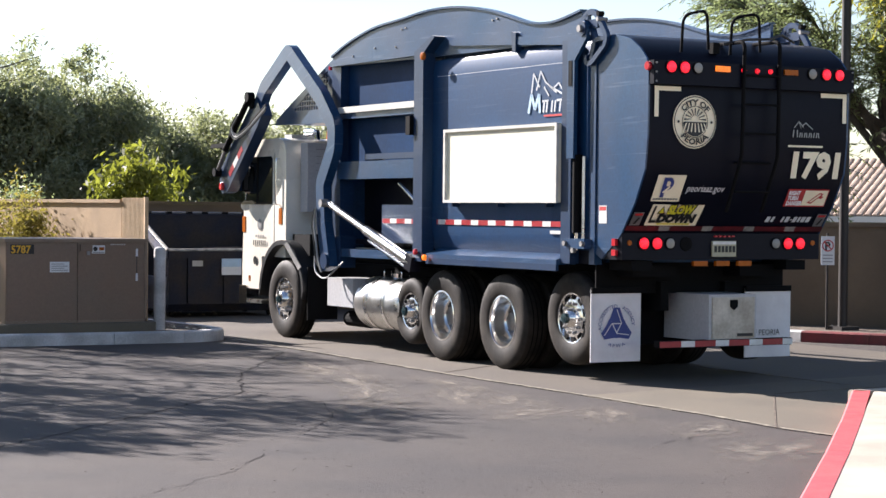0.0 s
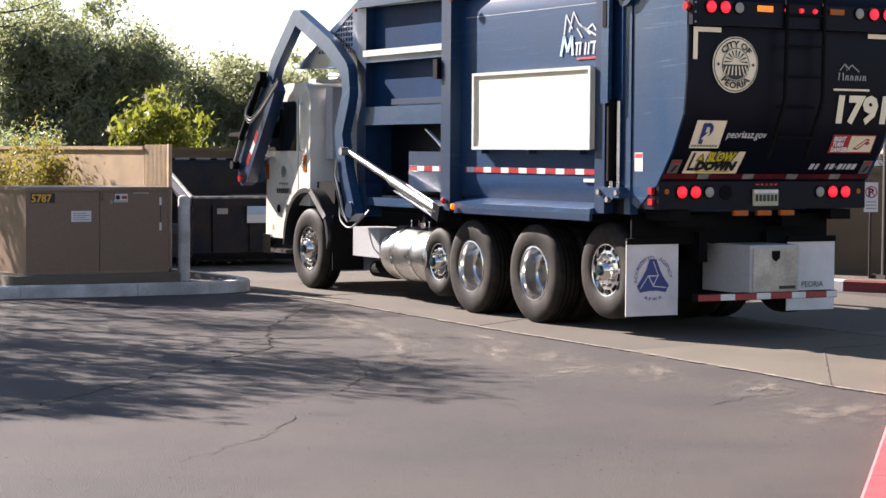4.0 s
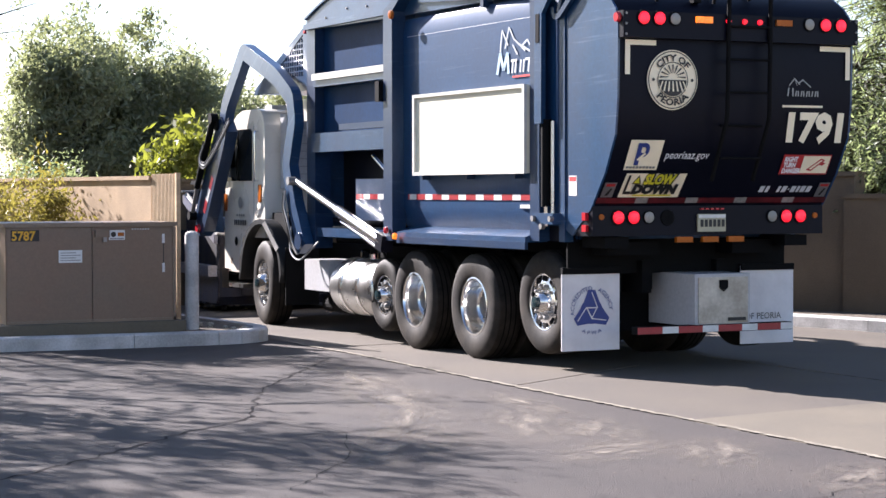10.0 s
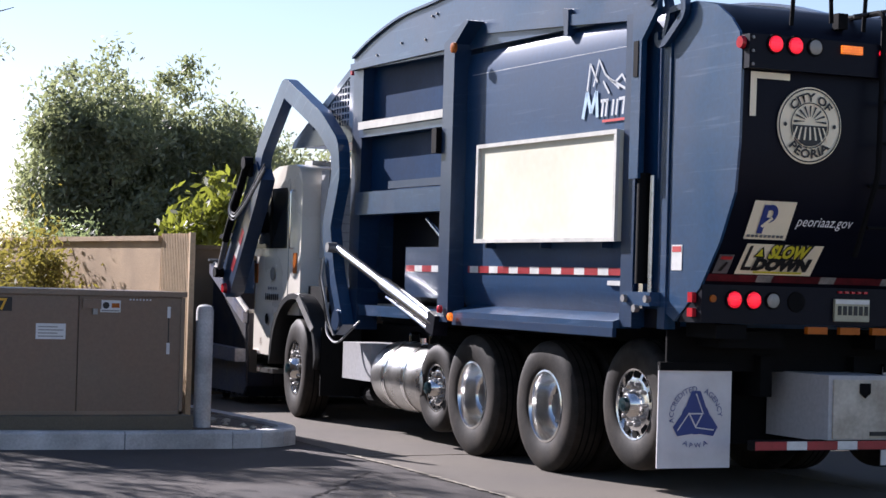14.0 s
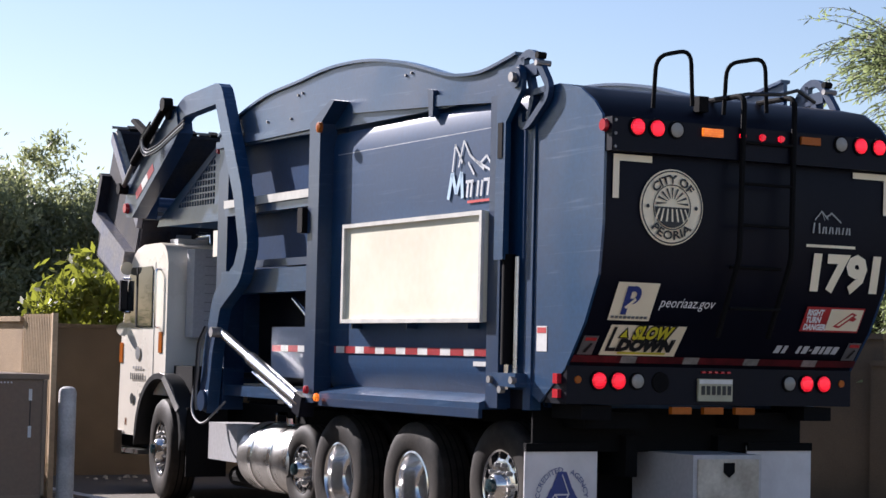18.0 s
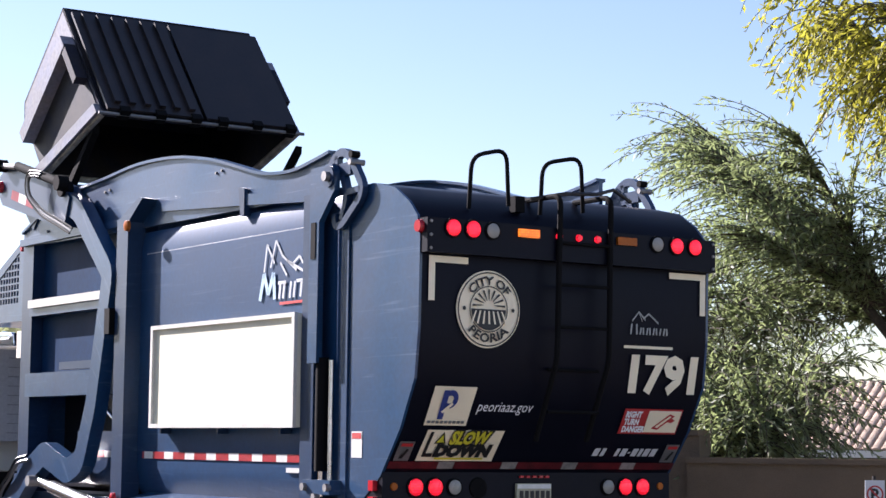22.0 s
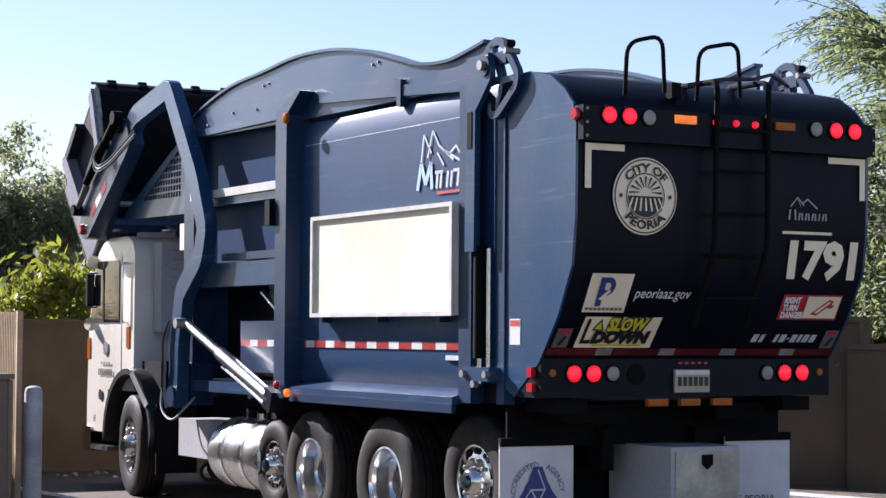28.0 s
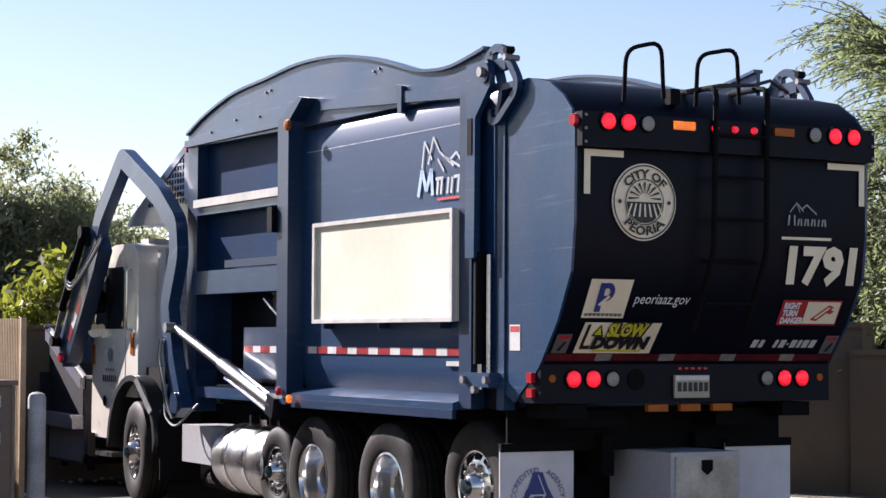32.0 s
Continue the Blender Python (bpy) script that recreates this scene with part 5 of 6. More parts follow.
        part("side_lamp", box(min(1.25 * s, 1.28 * s), max(1.25 * s, 1.28 * s), 0.53, 0.60, 1.30, 1.36), M_RLENS, low, bevel=0.008)
    k = 0
    x = -1.24
    while x < 1.2:
        w = 0.40 if k % 2 == 0 else 0.13
        decal(((x, 1.552), (min(x + w, 1.24), 1.552), (min(x + w, 1.24), 1.60), (x, 1.60)), on_gate, "reflective_tape", M_TAPED if k % 2 == 0 else M_TAPEG, gate)
        x += w
        k += 1
    plate = part("number_plate", box(-0.155, 0.145, 0.435, 0.455, 1.29, 1.45), M_PLATE, truck, "small number plate with unreadable marks", bevel=0.006)
    for i in range(6):
        part("mark", box(-0.13 + i * 0.046, -0.10 + i * 0.046, 0.430, 0.4345, 1.335, 1.40), M_INK, plate)
    part("plate_foot", box(-0.15, 0.14, 0.430, 0.4345, 1.415, 1.445), M_TAPEW, plate)
    for i in range(5):
        part("plate_lamp", box(-0.12 + i * 0.055, -0.09 + i * 0.055, 0.44, 0.46, 1.49, 1.505), M_RLENS, truck)
    for x, m in ((-0.28, M_ALENS), (0.0, M_ALENS), (0.28, M_ALENS)):
        part("strobe", box(x - 0.085, x + 0.085, 0.46, 0.50, 1.195, 1.245), m, truck, bevel=0.006)
    # grab rails and ladder
    for (x0, x1) in ((-0.80, -0.47), (-0.20, 0.175)):
        part("grab_rail", tube(bend([(x0, 0.12, 3.32), (x0 + 0.02, 0.12, 3.685), (x1 - 0.02, 0.12, 3.755), (x1, 0.12, 3.36)], r=0.10), 0.0155, 10), M_BLACK, truck, "black tubular grab rail", smooth=True)
    ladder = part("ladder", tube(bend([(-0.17, 0.35, 3.44), (-0.17, -0.08, 3.44), (-0.20, -0.09, 2.3), (-0.21, 0.14, 1.75)], r=0.08), 0.02, 8), M_BLACK, truck, "black ladder on the tailgate", smooth=True)
    part("ladder_rail", tube(bend([(0.27, 0.35, 3.46), (0.27, -0.08, 3.46), (0.25, -0.09, 2.3), (0.23, 0.14, 1.75)], r=0.08), 0.02, 8), M_BLACK, ladder, smooth=True)
    for i in range(5):
        z = 1.95 + i * 0.29
        part("rung", tube([(-0.19, -0.085 if z > 2.3 else 0.03, z), (0.25, -0.085 if z > 2.3 else 0.03, z)], 0.012, 8), M_BLACK, ladder)
    part("top_bracket", box(-0.44, -0.36, 0.08, 0.15, 3.32, 3.43), M_BLACK, truck, bevel=0.01)
    for p in ((-0.3, 0.1, 3.42, 0.29, 0.1, 3.50), (0.29, 0.12, 3.5, 0.75, 0.3, 3.5)):
        part("hose", tube([(p[0], p[1], p[2]), ((p[0] + p[3]) / 2, (p[1] + p[4]) / 2, p[2] + 0.06), (p[3], p[4], p[5])], 0.014, 6), M_HOSE, truck)
    return gate


def build_decals(gate):
    # corner marks
    for (x0, x1, xv) in ((-1.19, -0.875, -1.19), (0.875, 1.215, 1.165)):
        decal(((x0, 2.925), (x1, 2.925), (x1, 2.97), (x0, 2.97)), on_gate, "corner_mark", M_CREAM, gate)
        decal(((xv, 2.67), (xv + 0.05, 2.67), (xv + 0.05, 2.925), (xv, 2.925)), on_gate, "corner_mark", M_CREAM, gate, 2)
    # round seal
    cu, cz = -0.705, 2.63
    seal = ring_patch(cu, cz, 0, 0.262, on_gate, "seal", M_CREAM, gate, label="round cream city seal with dark lettering")
    lift = lambda d: (lambda u, v: on_gate(u, v, d + 0.012))
    ring_patch(cu, cz, 0.243, 0.252, lift(0.009), "seal_ring", M_INK, seal)
    ring_patch(cu, cz, 0.150, 0.157, lift(0.009), "seal_ring", M_INK, seal)
    around = lambda u, v: on_gate(cu + u, cz + v, 0.024)
    letters("CITY OF", 0.084, around, "seal_word", M_INK, seal, thick=0.0025, arc=(0.164, math.pi / 2, 1))
    letters("PEORIA", 0.084, around, "seal_word", M_INK, seal, thick=0.0025, arc=(0.164, -math.pi / 2, -1))
    ring_patch(cu, cz, 0, 0.142, lift(0.009), "seal_field", M_INK, seal, a0=math.pi, a1=2 * math.pi, n=20)
    for i in range(9):
        a = radians(20 * i + 10)
        bmx = ((cu + 0.045 * math.cos(a - 0.05), cz + 0.02 + 0.04 * math.sin(a - 0.05)), (cu + 0.135 * math.cos(a - 0.06), cz + 0.135 * math.sin(a - 0.06)), (cu + 0.135 * math.cos(a + 0.06), cz + 0.135 * math.sin(a + 0.06)), (cu + 0.045 * math.cos(a + 0.05), cz + 0.02 + 0.04 * math.sin(a + 0.05)))
        decal(bmx, lift(0.010), "sun_ray", M_INK, seal)
    for i in range(-3, 4):
        decal(((cu + i * 0.035 - 0.006, cz - 0.012), (cu + i * 0.035 + 0.006, cz - 0.012), (cu + i * 0.048 + 0.012, cz - 0.10), (cu + i * 0.048 - 0.004, cz - 0.10)), lift(0.012), "furrow", M_CREAM, seal)
    for du in (-0.2, 0.2):
        ring_patch(cu + du, cz, 0, 0.016, lift(0.010), "star", M_INK, seal, n=5)
    # fleet number
    letters("1791", 0.345, lambda u, v: on_gate(0.545 + u * 1.05, 2.115 + v, 0.022), "fleet_number", M_CREAM, gate, label="white fleet number 1791", thick=0.018)
    decal(((0.473, 2.412), (0.918, 2.412), (0.918, 2.432), (0.473, 2.432)), on_gate, "line_mark", M_CREAM, gate)
    # maker's mark, plain shapes
    for u0, w in ((0.52, 0.07), (0.605, 0.045), (0.665, 0.045), (0.725, 0.045), (0.785, 0.02), (0.82, 0.045)):
        h = 0.075 if u0 < 0.6 else 0.05
        decal(((u0, 2.512), (u0 + 0.014, 2.512), (u0 + 0.024, 2.512 + h), (u0 + 0.01, 2.512 + h)), on_gate, "maker_mark", M_GALV, gate)
        if w > 0.03:
            decal(((u0 + w - 0.014, 2.512), (u0 + w, 2.512), (u0 + w - 0.002, 2.512 + h), (u0 + w - 0.016, 2.512 + h)), on_gate, "maker_mark", M_GALV, gate)
    for (ua, va), (ub, vb) in (((0.54, 2.60), (0.60, 2.665)), ((0.60, 2.665), (0.66, 2.61)), ((0.64, 2.62), (0.69, 2.655)), ((0.69, 2.655), (0.78, 2.59)), ((0.60, 2.665), (0.63, 2.60))):
        decal(((ua, va), (ua, va + 0.014), (ub, vb + 0.014), (ub, vb)), on_gate, "maker_mark", M_GALV, gate)
    # square town badge
    q = lambda u0, u1, v0, v1: ((u0, v0), (u1, v0), (u1 + (v1 - v0) * 0.02, v1), (u0 + (v1 - v0) * 0.02, v1))
    badge = decal(q(-1.085, -0.745, 1.845, 2.105), on_gate, "town_badge", M_CREAM, gate, 4, "cream square badge with a blue emblem")
    l2 = lift(0.010)
    decal(((-1.00, 1.885), (-0.955, 1.885), (-0.955, 2.078), (-1.00, 2.078)), l2, "emblem", M_BLUEV, badge, 3)
    ring_patch(-0.935, 2.018, 0.026, 0.062, l2, "emblem", M_BLUEV, badge, a0=-2.2, a1=2.2, n=18)
    decal(((-0.985, 1.935), (-0.965, 1.925), (-0.90, 1.985), (-0.915, 2.0)), lift(0.012), "emblem", M_CREAM, badge)
    for i in range(9):
        decal(q(-1.07 + i * 0.034, -1.045 + i * 0.034, 1.858, 1.876), l2, "small_line", M_GALV, badge)
    letters("peoriaaz.gov", 0.098, lambda u, v: on_gate(-0.70 + u * 0.93, 1.945 + v, 0.024), "web_address", M_TEXTW, gate, italic=0.15)
    # slow down sticker
    st = decal(q(-1.04, -0.41, 1.605, 1.815), on_gate, "slow_down_sticker", M_CREAM, gate, 4, "cream sticker with yellow and black words")
    letters("SLOW", 0.118, lambda u, v: lift(0.012)(-0.838 + u * 0.92, 1.722 + v), "sticker_word", M_INK, st, italic=0.1, thick=0.018)
    letters("SLOW", 0.118, lambda u, v: lift(0.016)(-0.835 + u * 0.92, 1.722 + v), "sticker_word", M_YEL, st, italic=0.1, thick=0.006)
    letters("DOWN", 0.105, lambda u, v: lift(0.016)(-0.93 + u * 1.28, 1.640 + v), "sticker_word", M_INK, st, italic=0.1, thick=0.009)
    decal(((-0.95, 1.722), (-0.855, 1.722), (-0.862, 1.735), (-0.90, 1.80)), l2, "warning_triangle", M_INK, st)
    decal(((-0.935, 1.73), (-0.87, 1.73), (-0.885, 1.745), (-0.90, 1.785)), lift(0.012), "warning_triangle", M_YEL, st)
    decal(q(-0.90, -0.50, 1.615, 1.628), l2, "small_line", M_YEL, st)
    decal(q(-1.01, -0.985, 1.655, 1.80), l2, "arrow", M_INK, st)
    decal(q(-1.01, -0.93, 1.632, 1.657), l2, "arrow", M_INK, st)
    # right turn sticker
    rt = decal(q(0.58, 1.115, 1.81, 1.988), on_gate, "right_turn_sticker", M_REDV, gate, 3, "red and white right turn danger sticker")
    decal(q(0.80, 1.10, 1.822, 1.976), l2, "pictogram", M_CREAM, rt, 2)
    d3 = lift(0.013)
    decal(((0.86, 1.85), (0.92, 1.84), (1.05, 1.94), (1.00, 1.955)), d3, "pictogram_arm", M_REDV, rt)
    decal(((0.89, 1.86), (0.915, 1.855), (1.02, 1.935), (1.00, 1.94)), lift(0.015), "pictogram_arm", M_CREAM, rt)
    decal(((0.98, 1.90), (1.03, 1.89), (1.06, 1.91), (1.01, 1.93)), lift(0.015), "pictogram_arm", M_REDV, rt)
    for i, wd in enumerate(("RIGHT", "TURN", "DANGER")):
        letters(wd, 0.058, lambda u, v, i=i: l2(0.60 + u * 0.86, 1.927 - i * 0.052 + v), "sticker_word", M_TEXTW, rt, thick=0.003)
    for u, w in ((0.44, 0.05), (0.51, 0.035), (0.64, 0.03), (0.69, 0.05), (0.755, 0.02), (0.79, 0.05), (0.855, 0.03), (0.90, 0.05), (0.965, 0.05)):
        h = 0.012 if w < 0.025 else 0.055
        decal(((u, 1.648 + (0.02 if h < 0.02 else 0)), (u + w, 1.648 + (0.02 if h < 0.02 else 0)), (u + w + 0.01, 1.648 + h + (0.02 if h < 0.02 else 0)), (u + 0.01, 1.648 + h + (0.02 if h < 0.02 else 0))), on_gate, "unreadable_mark", M_SILV, gate)
    for u in (-1.157, 1.152):
        cl = decal(((u - 0.06, 1.605), (u + 0.06, 1.605), (u + 0.06, 1.735), (u - 0.06, 1.735)), on_gate, "caution_label", M_GALV, gate)
        decal(((u - 0.045, 1.70), (u + 0.045, 1.70), (u + 0.045, 1.722), (u - 0.045, 1.722)), l2, "caution_head", M_REDV, cl)
        decal(((u - 0.03, 1.62), (u + 0.0, 1.62), (u + 0.03, 1.68), (u + 0.01, 1.685)), l2, "pictogram", M_INK, cl)
    # maker's mark on both sides, plain shapes
    for s in (-1, 1):
        ps = lambda u, v, s=s: Vector((1.249 * s, u, v))
        def bar4(a, b, w, m, nm):
            d = Vector((b[0] - a[0], b[1] - a[1]))
            n = Vector((-d.y, d.x)).normalized() * w
            decal(((a[0] - n.x, a[1] - n.y), (b[0] - n.x, b[1] - n.y), (b[0] + n.x, b[1] + n.y), (a[0] + n.x, a[1] + n.y)), ps, nm, m, truck)
        for a, b in (((2.26, 2.78), (2.20, 2.98)), ((2.20, 2.98), (2.13, 2.82)), ((2.13, 2.82), (2.05, 2.98)), ((2.05, 2.98), (2.03, 2.78))):
            bar4(a, b, 0.022, M_LOGO, "maker_mark")
        for u in (1.96, 1.90, 1.80, 1.74, 1.64, 1.54, 1.47):
            bar4((u, 2.78), (u - 0.02, 2.90), 0.014, M_SILV, "maker_mark")
        bar4((1.98, 2.90), (1.86, 2.90), 0.012, M_SILV, "maker_mark")
        bar4((1.70, 2.90), (1.56, 2.90), 0.012, M_SILV, "maker_mark")
        for a, b in (((2.20, 2.99), (2.16, 3.20)), ((2.16, 3.20), (2.04, 3.05)), ((2.10, 3.02), (2.02, 3.22)), ((2.02, 3.22), (1.92, 3.10)), ((1.92, 3.10), (1.70, 2.98)), ((1.95, 3.05), (1.85, 2.95)), ((1.78, 3.02), (1.66, 3.08)), ((1.66, 3.08), (1.52, 2.94)), ((1.85, 3.06), (1.58, 2.96))):
            bar4(a, b, 0.010, M_SILV, "maker_mark")
        bar4((1.95, 2.745), (1.48, 2.745), 0.010, M_REDV, "maker_line")


def make_wheel(name, dual, r, label, deep):
    """Wheel about its own middle; the outer face looks to -x. Tyre and rim are parts of it."""
    rr = r * 0.545
    if deep:
        disc = lathe([(-0.137, rr + 0.004), (-0.142, rr - 0.012), (-0.125, rr - 0.022), (-0.07, rr * 0.915), (0.0, rr * 0.885), (0.045, rr * 0.83), (0.06, rr * 0.78)], 40, caps=False)
    else:
        disc = lathe([(-0.135, rr), (-0.13, rr - 0.014), (-0.095, rr * 0.925), (-0.105, rr * 0.87), (-0.125, rr * 0.66), (-0.128, rr * 0.42), (-0.19, rr * 0.34), (-0.205, rr * 0.27), (-0.205, 0.001)], 44, caps=False)
    w = part(name, disc, M_RIM, None, label, smooth=True)
    prof = [(-0.13, rr), (-0.145, rr * 1.10), (-0.155, r * 0.80), (-0.14, r * 0.93), (-0.115, r * 0.985), (-0.07, r), (0.07, r), (0.115, r * 0.985), (0.14, r * 0.93), (0.155, r * 0.80), (0.145, rr * 1.10), (0.13, rr)]
    part("tyre", lathe(prof, 56, closed=True), M_RUBBER, w, "black lorry tyre", smooth=True)
    if dual:
        part("tyre", lathe([(a + 0.33, b) for a, b in prof], 48, closed=True), M_RUBBER, w, smooth=True)
    for k in (-0.055, 0.0, 0.055):
        part("tread_groove", lathe([(k - 0.006, r - 0.004), (k - 0.006, r + 0.0015), (k + 0.006, r + 0.0015), (k + 0.006, r - 0.004)], 56, closed=True), M_BLACK, w)
    xb = 0.05 if deep else -0.128
    nuts = 10
    if deep:
        part("hub_disc", lathe([(0.06, rr * 0.785), (0.066, rr * 0.70), (0.062, rr * 0.50), (0.05, rr * 0.44), (-0.02, rr * 0.36), (-0.035, rr * 0.27), (-0.035, 0.001)], 36, caps=False), M_HUB, w, "dull grey hub", smooth=True)
    for k in range(nuts):
        a = 2 * math.pi * k / nuts
        part("wheel_nut", lathe([(0.02, 0.018), (-0.022, 0.018), (-0.030, 0.011)], 6, c=(xb, rr * 0.60 * math.cos(a), rr * 0.60 * math.sin(a))), M_STEEL, w)
        if not deep:
            a += math.pi / nuts
            part("hand_hole", lathe([(0.0, 0.042), (-0.004, 0.042)], 14, c=(-0.1135, rr * 0.79 * math.cos(a), rr * 0.80 * math.sin(a))), M_BLACK, w)
    if not deep:
        part("hub_cap", lathe([(0.0, 0.055), (-0.03, 0.05), (-0.04, 0.001)], 16, c=(-0.203, 0, 0)), M_HUBCAP, w, smooth=True)
    return w


WHEELS = []


def build_running_gear():
    specs = [("steer_wheel", 8.57, 0.525, 0.525, -1.08, False, False), ("lift_wheel", 4.97, 0.535, 0.395, -1.07, False, False),
             ("drive_wheel", 4.13, 0.525, 0.525, -1.11, True, True), ("drive_wheel", 2.765, 0.525, 0.525, -1.11, True, True), ("tag_wheel", 1.45, 0.63, 0.485, -1.06, False, False)]
    for name, y, z, r, x, dual, deep in specs:
        for s in (-1, 1):
            w = make_wheel(name, dual, r, "polished alloy wheel with a black tyre", deep)
            w.parent = truck
            WHEELS.append((w, Vector((x if s < 0 else -x, y, z)), r, 0 if s < 0 else 180, z - r < 0.05))
        part("axle", tube([(-0.8, y, z), (0.8, y, z)], 0.07, 12), M_BLACK, truck)
    for s in (-1, 1):
        part("frame_rail", box(min(0.36 * s, 0.46 * s), max(0.36 * s, 0.46 * s), 0.9, 9.4, 0.72, 1.02), M_BLACK, truck)
        part("sub_frame", box(min(0.40 * s, 0.95 * s), max(0.40 * s, 0.95 * s), 0.7, 6.9, 1.08, 1.2), M_BLACK, truck)
        for y in (1.45, 2.1, 3.4, 4.6, 5.2):
            part("hanger", box(min(0.5 * s, 0.62 * s), max(0.5 * s, 0.62 * s), y - 0.08, y + 0.08, 0.5, 1.1), M_BLACK, truck)
    for y in (1.2, 2.4, 3.6, 5.0, 6.5, 7.6):
        part("cross_member", box(-0.4, 0.4, y - 0.06, y + 0.06, 0.74, 0.98), M_BLACK, truck)
    part("gearbox", box(-0.3, 0.3, 6.2, 8.4, 0.55, 1.1), M_BLACK, truck, bevel=0.05)
    # fuel tanks and step boxes
    for s in (-1, 1):
        c = (-0.93 * (1 if s < 0 else -1), 0, 0.575)
        tank = part("fuel_tank", lathe([(5.22, 0.001), (5.22, 0.27), (5.25, 0.315), (5.30, 0.328), (6.36, 0.328), (6.41, 0.315), (6.44, 0.27), (6.44, 0.001)], 40, axis="y", c=c), M_ALU, truck, "bare aluminium fuel tank", smooth=True)
        for y in (5.62, 6.08):
            part("tank_strap", lathe([(y - 0.035, 0.329), (y - 0.035, 0.336), (y + 0.035, 0.336), (y + 0.035, 0.329)], 40, axis="y", c=c, closed=True), M_RIM, tank, smooth=True)
            part("strap_clip", tube(bend([(c[0] - 0.05, y, 0.905), (c[0] - 0.05, y, 0.99), (c[0] + 0.05, y, 0.99), (c[0] + 0.05, y, 0.905)], r=0.03), 0.014, 6), M_CHROME, tank)
        part("filler_cap", lathe([(0.88, 0.05), (0.95, 0.05)], 14, axis="z", c=(c[0], 5.85, 0)), M_CHROME, tank)
        part("step_box", box(min(1.2 * s, 0.75 * s), max(1.2 * s, 0.75 * s), 6.52, 7.26, 0.50, 0.86), M_TOOLB, truck, "aluminium step box", bevel=0.02)
        part("air_tank", lathe([(6.6, 0.001), (6.6, 0.1), (7.2, 0.1), (7.2, 0.001)], 16, axis="y", c=(0.9 * s, 0, 0.33)), M_BLACK, truck)
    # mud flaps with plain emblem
    for s in (-1, 1):
        fx = sorted((1.28 * s, 0.67 * s))
        flap = part("mud_flap", box(fx[0], fx[1], 0.955, 0.967, 0.205, 0.945), M_FLAP, truck, "white rubber mud flap", bevel=0.004)
        part("flap_bar", box(fx[0], fx[1], 0.94, 0.98, 0.905, 0.965), M_BLACK, flap)
        pf = lambda u, v: Vector((u, 0.950, v))
        if s < 0:
            tri = lambda r, turn: [(-0.97 + r * math.sin(radians(120 * k + turn)), 0.565 + r * math.cos(radians(120 * k + turn))) for k in range(3)]
            layer = lambda d: (lambda u, v: Vector((u, 0.950 - d, v)))
            ring_patch(-0.97, 0.565, 0.0, 0.118, layer(0.0), "emblem_disc", M_BLUEV, flap, n=30)
            for k in range(3):
                w = radians(120 * k)
                dx, dz = math.sin(w), math.cos(w)
                tip = (-0.97 + 0.195 * dx, 0.565 + 0.195 * dz)
                side = (dz * 0.062, -dx * 0.062)
                foot = (-0.97 + 0.06 * dx, 0.565 + 0.06 * dz)
                decal(((foot[0] - side[0] * 1.5, foot[1] - side[1] * 1.5), (foot[0] + side[0] * 1.5, foot[1] + side[1] * 1.5), (tip[0] + side[0] * 0.6, tip[1] + side[1] * 0.6), (tip[0] - side[0] * 0.6, tip[1] - side[1] * 0.6)), layer(0.002), "emblem_arm", M_BLUEV, flap)
                q0 = (-0.97 + 0.175 * dx - side[0] * 0.1, 0.565 + 0.175 * dz - side[1] * 0.1)
                q1 = (-0.97 + 0.03 * dx + side[0] * 0.9, 0.565 + 0.03 * dz + side[1] * 0.9)
                decal((q0, (q0[0] + side[0] * 0.16, q0[1] + side[1] * 0.16), (q1[0] + side[0] * 0.16, q1[1] + side[1] * 0.16), q1), layer(0.006), "emblem_line", M_FLAP, flap)
            for r, m, d in ((0.074, M_FLAP, 0.004), (0.052, M_BLUEV, 0.006)):
                t3 = tri(r, 180)
                decal((t3[0], t3[1], t3[2], t3[0]), layer(d), "emblem_triangle", m, flap)
            ca = lambda u, v: Vector((-0.97 + u, 0.946, 0.57 + v))
            letters("ACCREDITED", 0.056, ca, "emblem_word", M_BLUEV, flap, arc=(0.185, math.pi * 0.78, 1))
            letters("AGENCY", 0.056, ca, "emblem_word", M_BLUEV, flap, arc=(0.185, math.pi * 0.2, 1))
            letters("A P W A", 0.05, ca, "emblem_word", M_BLUEV, flap, arc=(0.185, -math.pi / 2, -1))
        else:
            letters("OF PEORIA", 0.085, lambda u, v: Vector((0.72 + u, 0.950, 0.44 + v)), "flap_word", M_INK, flap)
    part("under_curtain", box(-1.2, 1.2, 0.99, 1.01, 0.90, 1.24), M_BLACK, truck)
    part("under_sheet", box(-0.66, 0.66, 1.25, 1.27, 0.35, 1.2), M_BLACK, truck)
    tb = part("tool_box", box(-0.20, 0.40, 0.42, 1.2, 0.43, 0.905), M_TOOLB, truck, "white steel tool box with a latch", bevel=0.012)
    door = part("box_door", box(-0.165, 0.37, 0.405, 0.419, 0.455, 0.875), M_TOOLD, tb, "cream door of the tool box", bevel=0.006)
    part("latch", prism([(0.055, 0.85), (0.145, 0.85), (0.145, 0.78), (0.10, 0.745), (0.055, 0.78)], "y", 0.392, 0.404), M_BLACK, door)
    part("hasp", box(0.15, 0.34, 0.392, 0.404, 0.475, 0.505), M_INK, door)
    bump = part("rear_bumper", box(-0.82, 0.86, 0.40, 0.50, 0.375, 0.445), M_BLACK, truck)
    x, k = -0.82, 0
    while x < 0.85:
        w = 0.26 if k % 2 == 0 else 0.17
        part("reflective_tape", box(x, min(x + w, 0.86), 0.394, 0.399, 0.38, 0.44), M_TAPER if k % 2 == 0 else M_TAPEW, bump)
        x += w
        k += 1
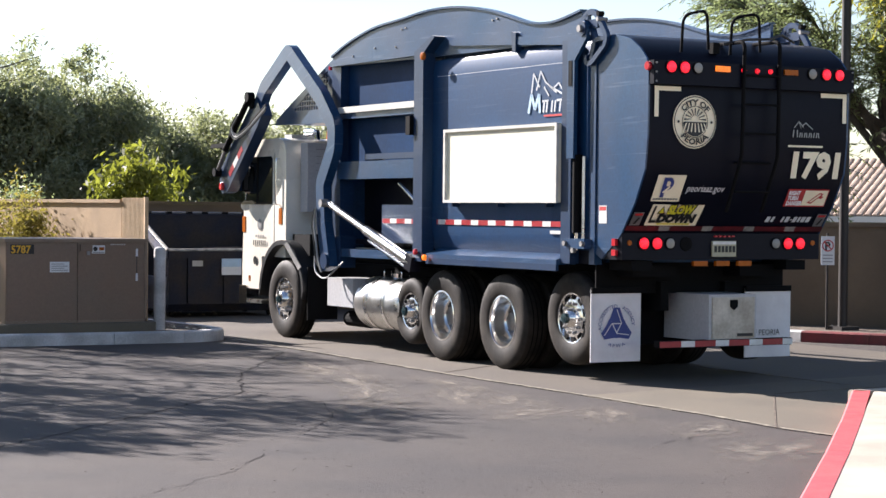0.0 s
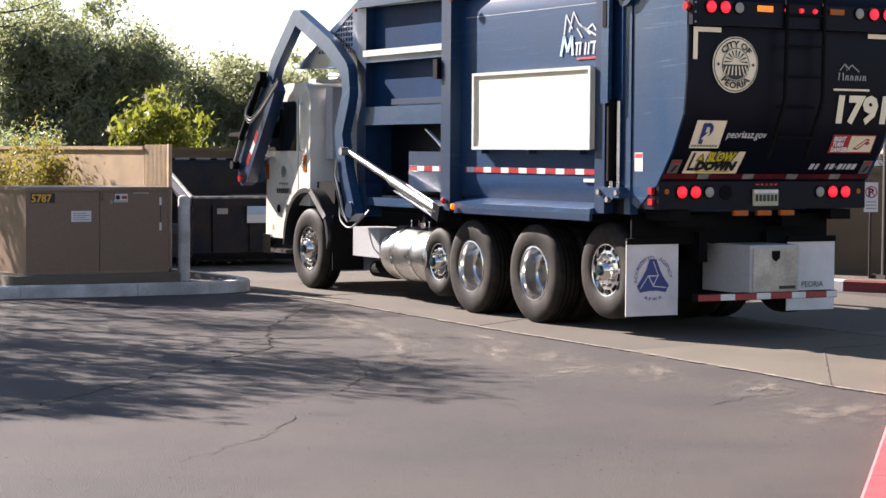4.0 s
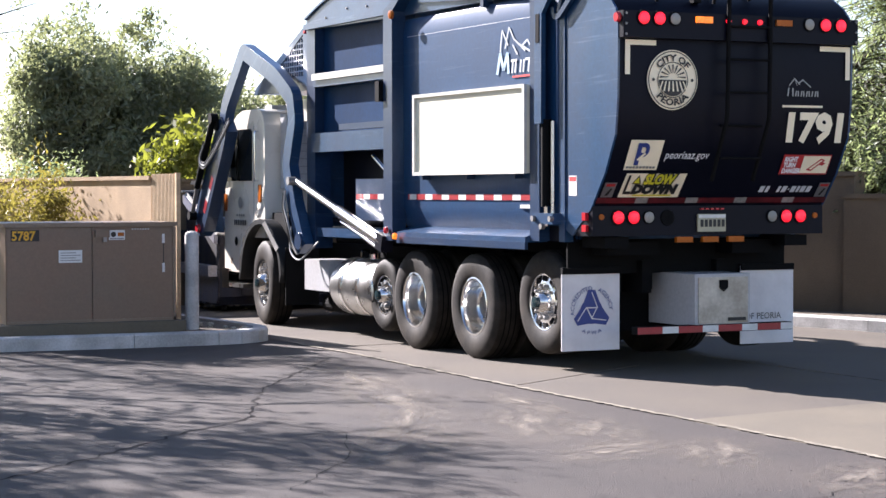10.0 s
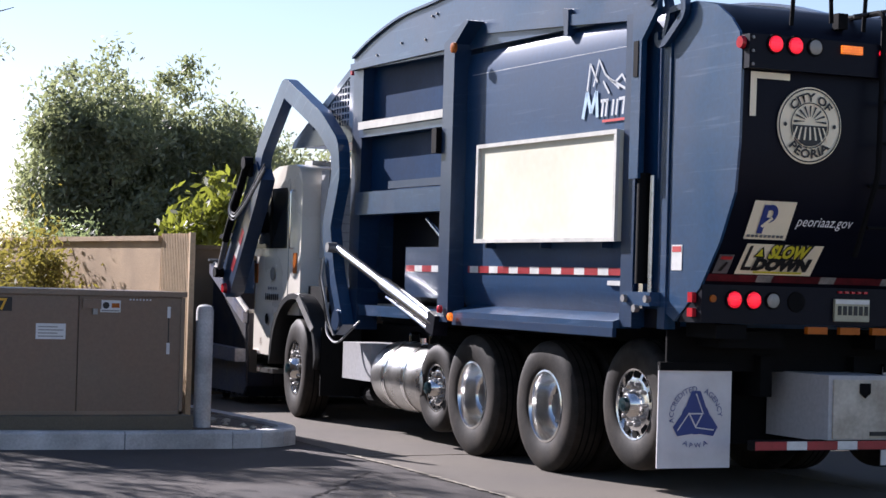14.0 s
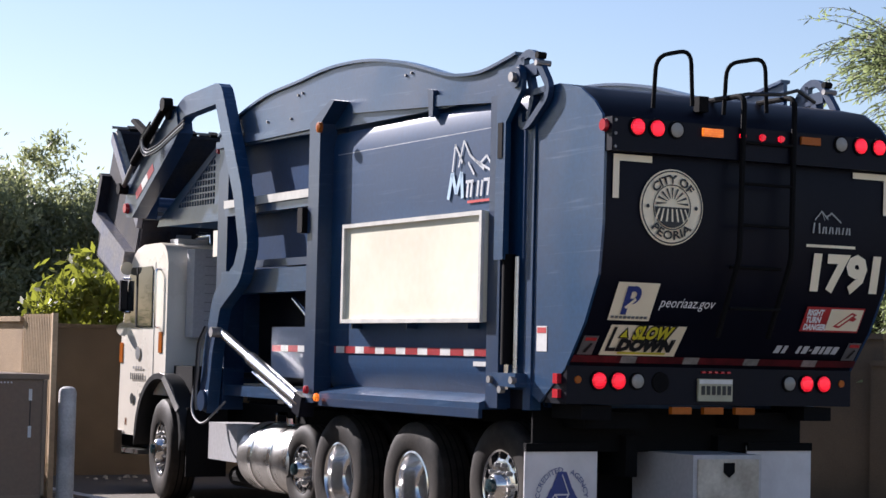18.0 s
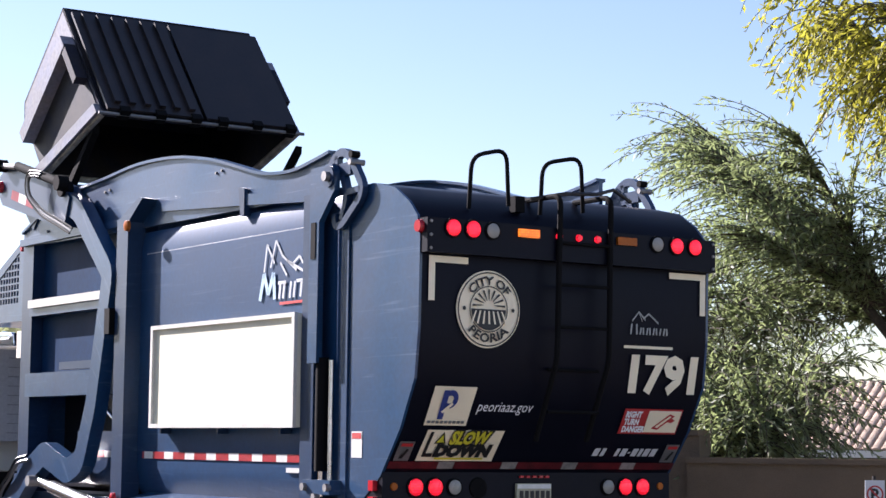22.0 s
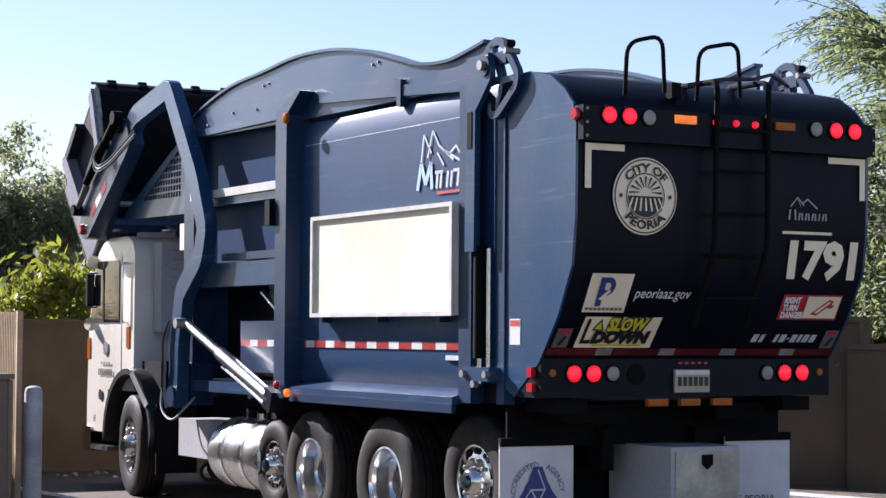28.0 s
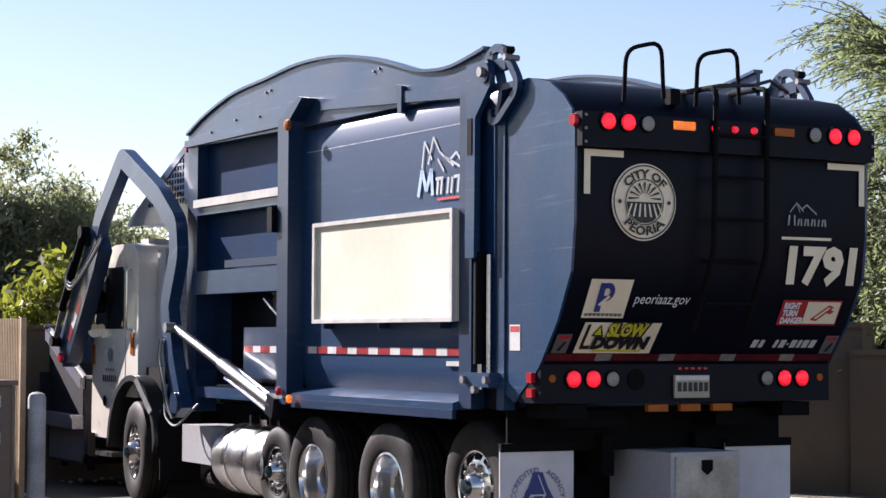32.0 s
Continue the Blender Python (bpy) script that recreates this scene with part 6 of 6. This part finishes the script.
    for s in (-1, 1):
        part("hinge_shoe", box(min(0.85 * s, 1.1 * s), max(0.85 * s, 1.1 * s), 0.5, 0.9, 1.15, 1.25), M_BLACK, truck, bevel=0.01)


CAB_Y = 0.20


def build_cab():
    W = 1.16
    prof = [(8.46, 1.08), (8.46, 2.48), (8.50, 2.60), (8.58, 2.67), (8.70, 2.705), (9.22, 2.70), (9.42, 2.66), (9.56, 2.58), (9.66, 2.46), (9.88, 1.76), (9.92, 0.95), (9.92, 0.62), (9.25, 0.62), (9.25, 1.08)]
    cab = part("cab", prism(prof, "x", -W, W), M_WHITE, truck, "white day cab, slightly dusty", smooth=True, bevel=0.10, at=pose(0, CAB_Y, 0))
    part("windscreen", prism([(9.70, 2.38), (9.88, 1.72), (9.895, 1.72), (9.715, 2.39)], "x", -1.0, 1.0), M_GLASS, cab)
    part("grille", box(-0.7, 0.7, 9.90, 9.93, 0.7, 1.5), M_BLACK, cab)
    part("front_bumper", box(-1.18, 1.18, 9.72, 9.98, 0.40, 0.66), M_CHROME, cab, bevel=0.03)
    for s in (-1, 1):
        a, b = sorted((W * s + 0.012 * s, W * s - 0.01 * s))
        part("door_seam", prism([(8.83, 1.1), (8.845, 1.1), (8.845, 2.50), (8.83, 2.50)], "x", min(W * s, (W + 0.004) * s), max(W * s, (W + 0.004) * s)), M_GALV, cab)
        part("side_window", prism([(8.90, 1.80), (8.90, 2.42), (8.94, 2.46), (9.56, 2.46), (9.62, 2.42), (9.82, 1.80)], "x", a, b), M_GLASS, cab, "dark side window")
        part("window_bar", box(min(W * s, W * s + 0.018 * s), max(W * s, W * s + 0.018 * s), 9.36, 9.40, 1.80, 2.45), M_BLACK, cab)
        part("grab_handle", tube(bend([(1.15 * s, 8.68, 2.42), (1.21 * s, 8.68, 2.42), (1.21 * s, 8.68, 1.8), (1.15 * s, 8.68, 1.8)], r=0.03), 0.012, 8), M_CHROME, cab, smooth=True)
        for (y, z) in ((9.86, 1.52), (8.62, 1.64)):
            part("turn_lamp", box(min(W * s, 1.17 * s), max(W * s, 1.20 * s), y - 0.05, y + 0.05, z - 0.11, z + 0.11), M_ALENS, cab, bevel=0.02)
        # door badge as plain marks
        pd = lambda u, v, s=s: Vector(((W + 0.014) * s, u, v))
        badge = ring_patch(9.30, 1.52, 0.0, 0.075, pd, "door_badge", M_GALV, cab, n=24)
        for i in range(7):
            decal(((9.52 - i * 0.065, 1.23), (9.48 - i * 0.065, 1.23), (9.48 - i * 0.065, 1.30), (9.52 - i * 0.065, 1.30)), pd, "unreadable_mark", M_INK, cab)
        for i in range(4):
            decal(((9.44 - i * 0.08, 1.345), (9.385 - i * 0.08, 1.345), (9.385 - i * 0.08, 1.375), (9.44 - i * 0.08, 1.375)), pd, "unreadable_mark", M_GALV, cab)
        ring_patch(9.45, 1.02, 0.0, 0.06, pd, "door_latch", M_BLACK, cab, n=20)
        part("door_lamp", box(min(W * s, 1.15 * s), max(W * s, 1.18 * s), 9.62, 9.70, 0.72, 0.80), M_ALENS, cab, bevel=0.01)
        # mirrors
        mirror = part("mirror", box(min(1.17 * s, 1.25 * s), max(1.17 * s, 1.25 * s), 9.70, 9.75, 1.98, 2.32), M_BLACK, truck, "black door mirror on chrome arms", bevel=0.025, at=pose(0, CAB_Y, 0))
        part("mirror_glass", box(min(1.18 * s, 1.24 * s), max(1.18 * s, 1.24 * s), 9.692, 9.699, 2.0, 2.30), M_HOSE, mirror)
        part("round_mirror", lathe([(0.0, 0.075), (0.03, 0.06)], 18, axis="y", c=(1.21 * s, 9.70, 1.78)), M_CHROME, mirror, smooth=True)
        for z in (2.34, 1.97):
            part("mirror_arm", tube([(1.14 * s, 9.60, z), (1.21 * s, 9.72, z)], 0.014, 8), M_CHROME, mirror)
        part("top_mirror", lathe([(0.0, 0.075), (0.03, 0.068), (0.07, 0.03)], 18, axis="y", c=(1.22 * s, 9.60, 2.45)), M_CREAM, mirror, smooth=True)
        # fender
        arc = [(8.45 + 0.72 * math.cos(radians(a)), 0.60 + 0.72 * math.sin(radians(a))) for a in range(-5, 186, 12)]
        inner = [(8.45 + 0.66 * math.cos(radians(a)), 0.60 + 0.66 * math.sin(radians(a))) for a in range(185, -6, -12)]
        fender = part("fender", prism(arc + inner, "x", min(0.75 * s, 1.27 * s), max(0.75 * s, 1.27 * s)), M_HOSE, truck, "black plastic fender", smooth=True, at=pose(0, 0.12, 0))
        part("fender_stay", prism([(7.78, 0.98), (8.22, 1.30), (8.32, 1.26), (7.86, 0.93)], "x", min(1.272 * s, 1.285 * s), max(1.272 * s, 1.285 * s)), M_STEEL, fender)
        part("mud_guard", box(min(0.78 * s, 1.22 * s), max(0.78 * s, 1.22 * s), 7.70, 7.715, 0.28, 0.98), M_BLACK, fender)
        part("cab_step", box(min(1.0 * s, 1.16 * s), max(1.0 * s, 1.16 * s), 9.25, 9.75, 0.42, 0.47), M_ALU, truck, bevel=0.01, at=pose(0, CAB_Y, 0))
        # perforated heat shield behind the cab
        shield = part("heat_shield", box(min(0.40 * s, 0.98 * s), max(0.40 * s, 0.98 * s), 8.20, 8.42, 1.70, 2.63), M_TOOLB, truck, "perforated aluminium shield", bevel=0.015, at=pose(0, 0.16, 0))
        for i in range(9):
            for j in range(2):
                part("perforation_row", box(min((0.45 + j * 0.22) * s, (0.64 + j * 0.22) * s), max((0.45 + j * 0.22) * s, (0.64 + j * 0.22) * s), 8.194, 8.199, 1.78 + i * 0.095, 1.79 + i * 0.095), M_GALV, shield)
        part("battery_box", box(min(0.7 * s, 1.10 * s), max(0.7 * s, 1.10 * s), 8.02, 8.56, 1.12, 1.40), M_BLACK, truck)
    # roof fittings
    for x in (-0.62, 0.62):
        part("roof_horn", tube([(x, 8.6, 2.69), (x, 8.6, 2.80), (x, 8.95, 2.80)], [0.03, 0.03, 0.06], 10), M_CHROME, cab, smooth=True)
    part("beacon", lathe([(2.66, 0.09), (2.80, 0.08), (2.84, 0.03)], 18, axis="z", c=(-0.3, 8.8, 0.03)), M_ALENS, cab, smooth=True)
    part("roof_vent", box(-0.95, -0.6, 8.75, 8.98, 2.69, 2.76), M_SILV, cab, bevel=0.02)
    part("control_box", box(-1.2, -1.05, 7.16, 7.29, 2.50, 2.76), M_WHITE, truck, bevel=0.01)


# ---- lift arms, forks, bin ----
def ribbon(line, half, x0, x1):
    """A plate that follows a line in the (y, z) plane, with rounded corners."""
    pts = bend([(0, *p) for p in line], n=3, r=0.07)
    lo, hi = [], []
    for i, p in enumerate(pts):
        d = (pts[min(i + 1, len(pts) - 1)] - pts[max(i - 1, 0)]).normalized()
        n = Vector((0, -d.z, d.y))
        w = half[0] + (half[1] - half[0]) * i / (len(pts) - 1)
        lo.append(((p + n * w).y, (p + n * w).z))
        hi.append(((p - n * w).y, (p - n * w).z))
    bm = bmesh.new()
    rings = [[bm.verts.new((x, *q)) for x, q in ((x0, a), (x1, a), (x1, b), (x0, b))] for a, b in zip(lo, hi)]
    for r0, r1 in zip(rings, rings[1:]):
        for k in range(4):
            bm.faces.new((r0[k], r0[(k + 1) % 4], r1[(k + 1) % 4], r1[k]))
    bm.faces.new(rings[0][::-1])
    bm.faces.new(rings[-1])
    bmesh.ops.recalc_face_normals(bm, faces=bm.faces)
    return bm


ARM_LINE = [(1.42, 2.66), (0.92, 2.91), (0.0, 3.0), (-0.62, 2.02), (-0.82, 1.52), (-0.70, 1.26), (-0.22, 0.98), (-0.06, 0.50), (0.02, -0.10)]


def build_lift():
    arms = []
    for s in (-1, 1):
        a, b = sorted((1.28 * s, 1.40 * s))
        arm = part("lift_arm", ribbon(ARM_LINE, (0.10, 0.115), a, b), M_NAVY2, truck, "bent navy steel lift arm", bevel=0.012)
        part("pivot_cap", lathe([(-0.03, 0.10), (0.03, 0.10)], 20, axis="x", c=(1.40 * s, 0, 0)), M_NAVY, arm)
        part("rod_pin", lathe([(-0.05, 0.05), (0.05, 0.05)], 14, axis="x", c=(1.42 * s, -0.28, 0.68)), M_STEEL, arm)
        carrier = part("fork_carrier", prism([(1.00, 2.22), (1.14, 2.46), (1.34, 2.40), (2.40, 1.54), (2.46, 1.30), (2.36, 1.18), (2.18, 1.20), (1.16, 2.06)], "x", a - 0.02, b + 0.02), M_NAVY, truck, "navy fork carrier with red and white tape", bevel=0.02)
        part("arm_shaft", lathe([(-0.05, 0.075), (0.05, 0.075)], 18, axis="x", c=(1.40 * s, 1.30, 2.40)), M_BLACK, carrier)
        part("tilt_ram", tube([(1.47 * s, 1.30, 2.47), (1.47 * s, 2.14, 1.79)], 0.042, 14), M_BLACK, carrier, "black tilt ram with hoses", smooth=True)
        part("tilt_rod", tube([(1.47 * s, 2.12, 1.80), (1.47 * s, 2.42, 1.49)], 0.028, 10), M_STEEL, carrier)
        part("ram_eye", lathe([(-0.05, 0.06), (0.05, 0.06)], 16, axis="x", c=(1.47 * s, 2.43, 1.48)), M_BLACK, carrier)
        part("ram_eye", lathe([(-0.05, 0.07), (0.05, 0.07)], 16, axis="x", c=(1.47 * s, 1.29, 2.48)), M_BLACK, carrier)
        for k in range(3):
            o = 0.035 * k
            part("hose", tube(bend([(1.42 * s, 0.86, 2.36 - o), (1.45 * s, 1.06, 2.24 - o), (1.50 * s, 1.34, 2.06 - o), (1.53 * s, 1.62 + o, 1.96 - o), (1.54 * s, 1.76 + o, 2.06), (1.51 * s, 1.62, 2.20 + o)], r=0.12), 0.011, 7), M_HOSE if k != 1 else M_GALV, carrier, smooth=True)
        for k in range(2):
            part("pipe", tube(bend([(1.42 * s, -0.06 + 0.05 * k, 0.72), (1.44 * s, 0.06 + 0.05 * k, 0.56), (1.44 * s, 0.08 + 0.05 * k, 0.30), (1.43 * s, 0.14 + 0.05 * k, 0.10), (1.42 * s, 0.12, -0.10)], r=0.06), 0.014, 6), M_HOSE if k else M_GALV, arm)
        arms.append((arm, carrier))
        for k in range(3):
            p, q = Vector((1.424 * s, 2.10 - k * 0.15, 1.44 + k * 0.121)), Vector((0, -0.15, 0.121))
            tp = bmesh.new()
            e = Vector((0, 0.028, 0.035))
            tp.faces.new([tp.verts.new(v) for v in (p - e, p + q - e, p + q + e, p + e)])
            part("reflective_tape", tp, M_TAPER if k % 2 == 0 else M_TAPEW, carrier)
        part("tip_lamp", lathe([(-0.02, 0.06), (0.03, 0.05)] if s > 0 else [(0.02, 0.06), (-0.03, 0.05)], 16, axis="x", c=(1.43 * s, 2.34, 1.28)), M_RLENS, carrier)
    part("cross_tube", tube([(-1.27, 2.30, 1.34), (1.27, 2.30, 1.34)], 0.08, 18), M_NAVY, arms[0][1], smooth=True)
    rams, rods = [], []
    for s in (-1, 1):
        ram = part("lift_ram", tube([(1.36 * s, 0, 0), (1.36 * s, 0, 1.25)], 0.062, 14), M_RAM, truck, "bright chrome lift ram", smooth=True)
        rods.append(part("ram_rod", tube([(1.36 * s, 0, -1.45), (1.36 * s, 0, 0.0)], 0.045, 12), M_RAM, ram, smooth=True))
        part("ram_pipe", tube([(1.36 * s, 0.10, 0.05), (1.36 * s, 0.10, 1.15)], 0.018, 8), M_CHROME, ram)
        part("ram_foot", box(min(1.28 * s, 1.42 * s), max(1.28 * s, 1.42 * s), -0.09, 0.09, -0.08, 0.08), M_DARK, ram, bevel=0.02)
        rams.append(ram)
        loop = tube(bend([(1.36 * s, 7.28, 1.25), (1.40 * s, 7.26, 0.95), (1.40 * s, 6.95, 0.83), (1.36 * s, 6.7, 0.98), (1.30 * s, 6.6, 1.08)], r=0.14), 0.011, 7)
        part("hose_loop", loop, M_GALV, truck, smooth=True)
        part("pivot_block", box(min(1.05 * s, 1.27 * s), max(1.05 * s, 1.27 * s), 6.76, 7.08, 1.00, 1.40), M_NAVY, truck, bevel=0.02)
    fork = part("fork_frame", tube([(-1.27, 0, 0), (1.27, 0, 0)], 0.075, 14), M_NAVY, truck, "navy fork frame with red and white tape", smooth=True)
    for s in (-1, 1):
        a, b = sorted((1.13 * s, 1.25 * s))
        part("fork_link", prism([(-0.13, -0.12), (0.13, -0.12), (0.16, 0.55), (-0.04, 0.55)], "x", a, b), M_NAVY, fork, bevel=0.012)
        part("tine", prism([(0.0, 0.50), (0.0, 0.60), (1.25, 0.57), (1.30, 0.52)], "x", min(1.03 * s, 1.10 * s), max(1.03 * s, 1.10 * s)), M_BLACK, fork)
    return arms, rams, rods, fork


def build_dumpster():
    d = thing("dumpster", "dark steel front-load dumpster with a sloped rim and folded-back lids", "dumpster")
    W, D, HF, HB, t = 1.0, 1.30, 0.97, 1.52, 0.02
    side = [(0.10, 0.0), (D, 0.0), (D, HB), (0.0, HF), (0.0, 0.12)]
    part("floor", box(-W, W, 0.1, D, 0.0, 0.03), M_DUMP, d)
    part("front", box(-W, W, 0.0, 0.025, 0.12, HF), M_DUMP, d)
    part("front_toe", prism([(0.0, 0.12), (0.10, 0.0), (0.12, 0.02), (0.025, 0.13)], "x", -W, W), M_DUMP, d)
    part("back", box(-W, W, D - 0.025, D, 0.0, HB), M_DUMP, d)
    for s in (-1, 1):
        a, b = sorted((W * s, (W - t) * s))
        part("side", prism(side, "x", a, b), M_DUMPB, d, "scuffed blue-grey side sheet")
        a, b = sorted((W * s, (W + 0.13) * s))
        pocket = part("fork_pocket", prism([(0.04, 0.40), (0.04, 0.55), (1.28, 0.57), (1.28, 0.42)], "x", a, b), M_DUMPB, d, "scuffed steel fork pocket", bevel=0.01)
        part("pocket_cap", box(min(a, b) + 0.005, max(a, b) - 0.005, 1.20, 1.285, 0.54, 1.02), M_DUMP, pocket)
        a, b = sorted((W * s, (W + 0.012) * s))
        part("pocket_back", prism([(0.03, 0.55), (0.03, HF - 0.11), (1.27, HB - 0.13), (1.27, 0.57)], "x", a, b), M_DUMP, d)
        a, b = sorted(((W - 0.005) * s, (W + 0.06) * s))
        part("rim_band", prism([(0.0, HF - 0.12), (0.0, HF), (D, HB), (D, HB - 0.12)], "x", a, b), M_DUMPB, d, bevel=0.006)
        a, b = sorted(((W - t) * s, (W - t - 0.006) * s))
        part("liner", prism([(0.12, 0.03), (D - 0.026, 0.03), (D - 0.026, HB - 0.03), (0.03, HF - 0.02), (0.03, 0.14)], "x", a, b), M_DUMP, d)
        part("rim", tube([((W - 0.005) * s, 0.0, HF), ((W - 0.005) * s, D, HB)], 0.032, 8), M_RUST, d, "worn bare rim")
    part("rim", tube([(-W, 0.0, HF), (W, 0.0, HF)], 0.032, 8), M_RUST, d)
    part("rim", tube([(-W, D, HB), (W, D, HB)], 0.03, 8), M_DUMP, d)
    for x in (-0.62, 0.0, 0.62):
        part("front_rib", box(x - 0.05, x + 0.05, -0.05, 0.0, 0.14, HF - 0.06), M_DUMP, d, bevel=0.008)
    part("front_band", box(-W, W, -0.045, 0.0, HF - 0.13, HF - 0.01), M_DUMP, d, bevel=0.01)
    part("notice", box(-0.10, 0.24, -0.058, -0.051, 0.58, 0.84), M_SIGN, d, "small blue and white notice")
    part("notice_head", box(-0.10, 0.24, -0.0625, -0.0585, 0.71, 0.84), M_LOGO, d)
    for (x, z) in ((-0.6, 0.72), (0.45, 0.70)):
        part("label_patch", box(x, x + 0.18, -0.052, -0.046, z, z + 0.09), M_GALV, d)
    # lids folded over the back
    for s in (-1, 1):
        a, b = sorted((0.02 * s, 0.98 * s))
        lid = part("lid", box(a, b, D + 0.06, D + 0.085, 0.16, HB + 0.02), M_LID, d, "black plastic lid hanging open", bevel=0.006)
        if s < 0:
            for k in range(6):
                z = a + 0.08 + k * 0.15
                part("lid_rib", box(z, z + 0.06, D + 0.085, D + 0.12, 0.2, HB - 0.05), M_LID, lid, bevel=0.012)
        for k in range(3):
            x = a + 0.12 + k * 0.36
            part("hinge", box(x, x + 0.1, D - 0.01, D + 0.10, HB - 0.01, HB + 0.06), M_BLACK, lid)
    part("hinge_rod", tube([(-W - 0.06, D + 0.04, HB + 0.045), (W + 0.06, D + 0.04, HB + 0.045)], 0.016, 8), M_STEEL, d)
    for x in (-0.85, 0.85):
        for y in (0.2, 1.15):
            part("caster", lathe([(-0.03, 0.05), (0.03, 0.05)], 14, c=(x, y, -0.03)), M_RUBBER, d)
    return d


def build_bags():
    bags = []
    r = random.Random(11)
    spots = [(-0.6, 0.85, 0.3), (-0.15, 0.9, 0.4), (0.35, 0.8, 0.36), (0.7, 0.95, 0.4), (-0.45, 0.5, 0.65), (0.1, 0.5, 0.7), (0.55, 0.45, 0.66), (-0.7, 0.6, 0.72), (-0.2, 0.75, 0.78), (0.35, 0.85, 0.75)]
    for i, (x, y, z) in enumerate(spots):
        bm = bmesh.new()
        bmesh.ops.create_icosphere(bm, subdivisions=3, radius=1.0)
        sx, sy, sz = r.uniform(0.24, 0.36), r.uniform(0.22, 0.32), r.uniform(0.20, 0.28)
        o = Vector((i * 3.1, 1.7, 0.4))
        for v in bm.verts:
            k = 1 + 0.35 * noise.noise(v.co * 1.6 + o) + 0.12 * noise.noise(v.co * 5 + o)
            v.co = Vector((v.co.x * sx, v.co.y * sy, v.co.z * sz)) * k
        if i in (4, 9):
            bm.free()
            bm = box(-sx, sx, -sy, sy, -sz * 0.9, sz * 0.9)
            for v in bm.verts:
                v.co += noise.noise_vector(v.co * 3 + o) * 0.12
            carton = part("cardboard_box", bm, M_CARD, None, bevel=0.012)
            bags.append((tagged(carton, "crushed brown cardboard box among the refuse", "box"), Vector((x, y, z)), i))
            continue
        bag = part("trash_bag", bm, M_BAG if i % 3 else M_BAGD, None, smooth=True)
        tagged(bag, "crumpled %s plastic trash bag full of refuse" % ("white" if i % 3 else "grey"), "bag", "trash bags")
        bags.append((bag, Vector((x, y, z)), i))
    return bags


# ---- build ----
build_ground()
build_kerbs()
build_walls()
build_cabinet()
build_house()
build_plants()
gate_part = build_body()
build_decals(gate_part)
build_cab()
build_running_gear()
lift_arms, lift_rams, lift_rods, fork_frame = build_lift()
dumpster = build_dumpster()
trash_bags = build_bags()


# ---- what moves ----
def between(rows, t):
    if t <= rows[0][0]:
        return rows[0][1:]
    for a, b in zip(rows, rows[1:]):
        if t <= b[0]:
            k = (t - a[0]) / (b[0] - a[0])
            return tuple(p + (q - p) * k for p, q in zip(a[1:], b[1:]))
    return rows[-1][1:]


def arm_pose(t):
    return Matrix.Translation(PIVOT) @ pose(0, 0, 0, between(ARM, t)[0] - 90)


def carrier_pose(t):
    """The fork carrier turns on the arm's end: crowded up while the arm is low."""
    a = between(ARM, t)[0]
    crowd = 17.0 * min(1.0, max(0.0, (90.0 - a) / 25.0))
    c = Vector((0, 1.32, 2.30))
    return arm_pose(t) @ pose(0, 0.27, 0.32, 7) @ Matrix.Translation(c) @ pose(0, 0, 0, crowd) @ Matrix.Translation(-c)


def arm_end(t):
    """The end of the carrier, where the forks turn, in the truck's space."""
    return carrier_pose(t) @ Vector((0, 2.30, 1.34))


def bin_pose(t):
    y, z, a = between(BIN, t)
    return STAND @ pose(-0.12, y, z, a)


def motions():
    walk(truck, [(t, pose(x, y, 0, 0, 0, a)) for t, x, y, a in TRUCK])
    # wheels roll as the truck goes
    for w, c, r, flip, rolls in WHEELS:
        rows = []
        for t, x, y, a in TRUCK:
            turn = -math.degrees((y - TRUCK[0][2]) / r) if rolls else 0.0
            steer = between(STEER, t)[0] if c.y > 8 else 0.0
            rows.append((t, Matrix.Translation(c) @ pose(0, 0, 0, 0, 0, steer) @ pose(0, 0, 0, turn) @ pose(0, 0, 0, 0, 0, flip)))
        walk(w, rows)
    times = [row[0] for row in ARM]
    for arm, carrier in lift_arms:
        walk(arm, [(t, arm_pose(t)) for t in times])
        walk(carrier, [(t, carrier_pose(t)) for t in times])
    foot = Vector((0, 4.66, 1.12))
    for ram, rod in zip(lift_rams, lift_rods):
        rows, slides = [], []
        for t in times:
            p = arm_pose(t) @ Vector((0, -0.28, 0.68))
            d = p - foot
            rows.append((t, Matrix.Translation(foot) @ pose(0, 0, 0, math.degrees(math.atan2(d.z, d.y)) - 90)))
            slides.append((t, pose(0, 0, d.length)))
        walk(ram, rows)
        walk(rod, slides)
    walk(fork_frame, [(t, Matrix.Translation(arm_end(t)) @ pose(0, 0, 0, between(BIN, t)[2])) for t in times])
    walk(dumpster, [(row[0], bin_pose(row[0])) for row in BIN])
    for bag, c, i in trash_bags:
        rows = []
        drop = 21.0 + 0.06 * i
        for t, *_ in BIN:
            if t <= drop + 0.05:
                rows.append((t, bin_pose(t) @ pose(*c)))
        last = rows[-1]
        out = last[1].translation
        rows.append((last[0] + 0.45, pose(out.x * 0.9, out.y - 0.55, out.z - 0.75, 60)))
        rows.append((last[0] + 0.9, pose(out.x * 0.8, 5.6, 2.0 + 0.1 * (i % 4), 100)))
        rows.append((32, pose(out.x * 0.8, 5.6, 2.0 + 0.1 * (i % 4), 100)))
        walk(bag, rows)


motions()
